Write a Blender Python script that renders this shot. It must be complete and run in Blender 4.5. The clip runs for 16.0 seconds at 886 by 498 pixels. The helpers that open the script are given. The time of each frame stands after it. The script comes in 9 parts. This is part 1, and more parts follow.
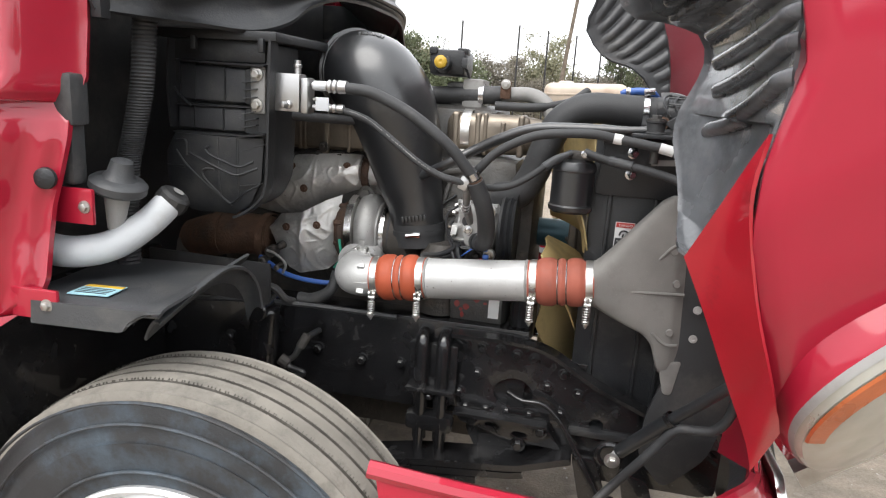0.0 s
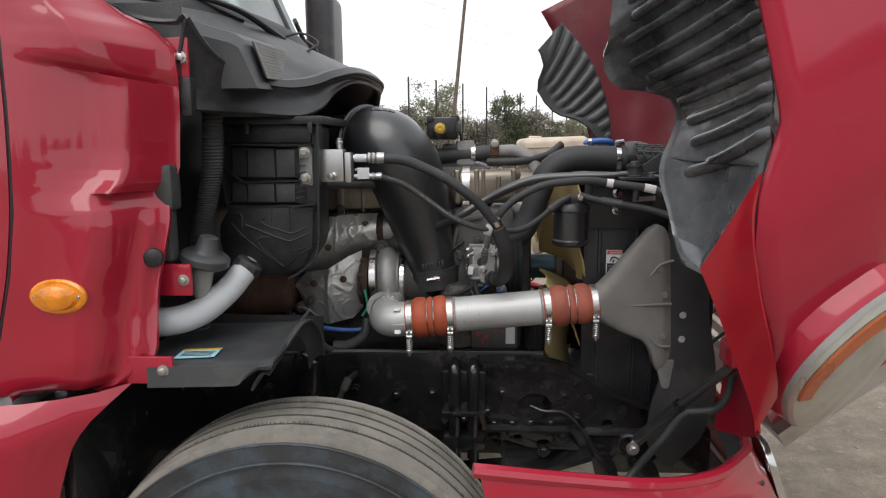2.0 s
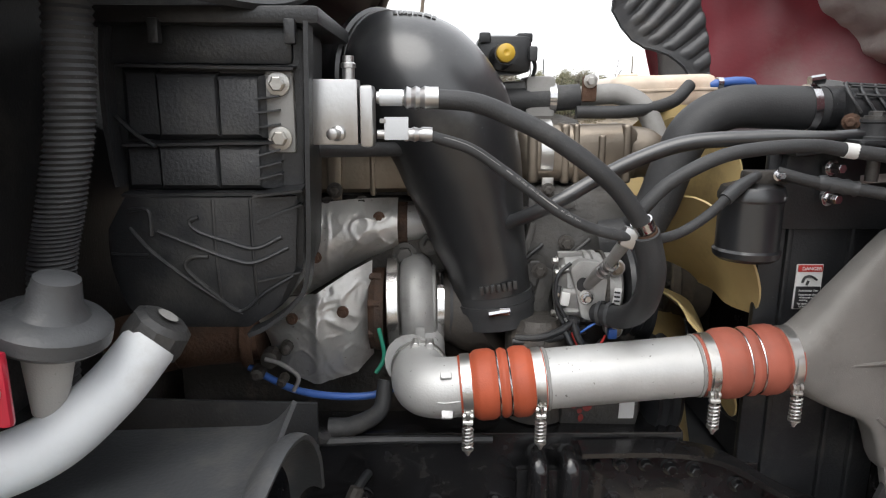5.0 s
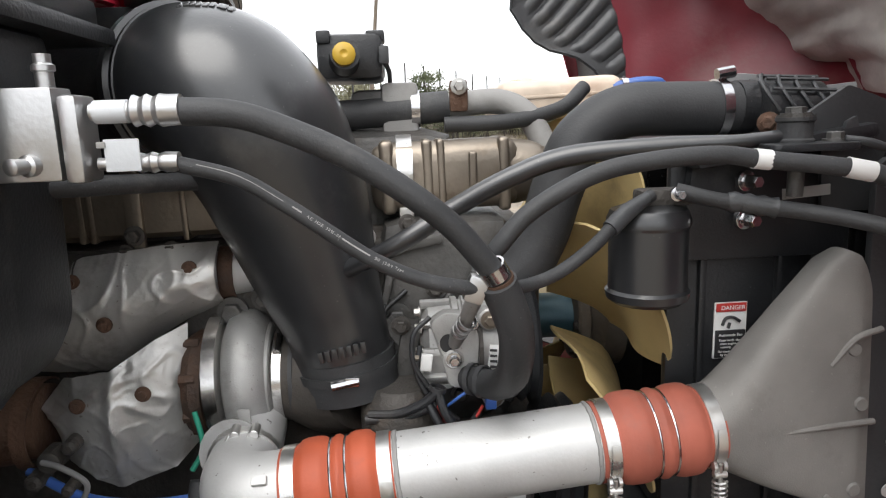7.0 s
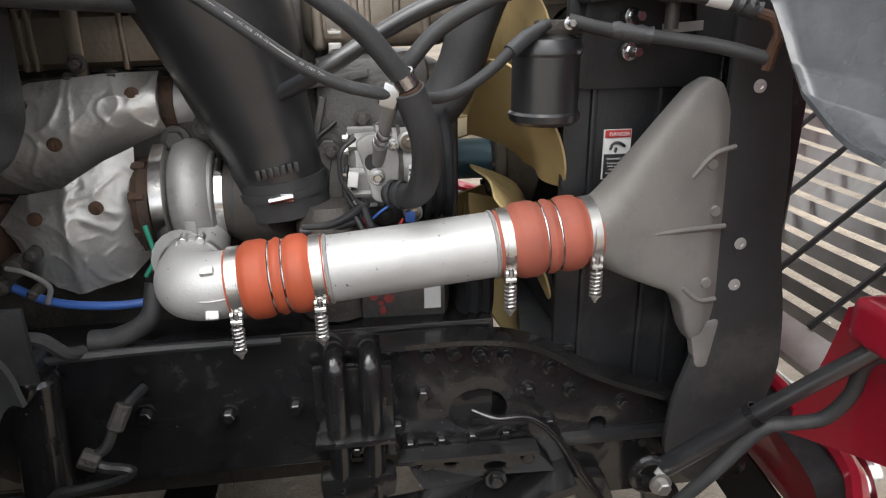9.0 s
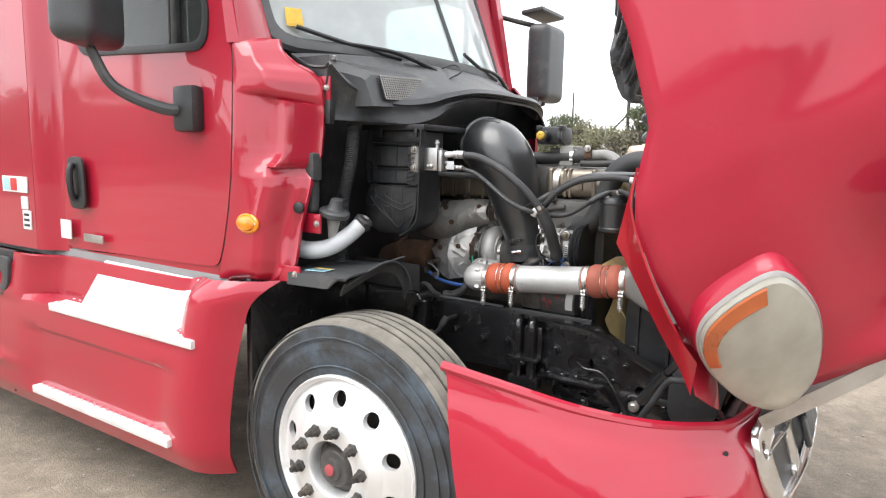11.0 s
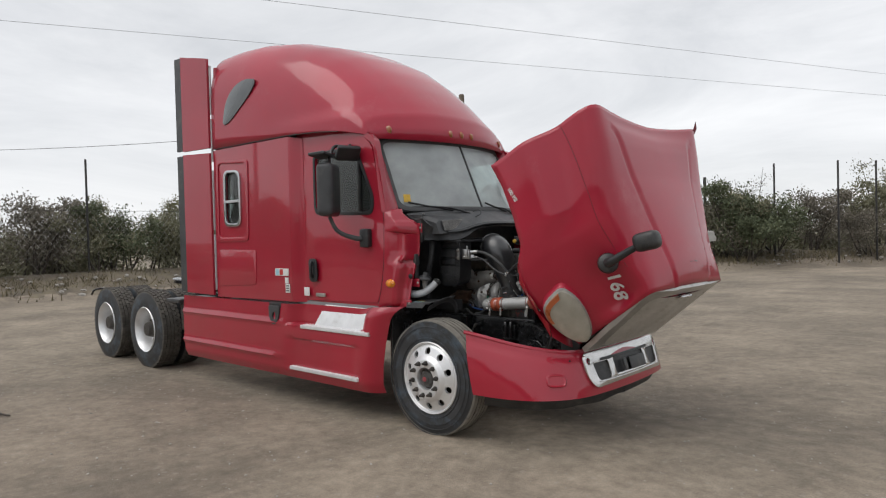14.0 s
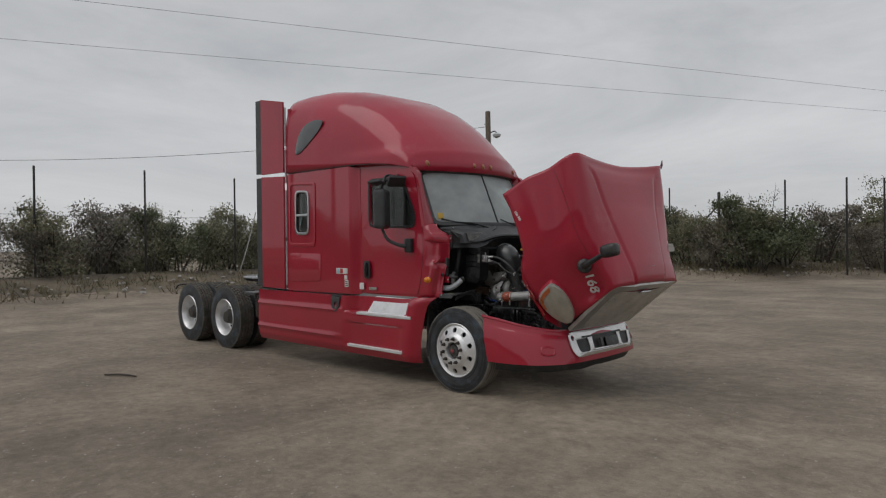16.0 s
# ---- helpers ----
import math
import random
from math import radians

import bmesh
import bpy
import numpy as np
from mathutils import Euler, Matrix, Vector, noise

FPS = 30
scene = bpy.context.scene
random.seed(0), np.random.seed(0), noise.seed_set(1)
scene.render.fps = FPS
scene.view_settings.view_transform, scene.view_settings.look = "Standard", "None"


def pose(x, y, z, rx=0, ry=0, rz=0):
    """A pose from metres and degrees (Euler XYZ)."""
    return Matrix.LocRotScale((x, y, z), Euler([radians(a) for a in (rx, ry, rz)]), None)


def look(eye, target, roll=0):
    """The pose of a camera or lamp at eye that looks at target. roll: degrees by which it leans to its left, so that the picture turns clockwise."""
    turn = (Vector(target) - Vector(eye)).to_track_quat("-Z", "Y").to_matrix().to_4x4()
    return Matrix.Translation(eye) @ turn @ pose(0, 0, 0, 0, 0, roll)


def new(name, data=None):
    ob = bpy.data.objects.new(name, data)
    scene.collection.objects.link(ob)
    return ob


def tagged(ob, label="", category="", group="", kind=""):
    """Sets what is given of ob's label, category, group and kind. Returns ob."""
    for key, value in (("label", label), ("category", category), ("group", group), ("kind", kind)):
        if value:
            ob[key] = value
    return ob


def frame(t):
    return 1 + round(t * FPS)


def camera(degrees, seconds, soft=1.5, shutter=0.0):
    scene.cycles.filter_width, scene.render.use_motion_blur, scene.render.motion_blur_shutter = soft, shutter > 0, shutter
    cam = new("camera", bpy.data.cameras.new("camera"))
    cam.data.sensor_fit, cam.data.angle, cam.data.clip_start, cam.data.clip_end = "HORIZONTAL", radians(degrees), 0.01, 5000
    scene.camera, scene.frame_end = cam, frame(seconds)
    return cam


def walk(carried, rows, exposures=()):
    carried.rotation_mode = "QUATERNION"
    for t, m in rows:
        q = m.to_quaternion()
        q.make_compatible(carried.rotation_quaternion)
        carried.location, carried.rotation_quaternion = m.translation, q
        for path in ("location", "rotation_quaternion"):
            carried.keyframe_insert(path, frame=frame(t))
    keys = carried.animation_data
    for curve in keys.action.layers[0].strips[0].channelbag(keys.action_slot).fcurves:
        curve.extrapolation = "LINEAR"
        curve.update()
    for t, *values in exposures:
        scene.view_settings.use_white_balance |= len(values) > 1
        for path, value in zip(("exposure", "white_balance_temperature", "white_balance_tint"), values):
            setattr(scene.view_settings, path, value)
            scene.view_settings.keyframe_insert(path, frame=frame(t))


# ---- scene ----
cam = camera(67.9, 16.0, 1.2)
PATH = [
    (0, (0.688, -2.011, 1.517), (0.301, -0.104, 1.055), 3.7),
    (0.5, (0.51, -2.09, 1.538), (0.246, -0.141, 1.174), 2.4),
    (1, (0.427, -2.233, 1.555), (0.176, -0.273, 1.25), 1.1),
    (1.5, (0.4, -2.29, 1.552), (0.253, -0.319, 1.245), -0.2),
    (2, (0.392, -2.313, 1.549), (0.294, -0.34, 1.234), -0.4),
    (2.5, (0.41, -2.326, 1.541), (0.391, -0.351, 1.224), -0.1),
    (3, (0.408, -2.337, 1.538), (0.417, -0.362, 1.221), 0.0),
    (3.5, (0.346, -2.242, 1.512), (0.453, -0.274, 1.173), 1.1),
    (4, (0.166, -1.915, 1.51), (0.334, 0.04, 1.121), 1.9),
    (4.2, (0.105, -1.812, 1.523), (0.256, 0.143, 1.131), 1.7),
    (6.3, (0.307, -1.191, 1.48), (0.213, 0.739, 0.965), -1.4),
    (6.5, (0.332, -1.203, 1.486), (0.308, 0.743, 1.028), -1.4),
    (7, (0.35, -1.214, 1.494), (0.478, 0.745, 1.116), -2.0),
    (7.5, (0.357, -1.216, 1.485), (0.587, 0.736, 1.117), -2.1),
    (8, (0.355, -1.227, 1.481), (0.689, 0.704, 1.078), -2.6),
    (8.5, (0.362, -1.244, 1.426), (0.727, 0.674, 0.994), -2.5),
    (9, (0.375, -1.369, 1.414), (0.639, 0.495, 0.738), -0.7),
    (9.5, (0.456, -1.623, 1.442), (0.478, 0.273, 0.806), 1.0),
    (10, (0.692, -1.916, 1.438), (0.089, -0.071, 0.958), -0.2),
    (10.2, (0.83, -2.051, 1.471), (0.024, -0.269, 1.05), 1.5),
    (12.3, (2.443, -3.733, 1.547), (1.2, -2.181, 1.33), 0.3),
    (12.5, (2.607, -3.907, 1.585), (1.323, -2.388, 1.371), -0.0),
    (13, (3.013, -4.307, 1.623), (1.698, -2.805, 1.503), -1.2),
    (13.5, (3.433, -4.648, 1.617), (2.101, -3.158, 1.534), -1.4),
    (14, (3.812, -5.027, 1.659), (2.464, -3.551, 1.62), -1.5),
    (14.5, (4.191, -5.402, 1.664), (2.812, -3.953, 1.672), -1.3),
    (15, (4.558, -5.714, 1.689), (3.133, -4.311, 1.7), -0.8),
    (15.5, (4.812, -6.095, 1.659), (3.395, -4.683, 1.666), -0.7),
    (16, (5.11, -6.423, 1.664), (3.705, -5.0, 1.651), -0.7),
]
EXPOSURES = [(0, 1.6), (0.5, 1.52), (1, 1.1), (1.5, 0.8), (2, 0.7), (3.5, 0.75), (4.2, 0.95), (6.3, 1.65), (6.5, 1.6), (7.0, 1.4), (7.5, 1.1), (8.0, 1.0), (8.5, 1.0), (9.0, 1.47), (9.5, 1.85), (10.0, 2.05), (10.2, 2.0), (12.3, 1.2), (13.0, 0.85), (14, 0.18), (15, -0.3), (16, -0.47)]
walk(cam, [(t, look(eye, target, roll)) for t, eye, target, roll in PATH], EXPOSURES)

# world, sky and sun: an overcast day
world = bpy.data.worlds.new("overcast")
scene.world = world
world.use_nodes = True
wn = world.node_tree.nodes
wl = world.node_tree.links
wn.clear()
w_out = wn.new("ShaderNodeOutputWorld")
w_bg = wn.new("ShaderNodeBackground")
w_sky = wn.new("ShaderNodeTexSky")
w_sky.sky_type = "NISHITA"
w_sky.sun_disc = False
w_sky.sun_elevation = radians(50)
w_sky.sun_rotation = radians(200)
w_tc = wn.new("ShaderNodeTexCoord")
w_map = wn.new("ShaderNodeMapping")
w_map.inputs["Scale"].default_value = (1.0, 1.0, 3.6)
w_noise = wn.new("ShaderNodeTexNoise")
w_noise.inputs["Scale"].default_value = 1.9
w_noise.inputs["Detail"].default_value = 7.0
w_noise.inputs["Roughness"].default_value = 0.62
w_noise.inputs["Distortion"].default_value = 0.5
w_ramp = wn.new("ShaderNodeValToRGB")
w_ramp.color_ramp.elements[0].position = 0.30
w_ramp.color_ramp.elements[0].color = (6.2, 6.35, 6.6, 1)
w_ramp.color_ramp.elements[1].position = 0.72
w_ramp.color_ramp.elements[1].color = (8.9, 8.95, 9.1, 1)
w_mix = wn.new("ShaderNodeMix")
w_mix.data_type = "RGBA"
w_mix.inputs[0].default_value = 0.93
wl.new(w_tc.outputs["Generated"], w_map.inputs["Vector"])
wl.new(w_map.outputs[0], w_noise.inputs["Vector"])
wl.new(w_noise.outputs[0], w_ramp.inputs[0])
wl.new(w_sky.outputs[0], w_mix.inputs[6])
wl.new(w_ramp.outputs[0], w_mix.inputs[7])
wl.new(w_mix.outputs[2], w_bg.inputs["Color"])
w_bg.inputs["Strength"].default_value = 0.10
wl.new(w_bg.outputs[0], w_out.inputs["Surface"])

sun = new("sun", bpy.data.lights.new("sun", "SUN"))
sun.data.energy = 1.15
sun.data.angle = radians(50)
sun.data.color = (1.0, 0.97, 0.93)
sun.matrix_world = look((-6, -14, 24), (0, 0, 0))


# ---- materials ----
def pbr(name, col, rough=0.5, metal=0.0, coat=0.0, var=0.25, scale=6.0, bump=0.08, bscale=90.0, dirt=None, dirt_amt=0.0, dirt_scale=3.0, trans=0.0, rvar=0.12, specks=None, speck_scale=140, speck_amt=0.7, speck_cut=0.69):
    """A procedural surface: colour that varies at two scales, dirt in patches, fine relief and uneven gloss."""
    m = bpy.data.materials.new(name)
    m.use_nodes = True
    n, l = m.node_tree.nodes, m.node_tree.links
    b = n["Principled BSDF"]
    tc = n.new("ShaderNodeTexCoord")
    big = n.new("ShaderNodeTexNoise")
    big.inputs["Scale"].default_value = scale
    big.inputs["Detail"].default_value = 6
    l.new(tc.outputs["Object"], big.inputs["Vector"])
    fine = n.new("ShaderNodeTexNoise")
    fine.inputs["Scale"].default_value = bscale
    fine.inputs["Detail"].default_value = 4
    l.new(tc.outputs["Object"], fine.inputs["Vector"])
    mx = n.new("ShaderNodeMix")
    mx.data_type = "RGBA"
    lo = [c * (1 - var) for c in col[:3]] + [1]
    hi = [min(1, c * (1 + var)) for c in col[:3]] + [1]
    mx.inputs[6].default_value, mx.inputs[7].default_value = lo, hi
    rm = n.new("ShaderNodeMapRange")
    rm.inputs[1].default_value, rm.inputs[2].default_value = 0.3, 0.7
    l.new(big.outputs[0], rm.inputs[0])
    l.new(rm.outputs[0], mx.inputs[0])
    out = mx.outputs[2]
    if dirt:
        dn = n.new("ShaderNodeTexNoise")
        dn.inputs["Scale"].default_value = dirt_scale
        dn.inputs["Detail"].default_value = 9
        dn.inputs["Roughness"].default_value = 0.7
        l.new(tc.outputs["Object"], dn.inputs["Vector"])
        dr = n.new("ShaderNodeMapRange")
        dr.inputs[1].default_value, dr.inputs[2].default_value = 0.62 - 0.3 * dirt_amt, 0.80 - 0.25 * dirt_amt
        dr.inputs[4].default_value = min(1.0, 0.35 + dirt_amt)
        l.new(dn.outputs[0], dr.inputs[0])
        dm = n.new("ShaderNodeMix")
        dm.data_type = "RGBA"
        l.new(dr.outputs[0], dm.inputs[0])
        l.new(out, dm.inputs[6])
        dm.inputs[7].default_value = (*dirt, 1)
        out = dm.outputs[2]
    if specks:
        sn = n.new("ShaderNodeTexNoise")
        sn.inputs["Scale"].default_value = speck_scale
        sn.inputs["Detail"].default_value = 3
        l.new(tc.outputs["Object"], sn.inputs["Vector"])
        sr = n.new("ShaderNodeMapRange")
        sr.inputs[1].default_value, sr.inputs[2].default_value, sr.inputs[4].default_value = speck_cut, speck_cut + 0.035, speck_amt
        l.new(sn.outputs[0], sr.inputs[0])
        sm = n.new("ShaderNodeMix")
        sm.data_type = "RGBA"
        l.new(sr.outputs[0], sm.inputs[0])
        l.new(out, sm.inputs[6])
        sm.inputs[7].default_value = (*specks, 1)
        out = sm.outputs[2]
    l.new(out, b.inputs["Base Color"])
    rr = n.new("ShaderNodeMapRange")
    rr.inputs[3].default_value, rr.inputs[4].default_value = max(0.02, rough - rvar), min(1, rough + rvar)
    l.new(big.outputs[0], rr.inputs[0])
    l.new(rr.outputs[0], b.inputs["Roughness"])
    b.inputs["Metallic"].default_value = metal
    b.inputs["Coat Weight"].default_value = coat
    b.inputs["Coat Roughness"].default_value = 0.04
    b.inputs["Transmission Weight"].default_value = trans
    if bump:
        bp = n.new("ShaderNodeBump")
        bp.inputs["Strength"].default_value = bump
        bp.inputs["Distance"].default_value = 0.01
        l.new(fine.outputs[0], bp.inputs["Height"])
        l.new(bp.outputs[0], b.inputs["Normal"])
    return m


M_RED = pbr("red_paint", (0.335, 0.0085, 0.027), 0.45, coat=1.0, var=0.08, scale=1.5, bump=0.0, dirt=(0.30, 0.045, 0.05), dirt_amt=0.04, dirt_scale=2.4, rvar=0.06)
M_RED.node_tree.nodes["Principled BSDF"].inputs["Specular IOR Level"].default_value = 0.28
M_RED.node_tree.nodes["Principled BSDF"].inputs["Coat Roughness"].default_value = 0.03
M_FADED = pbr("faded_red_paint", (0.355, 0.011, 0.033), 0.5, coat=0.72, var=0.10, scale=1.2, bump=0.0, dirt=(0.40, 0.085, 0.10), dirt_amt=0.12, dirt_scale=2.0, rvar=0.06)
M_FADED.node_tree.nodes["Principled BSDF"].inputs["Specular IOR Level"].default_value = 0.24
M_FADED.node_tree.nodes["Principled BSDF"].inputs["Coat Roughness"].default_value = 0.09
M_RED_IN = pbr("red_underside_and_recess_shade", (0.13, 0.010, 0.018), 0.42, var=0.25, scale=4, bump=0.05, dirt=(0.13, 0.065, 0.06), dirt_amt=0.3)
M_AMBEROLD = pbr("sun_faded_amber_lens", (0.30, 0.10, 0.03), 0.3, coat=0.4, var=0.2, scale=30, bump=0.1, bscale=120)
M_BLACK = pbr("black_plastic", (0.016, 0.017, 0.019), 0.42, var=0.35, scale=9, bump=0.12, bscale=240, dirt=(0.075, 0.072, 0.066), dirt_amt=0.35, dirt_scale=5, specks=(0.13, 0.125, 0.12), speck_scale=240, speck_amt=0.5, speck_cut=0.71)
M_DUSTY = pbr("dusty_grey_plastic", (0.045, 0.047, 0.050), 0.44, var=0.2, scale=5, bump=0.10, bscale=200, dirt=(0.12, 0.115, 0.105), dirt_amt=0.3, dirt_scale=6)
M_FRAME = pbr("black_chassis_paint", (0.011, 0.011, 0.012), 0.24, coat=0.5, var=0.35, scale=14, bump=0.08, bscale=160, dirt=(0.055, 0.052, 0.050), dirt_amt=0.22, dirt_scale=22, specks=(0.20, 0.19, 0.18), speck_scale=210, speck_amt=0.6, speck_cut=0.70)
M_RUBBER = pbr("hose_rubber", (0.030, 0.031, 0.033), 0.60, var=0.25, scale=14, bump=0.10, bscale=300, dirt=(0.10, 0.095, 0.09), dirt_amt=0.25, dirt_scale=9, specks=(0.16, 0.155, 0.15), speck_scale=300, speck_amt=0.5, speck_cut=0.70)
M_DUCT = pbr("smooth_black_duct", (0.014, 0.015, 0.017), 0.42, coat=0.9, var=0.25, scale=5, bump=0.03, bscale=200, dirt=(0.06, 0.06, 0.058), dirt_amt=0.22, dirt_scale=6, specks=(0.13, 0.125, 0.12), speck_scale=260, speck_amt=0.5, speck_cut=0.72)
M_DUCT.node_tree.nodes["Principled BSDF"].inputs["Coat Roughness"].default_value = 0.24
M_TYRE = pbr("tyre_sidewall", (0.030, 0.031, 0.033), 0.62, var=0.3, scale=8, bump=0.12, bscale=150, dirt=(0.075, 0.105, 0.135), dirt_amt=0.42, dirt_scale=6)
M_TREAD = pbr("dusty_tread", (0.20, 0.185, 0.16), 0.85, var=0.22, scale=10, bump=0.25, bscale=110, dirt=(0.09, 0.085, 0.075), dirt_amt=0.4, dirt_scale=14)
M_ALU = pbr("machined_aluminium", (0.50, 0.50, 0.50), 0.36, metal=1.0, var=0.12, scale=7, bump=0.04, bscale=160, dirt=(0.35, 0.33, 0.30), dirt_amt=0.2, dirt_scale=12)
M_ALUPIPE = pbr("dull_aluminium_pipe", (0.50, 0.50, 0.495), 0.50, metal=0.45, var=0.10, scale=12, bump=0.06, bscale=220, dirt=(0.40, 0.38, 0.35), dirt_amt=0.12, dirt_scale=20, specks=(0.10, 0.09, 0.08), speck_scale=95, speck_amt=0.75, speck_cut=0.685)
M_CAST = pbr("cast_aluminium", (0.27, 0.266, 0.258), 0.72, metal=0.12, var=0.15, scale=10, bump=0.10, bscale=520, dirt=(0.16, 0.15, 0.14), dirt_amt=0.25, dirt_scale=7, specks=(0.12, 0.11, 0.10), speck_scale=170, speck_amt=0.5, speck_cut=0.70)
M_CHROME = pbr("bright_steel", (0.55, 0.55, 0.56), 0.22, metal=1.0, var=0.08, scale=20, bump=0.02, bscale=150)
M_CHROMEDULL = pbr("weathered_chrome", (0.46, 0.45, 0.43), 0.34, metal=0.85, var=0.15, scale=5, bump=0.06, bscale=120, dirt=(0.30, 0.28, 0.24), dirt_amt=0.35, dirt_scale=6)
M_CHROMEWORN = pbr("worn_chrome", (0.62, 0.61, 0.60), 0.20, metal=0.95, var=0.12, scale=6, bump=0.05, bscale=90, dirt=(0.34, 0.32, 0.28), dirt_amt=0.18, dirt_scale=9)
M_SHIELD = pbr("crumpled_heat_shield", (0.54, 0.53, 0.51), 0.42, metal=0.64, var=0.16, scale=9, bump=0.22, bscale=30, dirt=(0.22, 0.19, 0.16), dirt_amt=0.28, dirt_scale=10, specks=(0.16, 0.12, 0.09), speck_scale=120, speck_amt=0.55, speck_cut=0.70)
M_POLISH = pbr("polished_steel", (0.62, 0.61, 0.60), 0.22, metal=1.0, var=0.12, scale=20, bump=0.03, bscale=120)
M_CASTDULL = pbr("dull_cast_aluminium", (0.36, 0.358, 0.35), 0.50, metal=0.45, var=0.18, scale=14, bump=0.10, bscale=420, dirt=(0.20, 0.185, 0.165), dirt_amt=0.3, dirt_scale=12, specks=(0.13, 0.12, 0.11), speck_scale=150, speck_amt=0.5)
M_TANKCAST = pbr("dusty_cast_tank", (0.195, 0.188, 0.178), 0.72, metal=0.1, var=0.2, scale=9, bump=0.14, bscale=480, dirt=(0.11, 0.10, 0.092), dirt_amt=0.35, dirt_scale=6, specks=(0.30, 0.29, 0.27), speck_scale=190, speck_amt=0.4)
M_BOOT = pbr("dusty_brown_rubber", (0.040, 0.035, 0.030), 0.6, var=0.3, scale=10, bump=0.12, bscale=160, dirt=(0.09, 0.075, 0.06), dirt_amt=0.35, dirt_scale=8)
M_IRON = pbr("dark_cast_iron", (0.060, 0.055, 0.050), 0.62, metal=0.3, var=0.35, scale=14, bump=0.35, bscale=120, dirt=(0.16, 0.13, 0.10), dirt_amt=0.35, dirt_scale=9)
M_RUST = pbr("rusty_iron", (0.10, 0.055, 0.035), 0.72, metal=0.25, var=0.4, scale=18, bump=0.35, bscale=140, dirt=(0.05, 0.04, 0.035), dirt_amt=0.4, dirt_scale=12)
M_EGR = pbr("heat_tinted_steel", (0.25, 0.215, 0.175), 0.42, metal=0.8, var=0.25, scale=8, bump=0.08, bscale=120, dirt=(0.16, 0.12, 0.08), dirt_amt=0.4, dirt_scale=10)
M_ORANGE = pbr("orange_silicone", (0.37, 0.072, 0.030), 0.6, var=0.15, scale=16, bump=0.06, bscale=260, dirt=(0.22, 0.07, 0.05), dirt_amt=0.22, dirt_scale=12)
M_ORANGEDUST = pbr("faded_orange_silicone", (0.31, 0.085, 0.055), 0.7, var=0.2, scale=16, bump=0.06, bscale=260, dirt=(0.20, 0.10, 0.08), dirt_amt=0.35, dirt_scale=9)
M_STEPPLATE = pbr("scuffed_step_plate", (0.78, 0.79, 0.80), 0.45, metal=0.5, var=0.08, scale=9, bump=0.05, bscale=140, dirt=(0.50, 0.48, 0.45), dirt_amt=0.2, dirt_scale=8)
M_STONEPALE = pbr("pale_pebbles", (0.32, 0.29, 0.25), 0.9, var=0.2, bump=0.1)
M_ALUWHEEL = pbr("polished_wheel_aluminium", (0.74, 0.745, 0.75), 0.38, metal=0.55, var=0.08, scale=7, bump=0.03, bscale=160, dirt=(0.45, 0.43, 0.40), dirt_amt=0.15, dirt_scale=12)
M_TAN = pbr("tan_nylon", (0.52, 0.40, 0.19), 0.5, var=0.2, scale=6, bump=0.04, bscale=180, dirt=(0.17, 0.13, 0.08), dirt_amt=0.3, dirt_scale=5)
M_TANK = pbr("amber_stained_tank", (0.60, 0.50, 0.40), 0.36, var=0.3, scale=9, bump=0.03, bscale=120, dirt=(0.44, 0.26, 0.18), dirt_amt=0.25, dirt_scale=7)
M_WHITEPL = pbr("dusty_white_plastic", (0.50, 0.52, 0.54), 0.5, var=0.10, scale=8, bump=0.05, bscale=200, dirt=(0.33, 0.32, 0.30), dirt_amt=0.25, dirt_scale=9)
M_WHITE = pbr("white_label", (0.66, 0.66, 0.65), 0.55, var=0.05, scale=15, bump=0.02)
# black for print, and for shade drawn in gaps and holes
M_INK_SHADE = pbr("black_print_and_shade", (0.02, 0.02, 0.022), 0.5, var=0.1, bump=0.0)
M_REDINK = pbr("red_print", (0.45, 0.03, 0.025), 0.5, var=0.1, bump=0.0)
M_BLUEINK = pbr("pale_blue_print", (0.30, 0.52, 0.60), 0.5, var=0.1, bump=0.0)
M_YELLOW = pbr("yellow_plastic", (0.52, 0.33, 0.03), 0.5, var=0.2, scale=20, bump=0.05)
M_AMBER = pbr("amber_lens", (0.72, 0.23, 0.008), 0.12, coat=0.6, var=0.25, scale=45, bump=0.25, bscale=120)
M_BLUEHOSE = pbr("blue_hose", (0.05, 0.13, 0.42), 0.45, var=0.15, bump=0.04)
M_TEAL = pbr("blue_grey_hub", (0.035, 0.085, 0.11), 0.42, metal=0.3, var=0.25, scale=12, bump=0.1)
M_GREYPAINT = pbr("grey_engine_paint", (0.085, 0.083, 0.08), 0.5, metal=0.35, var=0.3, scale=14, bump=0.2, bscale=140, dirt=(0.07, 0.06, 0.05), dirt_amt=0.4, dirt_scale=9)
M_SEAT = pbr("dark_grey_cloth", (0.045, 0.045, 0.05), 0.85, var=0.2, bump=0.1, bscale=400)
M_CABIN = pbr("grey_cab_lining", (0.24, 0.25, 0.255), 0.75, var=0.1, bump=0.05)
M_SEAL = pbr("dusty_seal_rubber", (0.060, 0.062, 0.064), 0.6, var=0.25, scale=8, bump=0.05)
M_WOOD = pbr("weathered_wood", (0.13, 0.105, 0.08), 0.85, var=0.35, scale=9, bump=0.4, bscale=40)
M_POST = pbr("dark_steel_post", (0.035, 0.033, 0.032), 0.6, metal=0.4, var=0.3, bump=0.1)
M_LENS = pbr("hazed_headlamp_lens", (0.66, 0.64, 0.58), 0.22, coat=0.6, var=0.14, scale=9, bump=0.05, bscale=60, dirt=(0.42, 0.40, 0.33), dirt_amt=0.25, dirt_scale=7)


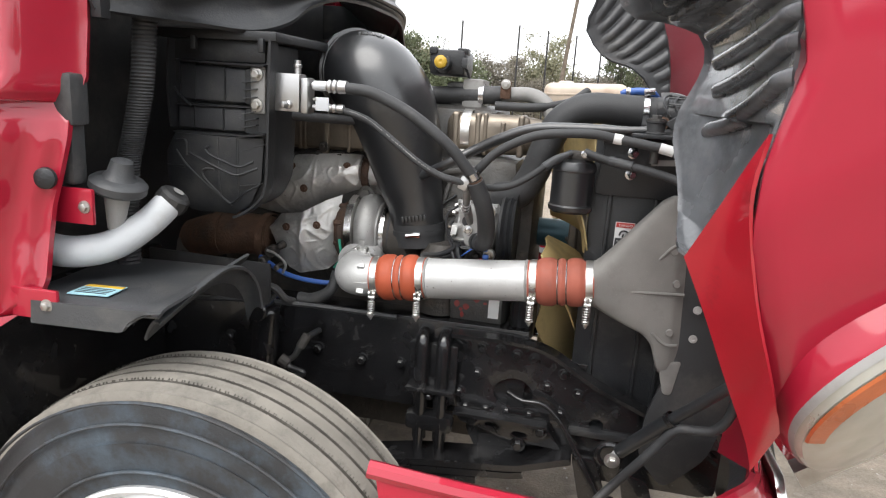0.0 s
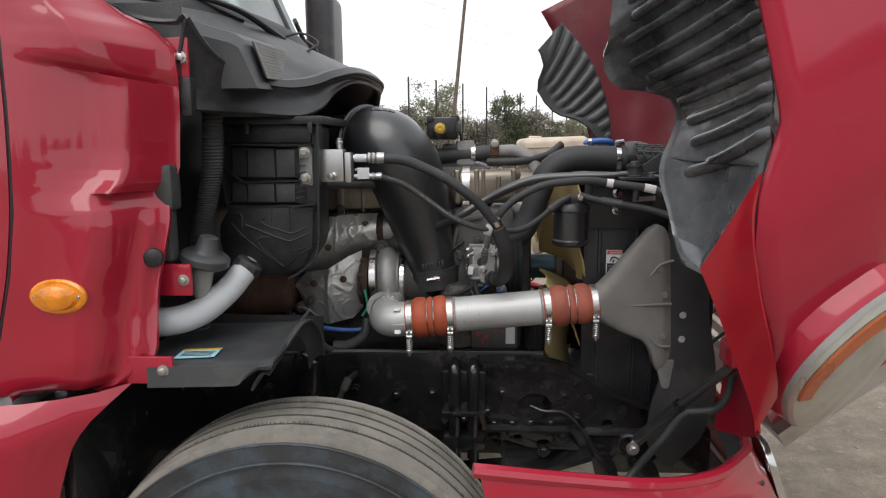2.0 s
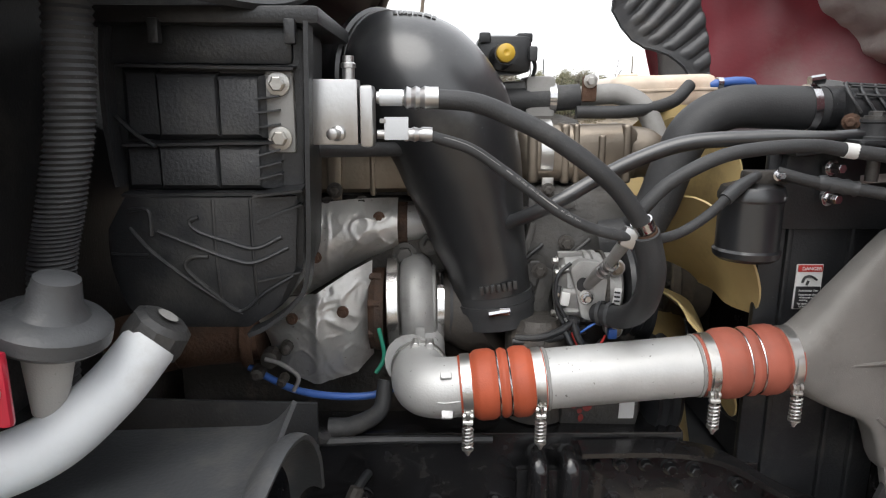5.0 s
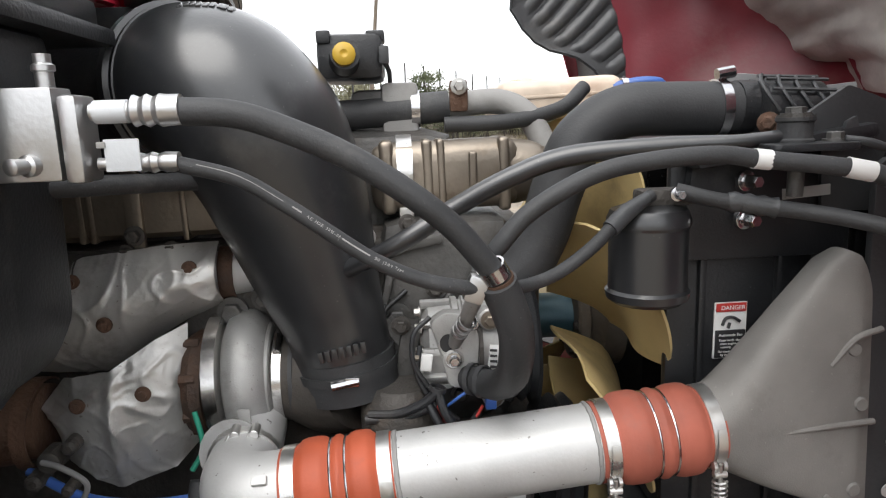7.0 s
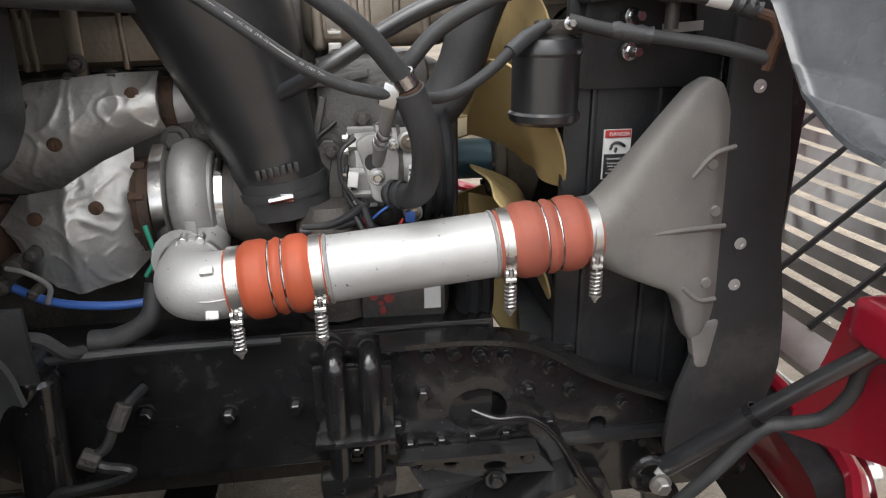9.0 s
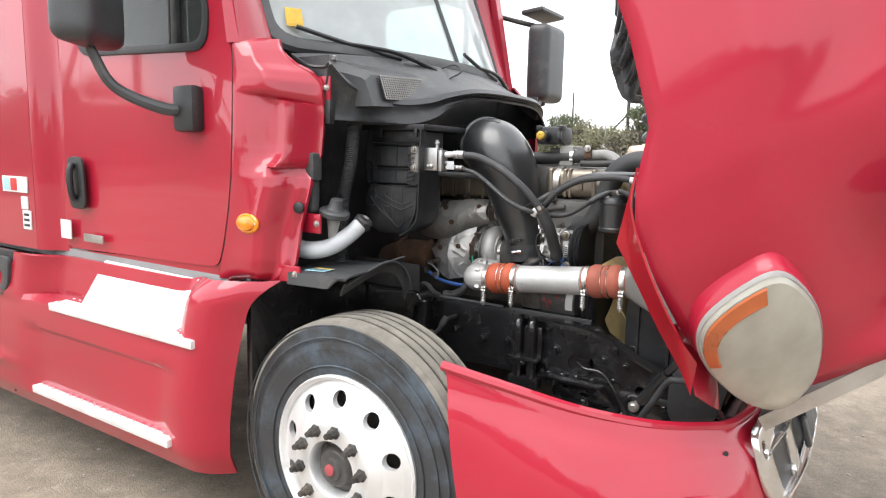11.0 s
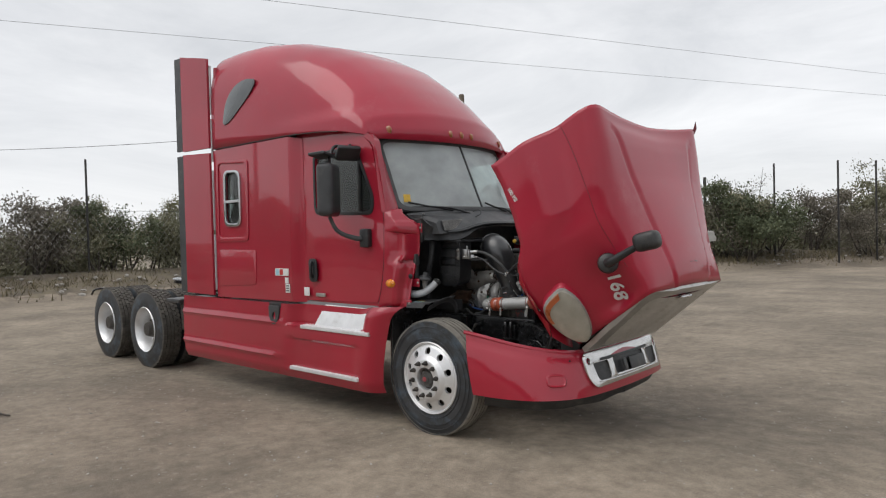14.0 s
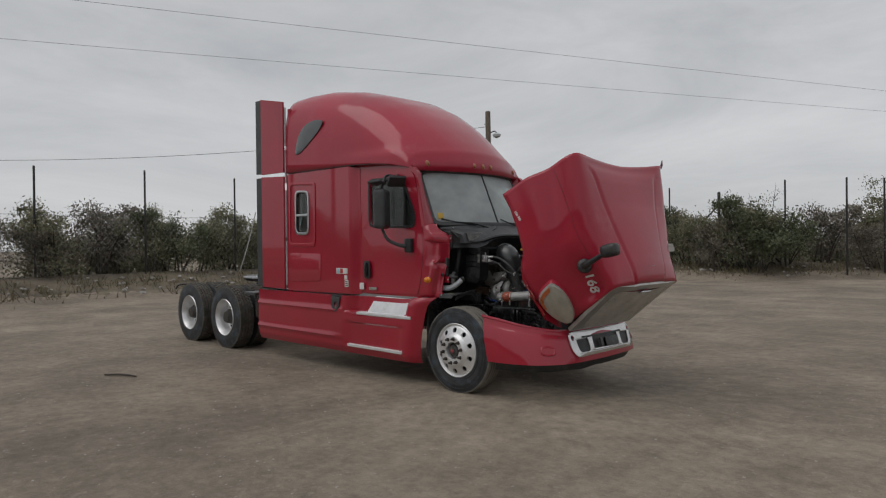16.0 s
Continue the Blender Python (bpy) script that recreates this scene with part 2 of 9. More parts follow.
def glass(name, tint, rough=0.02, haze_sheen=0.0, haze_sheen_col=(0.60, 0.65, 0.64)):
    m = bpy.data.materials.new(name)
    m.use_nodes = True
    n, l = m.node_tree.nodes, m.node_tree.links
    n.clear()
    out = n.new("ShaderNodeOutputMaterial")
    gl = n.new("ShaderNodeBsdfGlossy")
    gl.inputs["Roughness"].default_value = rough
    tr = n.new("ShaderNodeBsdfTransparent")
    tr.inputs["Color"].default_value = (*tint, 1)
    fr = n.new("ShaderNodeFresnel")
    fr.inputs["IOR"].default_value = 1.55
    mx = n.new("ShaderNodeMixShader")
    l.new(fr.outputs[0], mx.inputs[0])
    l.new(tr.outputs[0], mx.inputs[1])
    l.new(gl.outputs[0], mx.inputs[2])
    # diffuse veil for lens haze and for the windscreen's painted sky sheen
    df = n.new("ShaderNodeBsdfDiffuse")
    df.inputs["Color"].default_value = (*haze_sheen_col, 1)
    nz = n.new("ShaderNodeTexNoise")
    nz.inputs["Scale"].default_value = 3.0
    nz.inputs["Detail"].default_value = 6
    mr = n.new("ShaderNodeMapRange")
    mr.inputs[3].default_value, mr.inputs[4].default_value = haze_sheen * 0.6, haze_sheen * 1.4
    l.new(nz.outputs[0], mr.inputs[0])
    m2 = n.new("ShaderNodeMixShader")
    l.new(mr.outputs[0], m2.inputs[0])
    l.new(mx.outputs[0], m2.inputs[1])
    l.new(df.outputs[0], m2.inputs[2])
    l.new(m2.outputs[0], out.inputs["Surface"])
    return m


# pale diffuse half: thin dust plus the sky's reflection put into the colour
M_GLASS = glass("windscreen_glass", (0.86, 0.95, 0.95), 0.02, 0.50, (0.66, 0.71, 0.71))
M_DARKGLASS = glass("tinted_glass", (0.62, 0.70, 0.68), 0.01, 0.04)
M_HAZE = glass("hazed_lamp_glass", (0.97, 0.96, 0.92), 0.06, 0.34, (0.80, 0.78, 0.70))
M_SMOKED = pbr("smoked_window", (0.055, 0.062, 0.066), 0.12, coat=0.6, var=0.15, scale=3, bump=0.0)


# ---- geometry helpers ----
def cat(points, steps=8):
    """A smooth line through the points."""
    p = [Vector(q) for q in points]
    if len(p) < 3:
        return p
    e = [p[0] * 2 - p[1]] + p + [p[-1] * 2 - p[-2]]
    out = []
    for i in range(len(p) - 1):
        a, b, c, d = e[i:i + 4]
        for k in range(steps):
            s = k / steps
            out.append(0.5 * (2 * b + (c - a) * s + (2 * a - 5 * b + 4 * c - d) * s * s + (3 * b - a - 3 * c + d) * s ** 3))
    return out + [p[-1]]


def lerp_list(vals, k):
    s = k * (len(vals) - 1)
    i = min(int(s), len(vals) - 2)
    return vals[i] + (vals[i + 1] - vals[i]) * (s - i)


def bridge(bm, rings, closed=True, cap=True):
    """Faces between rings of vertices."""
    vs = [[bm.verts.new(c) for c in r] for r in rings]
    n = len(rings[0])
    for a, b in zip(vs, vs[1:]):
        for i in range(n if closed else n - 1):
            j = (i + 1) % n
            bm.faces.new((a[i], a[j], b[j], b[i]))
    if cap and closed:
        bm.faces.new(list(reversed(vs[0])))
        bm.faces.new(vs[-1])
    return bm


def tube(points, r, n=14, steps=8, cap=True, flat=1.0, bm=None):
    """A round hose along a smooth line; r is one radius or one for each point."""
    bm = bm or bmesh.new()
    line = cat(points, steps)
    up = Vector((0, 0, 1))
    rings = []
    prev = None
    for i, c in enumerate(line):
        d = (line[min(i + 1, len(line) - 1)] - line[max(i - 1, 0)]).normalized()
        if prev is None:
            a = d.cross(up if abs(d.z) < 0.9 else Vector((1, 0, 0))).normalized()
        else:
            a = (prev - d * prev.dot(d)).normalized()
        prev = a
        b = d.cross(a)
        rr = lerp_list(r, i / max(1, len(line) - 1)) if isinstance(r, (list, tuple)) else r
        rings.append([c + a * math.cos(2 * math.pi * k / n) * rr * flat + b * math.sin(2 * math.pi * k / n) * rr for k in range(n)])
    return bridge(bm, rings, True, cap)


def lathe(prof, origin, axis, n=28, bm=None, cap=True):
    """A turned part: prof is a list of (along the axis, radius)."""
    bm = bm or bmesh.new()
    d = Vector(axis).normalized()
    a = d.cross(Vector((0, 0, 1)) if abs(d.z) < 0.9 else Vector((1, 0, 0))).normalized()
    b = d.cross(a)
    o = Vector(origin)
    rings = [[o + d * s + (a * math.cos(2 * math.pi * k / n) + b * math.sin(2 * math.pi * k / n)) * max(r, 1e-4) for k in range(n)] for s, r in prof]
    return bridge(bm, rings, True, cap)


def cyl(p0, p1, r, n=18, bev=0.0, bm=None):
    p0, p1 = Vector(p0), Vector(p1)
    h = (p1 - p0).length
    e = min(bev, h * 0.4, r * 0.5)
    prof = [(0, r), (h, r)] if e <= 0 else [(0, r - e), (e, r), (h - e, r), (h, r - e)]
    return lathe(prof, p0, p1 - p0, n, bm)


def block(cx, cy, cz, sx, sy, sz, bev=0.006, rot=None, bm=None, seg=2):
    """A bevelled block about a centre."""
    b2 = bmesh.new()
    bmesh.ops.create_cube(b2, size=1.0)
    bmesh.ops.scale(b2, vec=(sx, sy, sz), verts=b2.verts)
    if bev > 0:
        bmesh.ops.bevel(b2, geom=list(b2.edges), offset=min(bev, 0.45 * min(sx, sy, sz)), segments=seg, profile=0.6, affect="EDGES")
    if rot:
        bmesh.ops.rotate(b2, cent=(0, 0, 0), matrix=Euler([radians(a) for a in rot]).to_matrix(), verts=b2.verts)
    bmesh.ops.translate(b2, vec=(cx, cy, cz), verts=b2.verts)
    return b2 if bm is None else merge(bm, b2)


def merge(bm, *others):
    for o in others:
        me = bpy.data.meshes.new("tmp")
        o.to_mesh(me)
        o.free()
        bm.from_mesh(me)
        bpy.data.meshes.remove(me)
    return bm


def plate(outer, holes, to3, thick, bev=0.0):
    """A plate with openings: outlines in (u, v), to3(u, v) gives the place, thick is the vector of its thickness."""
    bm = bmesh.new()
    es = []
    for loop in [outer] + list(holes):
        vs = [bm.verts.new(to3(*q)) for q in loop]
        es += [bm.edges.new((vs[i], vs[(i + 1) % len(vs)])) for i in range(len(vs))]
    bmesh.ops.triangle_fill(bm, edges=es, use_beauty=True, use_dissolve=False)
    faces = list(bm.faces)
    ext = bmesh.ops.extrude_face_region(bm, geom=faces)
    bmesh.ops.translate(bm, vec=thick, verts=[v for v in ext["geom"] if isinstance(v, bmesh.types.BMVert)])
    bmesh.ops.recalc_face_normals(bm, faces=bm.faces)
    if bev:
        sharp = [e for e in bm.edges if len(e.link_faces) == 2 and e.calc_face_angle(0) > 0.9]
        bmesh.ops.bevel(bm, geom=sharp, offset=bev, segments=2, profile=0.6, affect="EDGES")
    return bm


def rounded(pts, r, k=4):
    """Rounds the corners of an outline."""
    out = []
    n = len(pts)
    for i in range(n):
        p, a, b = Vector(pts[i]), Vector(pts[i - 1]), Vector(pts[(i + 1) % n])
        da, db = (a - p), (b - p)
        rr = min(r, da.length * 0.45, db.length * 0.45)
        s, e = p + da.normalized() * rr, p + db.normalized() * rr
        for j in range(k + 1):
            t = j / k
            out.append(tuple((1 - t) ** 2 * s + 2 * t * (1 - t) * p + t * t * e))
    return out


def oval(cx, cy, rx, ry, n=20):
    return [(cx + rx * math.cos(2 * math.pi * i / n), cy + ry * math.sin(2 * math.pi * i / n)) for i in range(n)]


def grid(fn, nu, nv, thick=0.0, bm=None):
    """A surface fn(u, v) for u, v in 0..1, given thickness along its normals."""
    b2 = bmesh.new()
    vs = [[b2.verts.new(fn(i / nu, j / nv)) for j in range(nv + 1)] for i in range(nu + 1)]
    for i in range(nu):
        for j in range(nv):
            b2.faces.new((vs[i][j], vs[i + 1][j], vs[i + 1][j + 1], vs[i][j + 1]))
    if thick:
        b2.normal_update()
        lo = [[b2.verts.new(v.co - v.normal * thick) for v in row] for row in vs]
        for i in range(nu):
            for j in range(nv):
                b2.faces.new((lo[i][j], lo[i][j + 1], lo[i + 1][j + 1], lo[i + 1][j]))
        rim = [(i, 0) for i in range(nu)] + [(nu, j) for j in range(nv)] + [(i, nv) for i in range(nu, 0, -1)] + [(0, j) for j in range(nv, 0, -1)]
        for k in range(len(rim)):
            (i, j), (p, q) = rim[k], rim[(k + 1) % len(rim)]
            b2.faces.new((vs[p][q], vs[i][j], lo[i][j], lo[p][q]))
    return b2 if bm is None else merge(bm, b2)


def table(pairs, x):
    """A value read from (x, value) pairs, smoothly."""
    if x <= pairs[0][0]:
        return pairs[0][1]
    for (a, p), (b, q) in zip(pairs, pairs[1:]):
        if x <= b:
            t = (x - a) / (b - a)
            return p + (q - p) * t
    return pairs[-1][1]


def lettering(body, size, extrude=0.001, bold=0.0):
    """Letters as a mesh in the xy plane, about their middle."""
    cu = bpy.data.curves.new("letters", "FONT")
    cu.body, cu.size, cu.extrude, cu.offset = body, size, extrude, bold
    cu.align_x, cu.align_y = "CENTER", "CENTER"
    ob = bpy.data.objects.new("letters", cu)
    me = bpy.data.meshes.new_from_object(ob)
    bpy.data.objects.remove(ob)
    bm = bmesh.new()
    bm.from_mesh(me)
    return bm


def part(name, bm, material, parent=None, label="", angle=35, recalc=True):
    if recalc:
        bmesh.ops.recalc_face_normals(bm, faces=bm.faces)
    me = bpy.data.meshes.new(name)
    bm.to_mesh(me)
    bm.free()
    for p in me.polygons:
        p.use_smooth = True
    me.set_sharp_from_angle(angle=radians(angle))
    me.materials.append(material)
    ob = new(name, me)
    if parent:
        ob.parent = parent
    if label:
        ob["label"] = label
    return ob


def thing(name, label, category, group="", at=(0, 0, 0)):
    ob = new(name)
    ob.location = at
    ob.empty_display_size = 0.2
    return tagged(ob, label, category, group)


def bolt(name, at, axis, r, h, parent, material, washer=True, label=""):
    """A hex head on a washer."""
    d = Vector(axis).normalized()
    bm = lathe([(0, r * 1.5), (h * 0.25, r * 1.5), (h * 0.26, r * 1.45)], at, d, 16) if washer else bmesh.new()
    lathe([(h * 0.2, r), (h * 0.9, r), (h, r * 0.8)], at, d, 6, bm)
    return part(name, bm, material, parent, label)


def band(center, axis, r, w, t=0.003, n=28):
    """A flat band round a pipe."""
    return lathe([(-w / 2, r), (-w / 2, r + t), (w / 2, r + t), (w / 2, r)], center, axis, n, None, False)


from mathutils.bvhtree import BVHTree

# ---- ground ----
def ground_material():
    """Packed dirt: broad pale and dark patches, drag streaks, fine grit and small stones."""
    m = pbr("packed_gravel_dirt", (0.250, 0.208, 0.160), 0.93, var=0.30, scale=0.30, bump=0.0)
    n, l = m.node_tree.nodes, m.node_tree.links
    b = n["Principled BSDF"]
    base = b.inputs["Base Color"].links[0].from_socket
    tc = n["Texture Coordinate"]

    def tex(scale, detail, rough, stretch=None, turn=0.0):
        t = n.new("ShaderNodeTexNoise")
        t.inputs["Scale"].default_value = scale
        t.inputs["Detail"].default_value = detail
        t.inputs["Roughness"].default_value = rough
        if stretch:
            mp = n.new("ShaderNodeMapping")
            mp.inputs["Scale"].default_value = stretch
            mp.inputs["Rotation"].default_value = (0, 0, radians(turn))
            l.new(tc.outputs["Object"], mp.inputs["Vector"])
            l.new(mp.outputs[0], t.inputs["Vector"])
        else:
            l.new(tc.outputs["Object"], t.inputs["Vector"])
        return t

    def times(sock, t, a, c, lo, hi):
        r = n.new("ShaderNodeMapRange")
        r.inputs[1].default_value, r.inputs[2].default_value = a, c
        r.inputs[3].default_value, r.inputs[4].default_value = lo, hi
        l.new(t, r.inputs[0])
        x = n.new("ShaderNodeMix")
        x.data_type, x.blend_type = "RGBA", "MULTIPLY"
        x.inputs[0].default_value = 1.0
        l.new(sock, x.inputs[6])
        l.new(r.outputs[0], x.inputs[7])
        return x.outputs[2]
    streak = tex(1.0, 8, 0.68, (0.40, 1.3, 1.0), 24)
    track = tex(1.0, 8, 0.66, (0.9, 0.28, 1.0), 8)
    patch = tex(0.9, 9, 0.66)
    med = tex(7.0, 12, 0.75)
    grit = tex(85.0, 4, 0.7)
    out = times(base, streak.outputs[0], 0.34, 0.66, 0.86, 1.12)
    out = times(out, track.outputs[0], 0.36, 0.64, 0.90, 1.08)
    out = times(out, patch.outputs[0], 0.36, 0.64, 0.82, 1.14)
    out = times(out, med.outputs[0], 0.35, 0.68, 0.72, 1.26)
    out = times(out, grit.outputs[0], 0.30, 0.70, 0.82, 1.18)
    vor = n.new("ShaderNodeTexVoronoi")
    vor.inputs["Scale"].default_value = 34.0
    vor.inputs["Randomness"].default_value = 1.0
    l.new(tc.outputs["Object"], vor.inputs["Vector"])
    sep = n.new("ShaderNodeSeparateColor")
    l.new(vor.outputs["Color"], sep.inputs[0])
    r2 = n.new("ShaderNodeMapRange")
    r2.inputs[1].default_value, r2.inputs[2].default_value = 0.955, 0.995
    r2.inputs[4].default_value = 0.28
    l.new(sep.outputs[0], r2.inputs[0])
    m2 = n.new("ShaderNodeMix")
    m2.data_type = "RGBA"
    l.new(r2.outputs[0], m2.inputs[0])
    l.new(out, m2.inputs[6])
    m2.inputs[7].default_value = (0.38, 0.345, 0.30, 1)
    l.new(m2.outputs[2], b.inputs["Base Color"])
    bp = n.new("ShaderNodeBump")
    bp.inputs["Strength"].default_value = 0.55
    bp.inputs["Distance"].default_value = 0.02
    ad = n.new("ShaderNodeMath")
    ad.operation = "ADD"
    l.new(med.outputs[0], ad.inputs[0])
    l.new(grit.outputs[0], ad.inputs[1])
    l.new(ad.outputs[0], bp.inputs["Height"])
    l.new(bp.outputs[0], b.inputs["Normal"])
    return m


M_GROUND = ground_material()


def ground_height(x, y):
    h = 0.018 * noise.noise(Vector((x * 0.5, y * 0.5, 0))) + 0.012 * noise.noise(Vector((x * 1.7, y * 1.7, 3)))
    near = min(1.0, max(0.0, (math.hypot(x + 2.5, y) - 3.5) / 4.0))
    # a low bank of pushed-up soil in front of both fences
    bank = 0.0
    for d in (x + 22.0, 24.8 + 1.2 * max(0.0, x + 5.5) - y):
        k = max(0.0, 1 - abs(d - (-0.5)) / 4.5)
        bank = max(bank, 0.55 * k * k * (3 - 2 * k))
    return h * near + bank * (1 + 0.35 * noise.noise(Vector((x * 0.35, y * 0.35, 7))))


def build_ground():
    bm = bmesh.new()

    def axis(c):
        a, s, step = [c], c, 0.45
        while s < c + 600:
            s += step
            a.append(s)
            step *= 1.0 if s < c + 34 else 1.35
        return [2 * c - q for q in reversed(a[1:])] + a
    xs, ys = axis(-4.0), axis(4.0)
    vs = [[bm.verts.new((x, y, ground_height(x, y))) for y in ys] for x in xs]
    for i in range(len(xs) - 1):
        for j in range(len(ys) - 1):
            bm.faces.new((vs[i][j], vs[i + 1][j], vs[i + 1][j + 1], vs[i][j + 1]))
    return tagged(part("ground", bm, M_GROUND, None, "", 180), "dusty packed gravel and dirt yard", "ground", "", "structure")


build_ground()

M_REDSCUFF = pbr("scuffed_red_paint", (0.36, 0.0065, 0.018), 0.42, coat=0.5, var=0.15, scale=5, bump=0.03, bscale=120, dirt=(0.10, 0.02, 0.02), dirt_amt=0.2, dirt_scale=9)

# ---- the truck ----
truck = thing("semi_truck", "red sleeper semi-truck with its hood tipped open", "truck")


def cab_shell():
    """Sleeper walls, cab walls, floor and bulkheads, with openings for the windows."""
    seam = 2.62
    for s, nm in ((-1, "right"), (1, "left")):
        win = rounded([(-3.11, 1.86), (-2.80, 1.85), (-2.80, 2.43), (-3.10, 2.45)], 0.09, 5)
        wall = plate(rounded([(-3.36, 1.02), (-1.86, 1.03), (-1.86, 2.712), (-3.36, 2.728)], 0.004, 2), [win], lambda x, z: (x, s * 1.115, z), (0, -s * 0.05, 0))
        w = part("sleeper_wall", wall, M_RED, truck)
        fr = plate(rounded([(-3.135, 1.835), (-2.775, 1.825), (-2.775, 2.455), (-3.125, 2.475)], 0.10, 5),
                   [rounded([(-3.10, 1.87), (-2.81, 1.86), (-2.81, 2.42), (-3.09, 2.44)], 0.085, 5)], lambda x, z: (x, s * 1.113, z), (0, s * 0.022, 0), 0.004)
        f = part("window_frame", fr, M_CHROME, w, "bright sleeper window frame")
        part("window_bar", block(-2.955, s * 1.118, 2.115, 0.29, 0.02, 0.03, 0.004), M_WHITEPL, w)
        part("window_pane", block(-2.955, s * 1.10, 2.15, 0.33, 0.006, 0.62, 0.001), M_DARKGLASS, w)
        # raised surround and bunk hatch
        ring = plate(rounded([(-3.32, 1.66), (-2.64, 1.66), (-2.62, 2.56), (-3.30, 2.60)], 0.07), [rounded([(-3.27, 1.71), (-2.69, 1.71), (-2.67, 2.52), (-3.25, 2.56)], 0.06)],
                     lambda x, z: (x, s * 1.113, z), (0, s * 0.014, 0), 0.006)
        part("window_surround", ring, M_RED, w)
        hatch = plate(rounded([(-3.33, 1.15), (-2.52, 1.18), (-2.50, 1.56), (-3.31, 1.57)], 0.06), [], lambda x, z: (x, s * 1.113, z), (0, s * 0.008, 0), 0.003)
        part("bunk_hatch", hatch, M_RED, w)
        # step in to the narrower cab
        jamb = grid(lambda u, v: (-1.87 + 0.17 * u, s * (1.115 - 0.065 * (3 * u * u - 2 * u ** 3)), 1.03 + v * (1.68 - 0.03 * u)), 8, 6, 0.03)
        part("cab_jamb", jamb, M_RED, truck)
        door_out = rounded([(-1.69, 1.05), (-0.620, 1.075), (-0.578, 1.164), (-0.536, 1.295), (-0.512, 1.42), (-0.506, 1.52), (-0.505, 1.62), (-0.509, 1.72), (-0.516, 1.82), (-0.545, 1.95), (-0.66, 2.50), (-0.76, 2.585), (-1.64, 2.60)], 0.05, 4)
        win_out = rounded([(-1.50, 1.93), (-0.69, 1.90), (-0.668, 2.03), (-0.885, 2.475), (-1.50, 2.485)], 0.085, 6)
        door = plate(door_out, [win_out], lambda x, z: (x, s * (1.052 + 0.03 * math.sin(math.pi * min(1, max(0, (1.9 - z) / 0.9)))), z), (0, -s * 0.05, 0))
        d = part("cab_door", door, M_RED, truck)
        gasket = plate(rounded([(-1.53, 1.90), (-0.66, 1.868), (-0.636, 2.03), (-0.868, 2.508), (-1.53, 2.518)], 0.10, 6), [win_out], lambda x, z: (x, s * 1.053, z), (0, s * 0.008, 0), 0.002)
        part("window_gasket", gasket, M_BLACK, d)
        part("window_pane", plate(rounded([(-1.51, 1.92), (-0.68, 1.89), (-0.658, 2.03), (-0.88, 2.485), (-1.51, 2.495)], 0.085, 6), [], lambda x, z: (x, s * 1.035, z), (0, -s * 0.006, 0)), M_DARKGLASS, d)
        part("window_divider", block(-0.845, s * 1.05, 2.185, 0.032, 0.02, 0.57, 0.004), M_BLACK, d)
        hp = plate(rounded([(-1.60, 1.24), (-1.47, 1.24), (-1.48, 1.47), (-1.61, 1.47)], 0.045), [], lambda x, z: (x, s * 1.078, z), (0, s * 0.012, 0), 0.004)
        h = part("door_handle", hp, M_BLACK, d, "recessed black door handle")
        part("door_grip", tube([(-1.545, s * 1.095, 1.28), (-1.54, s * 1.112, 1.32), (-1.545, s * 1.112, 1.40), (-1.55, s * 1.095, 1.44)], 0.014, 10), M_BLACK, d)
        # red strip of the cab round the door
        ringd = plate(rounded([(-1.74, 1.0), (-0.58, 1.0), (-0.480, 1.42), (-0.475, 1.70), (-0.500, 1.93), (-0.62, 2.54), (-0.70, 2.61), (-1.74, 2.69)], 0.03),
                      [rounded([(-1.70, 1.04), (-0.625, 1.080), (-0.583, 1.164), (-0.541, 1.295), (-0.517, 1.42), (-0.511, 1.52), (-0.510, 1.62), (-0.514, 1.72), (-0.521, 1.82), (-0.550, 1.95), (-0.652, 2.51), (-0.75, 2.575), (-1.65, 2.59)], 0.05, 4)],
                      lambda x, z: (x, s * (1.045 + 0.03 * math.sin(math.pi * min(1, max(0, (1.9 - z) / 0.9)))), z), (0, -s * 0.06, 0))
        part("door_frame", ringd, M_RED, truck)
        part("cab_header", block(-1.36, s * 1.005, 2.655, 0.98, 0.05, 0.15, 0.01, (0, 2.5, 0)), M_RED, truck)
        # windscreen pillar
        def pillar(u, v):
            a = Vector((-0.500, s * 0.900, 1.885)).lerp(Vector((-0.772, s * 0.908, 2.600)), v)
            b = Vector((-0.540, s * 1.046, 1.885)).lerp(Vector((-0.665, s * 1.042, 2.585)), v)
            c = Vector((-0.470, s * 1.040, 1.885)).lerp(Vector((-0.665, s * 1.020, 2.585)), v)
            return a.lerp(c, u).lerp(c.lerp(b, u), u)
        pil = grid(pillar, 8, 10, 0.02)
        part("windscreen_pillar", pil, M_RED, truck)
        # side extender behind the sleeper
        for z0, z1, zb in ((1.04, 2.70, 0), (2.76, 3.80, 1)):
            ext = grid(lambda u, v: (-3.39 - 0.50 * u, s * (1.125 + 0.07 * u), z0 + v * (z1 - z0) + (0.10 * u * v if zb else 0.02 * u)), 6, 8, 0.03)
            e = part("side_extender", ext, M_RED, truck)
            part("trailing_edge", grid(lambda u, v: (-3.89 - 0.13 * u, s * (1.197 + 0.012 * u), z0 + 0.01 + v * (z1 - z0 - 0.02) + (0.10 * v if zb else 0.02)), 3, 8, 0.025), M_DUSTY, e, "dark rubber trailing edge")
        for z0, z1 in ((1.1, 1.75), (1.8, 2.5), (2.6, 3.1), (3.15, 3.72)):
            part("gap_seal", block(-3.378, s * 1.118, (z0 + z1) / 2, 0.022, 0.02, z1 - z0, 0.004), M_WHITEPL, truck)
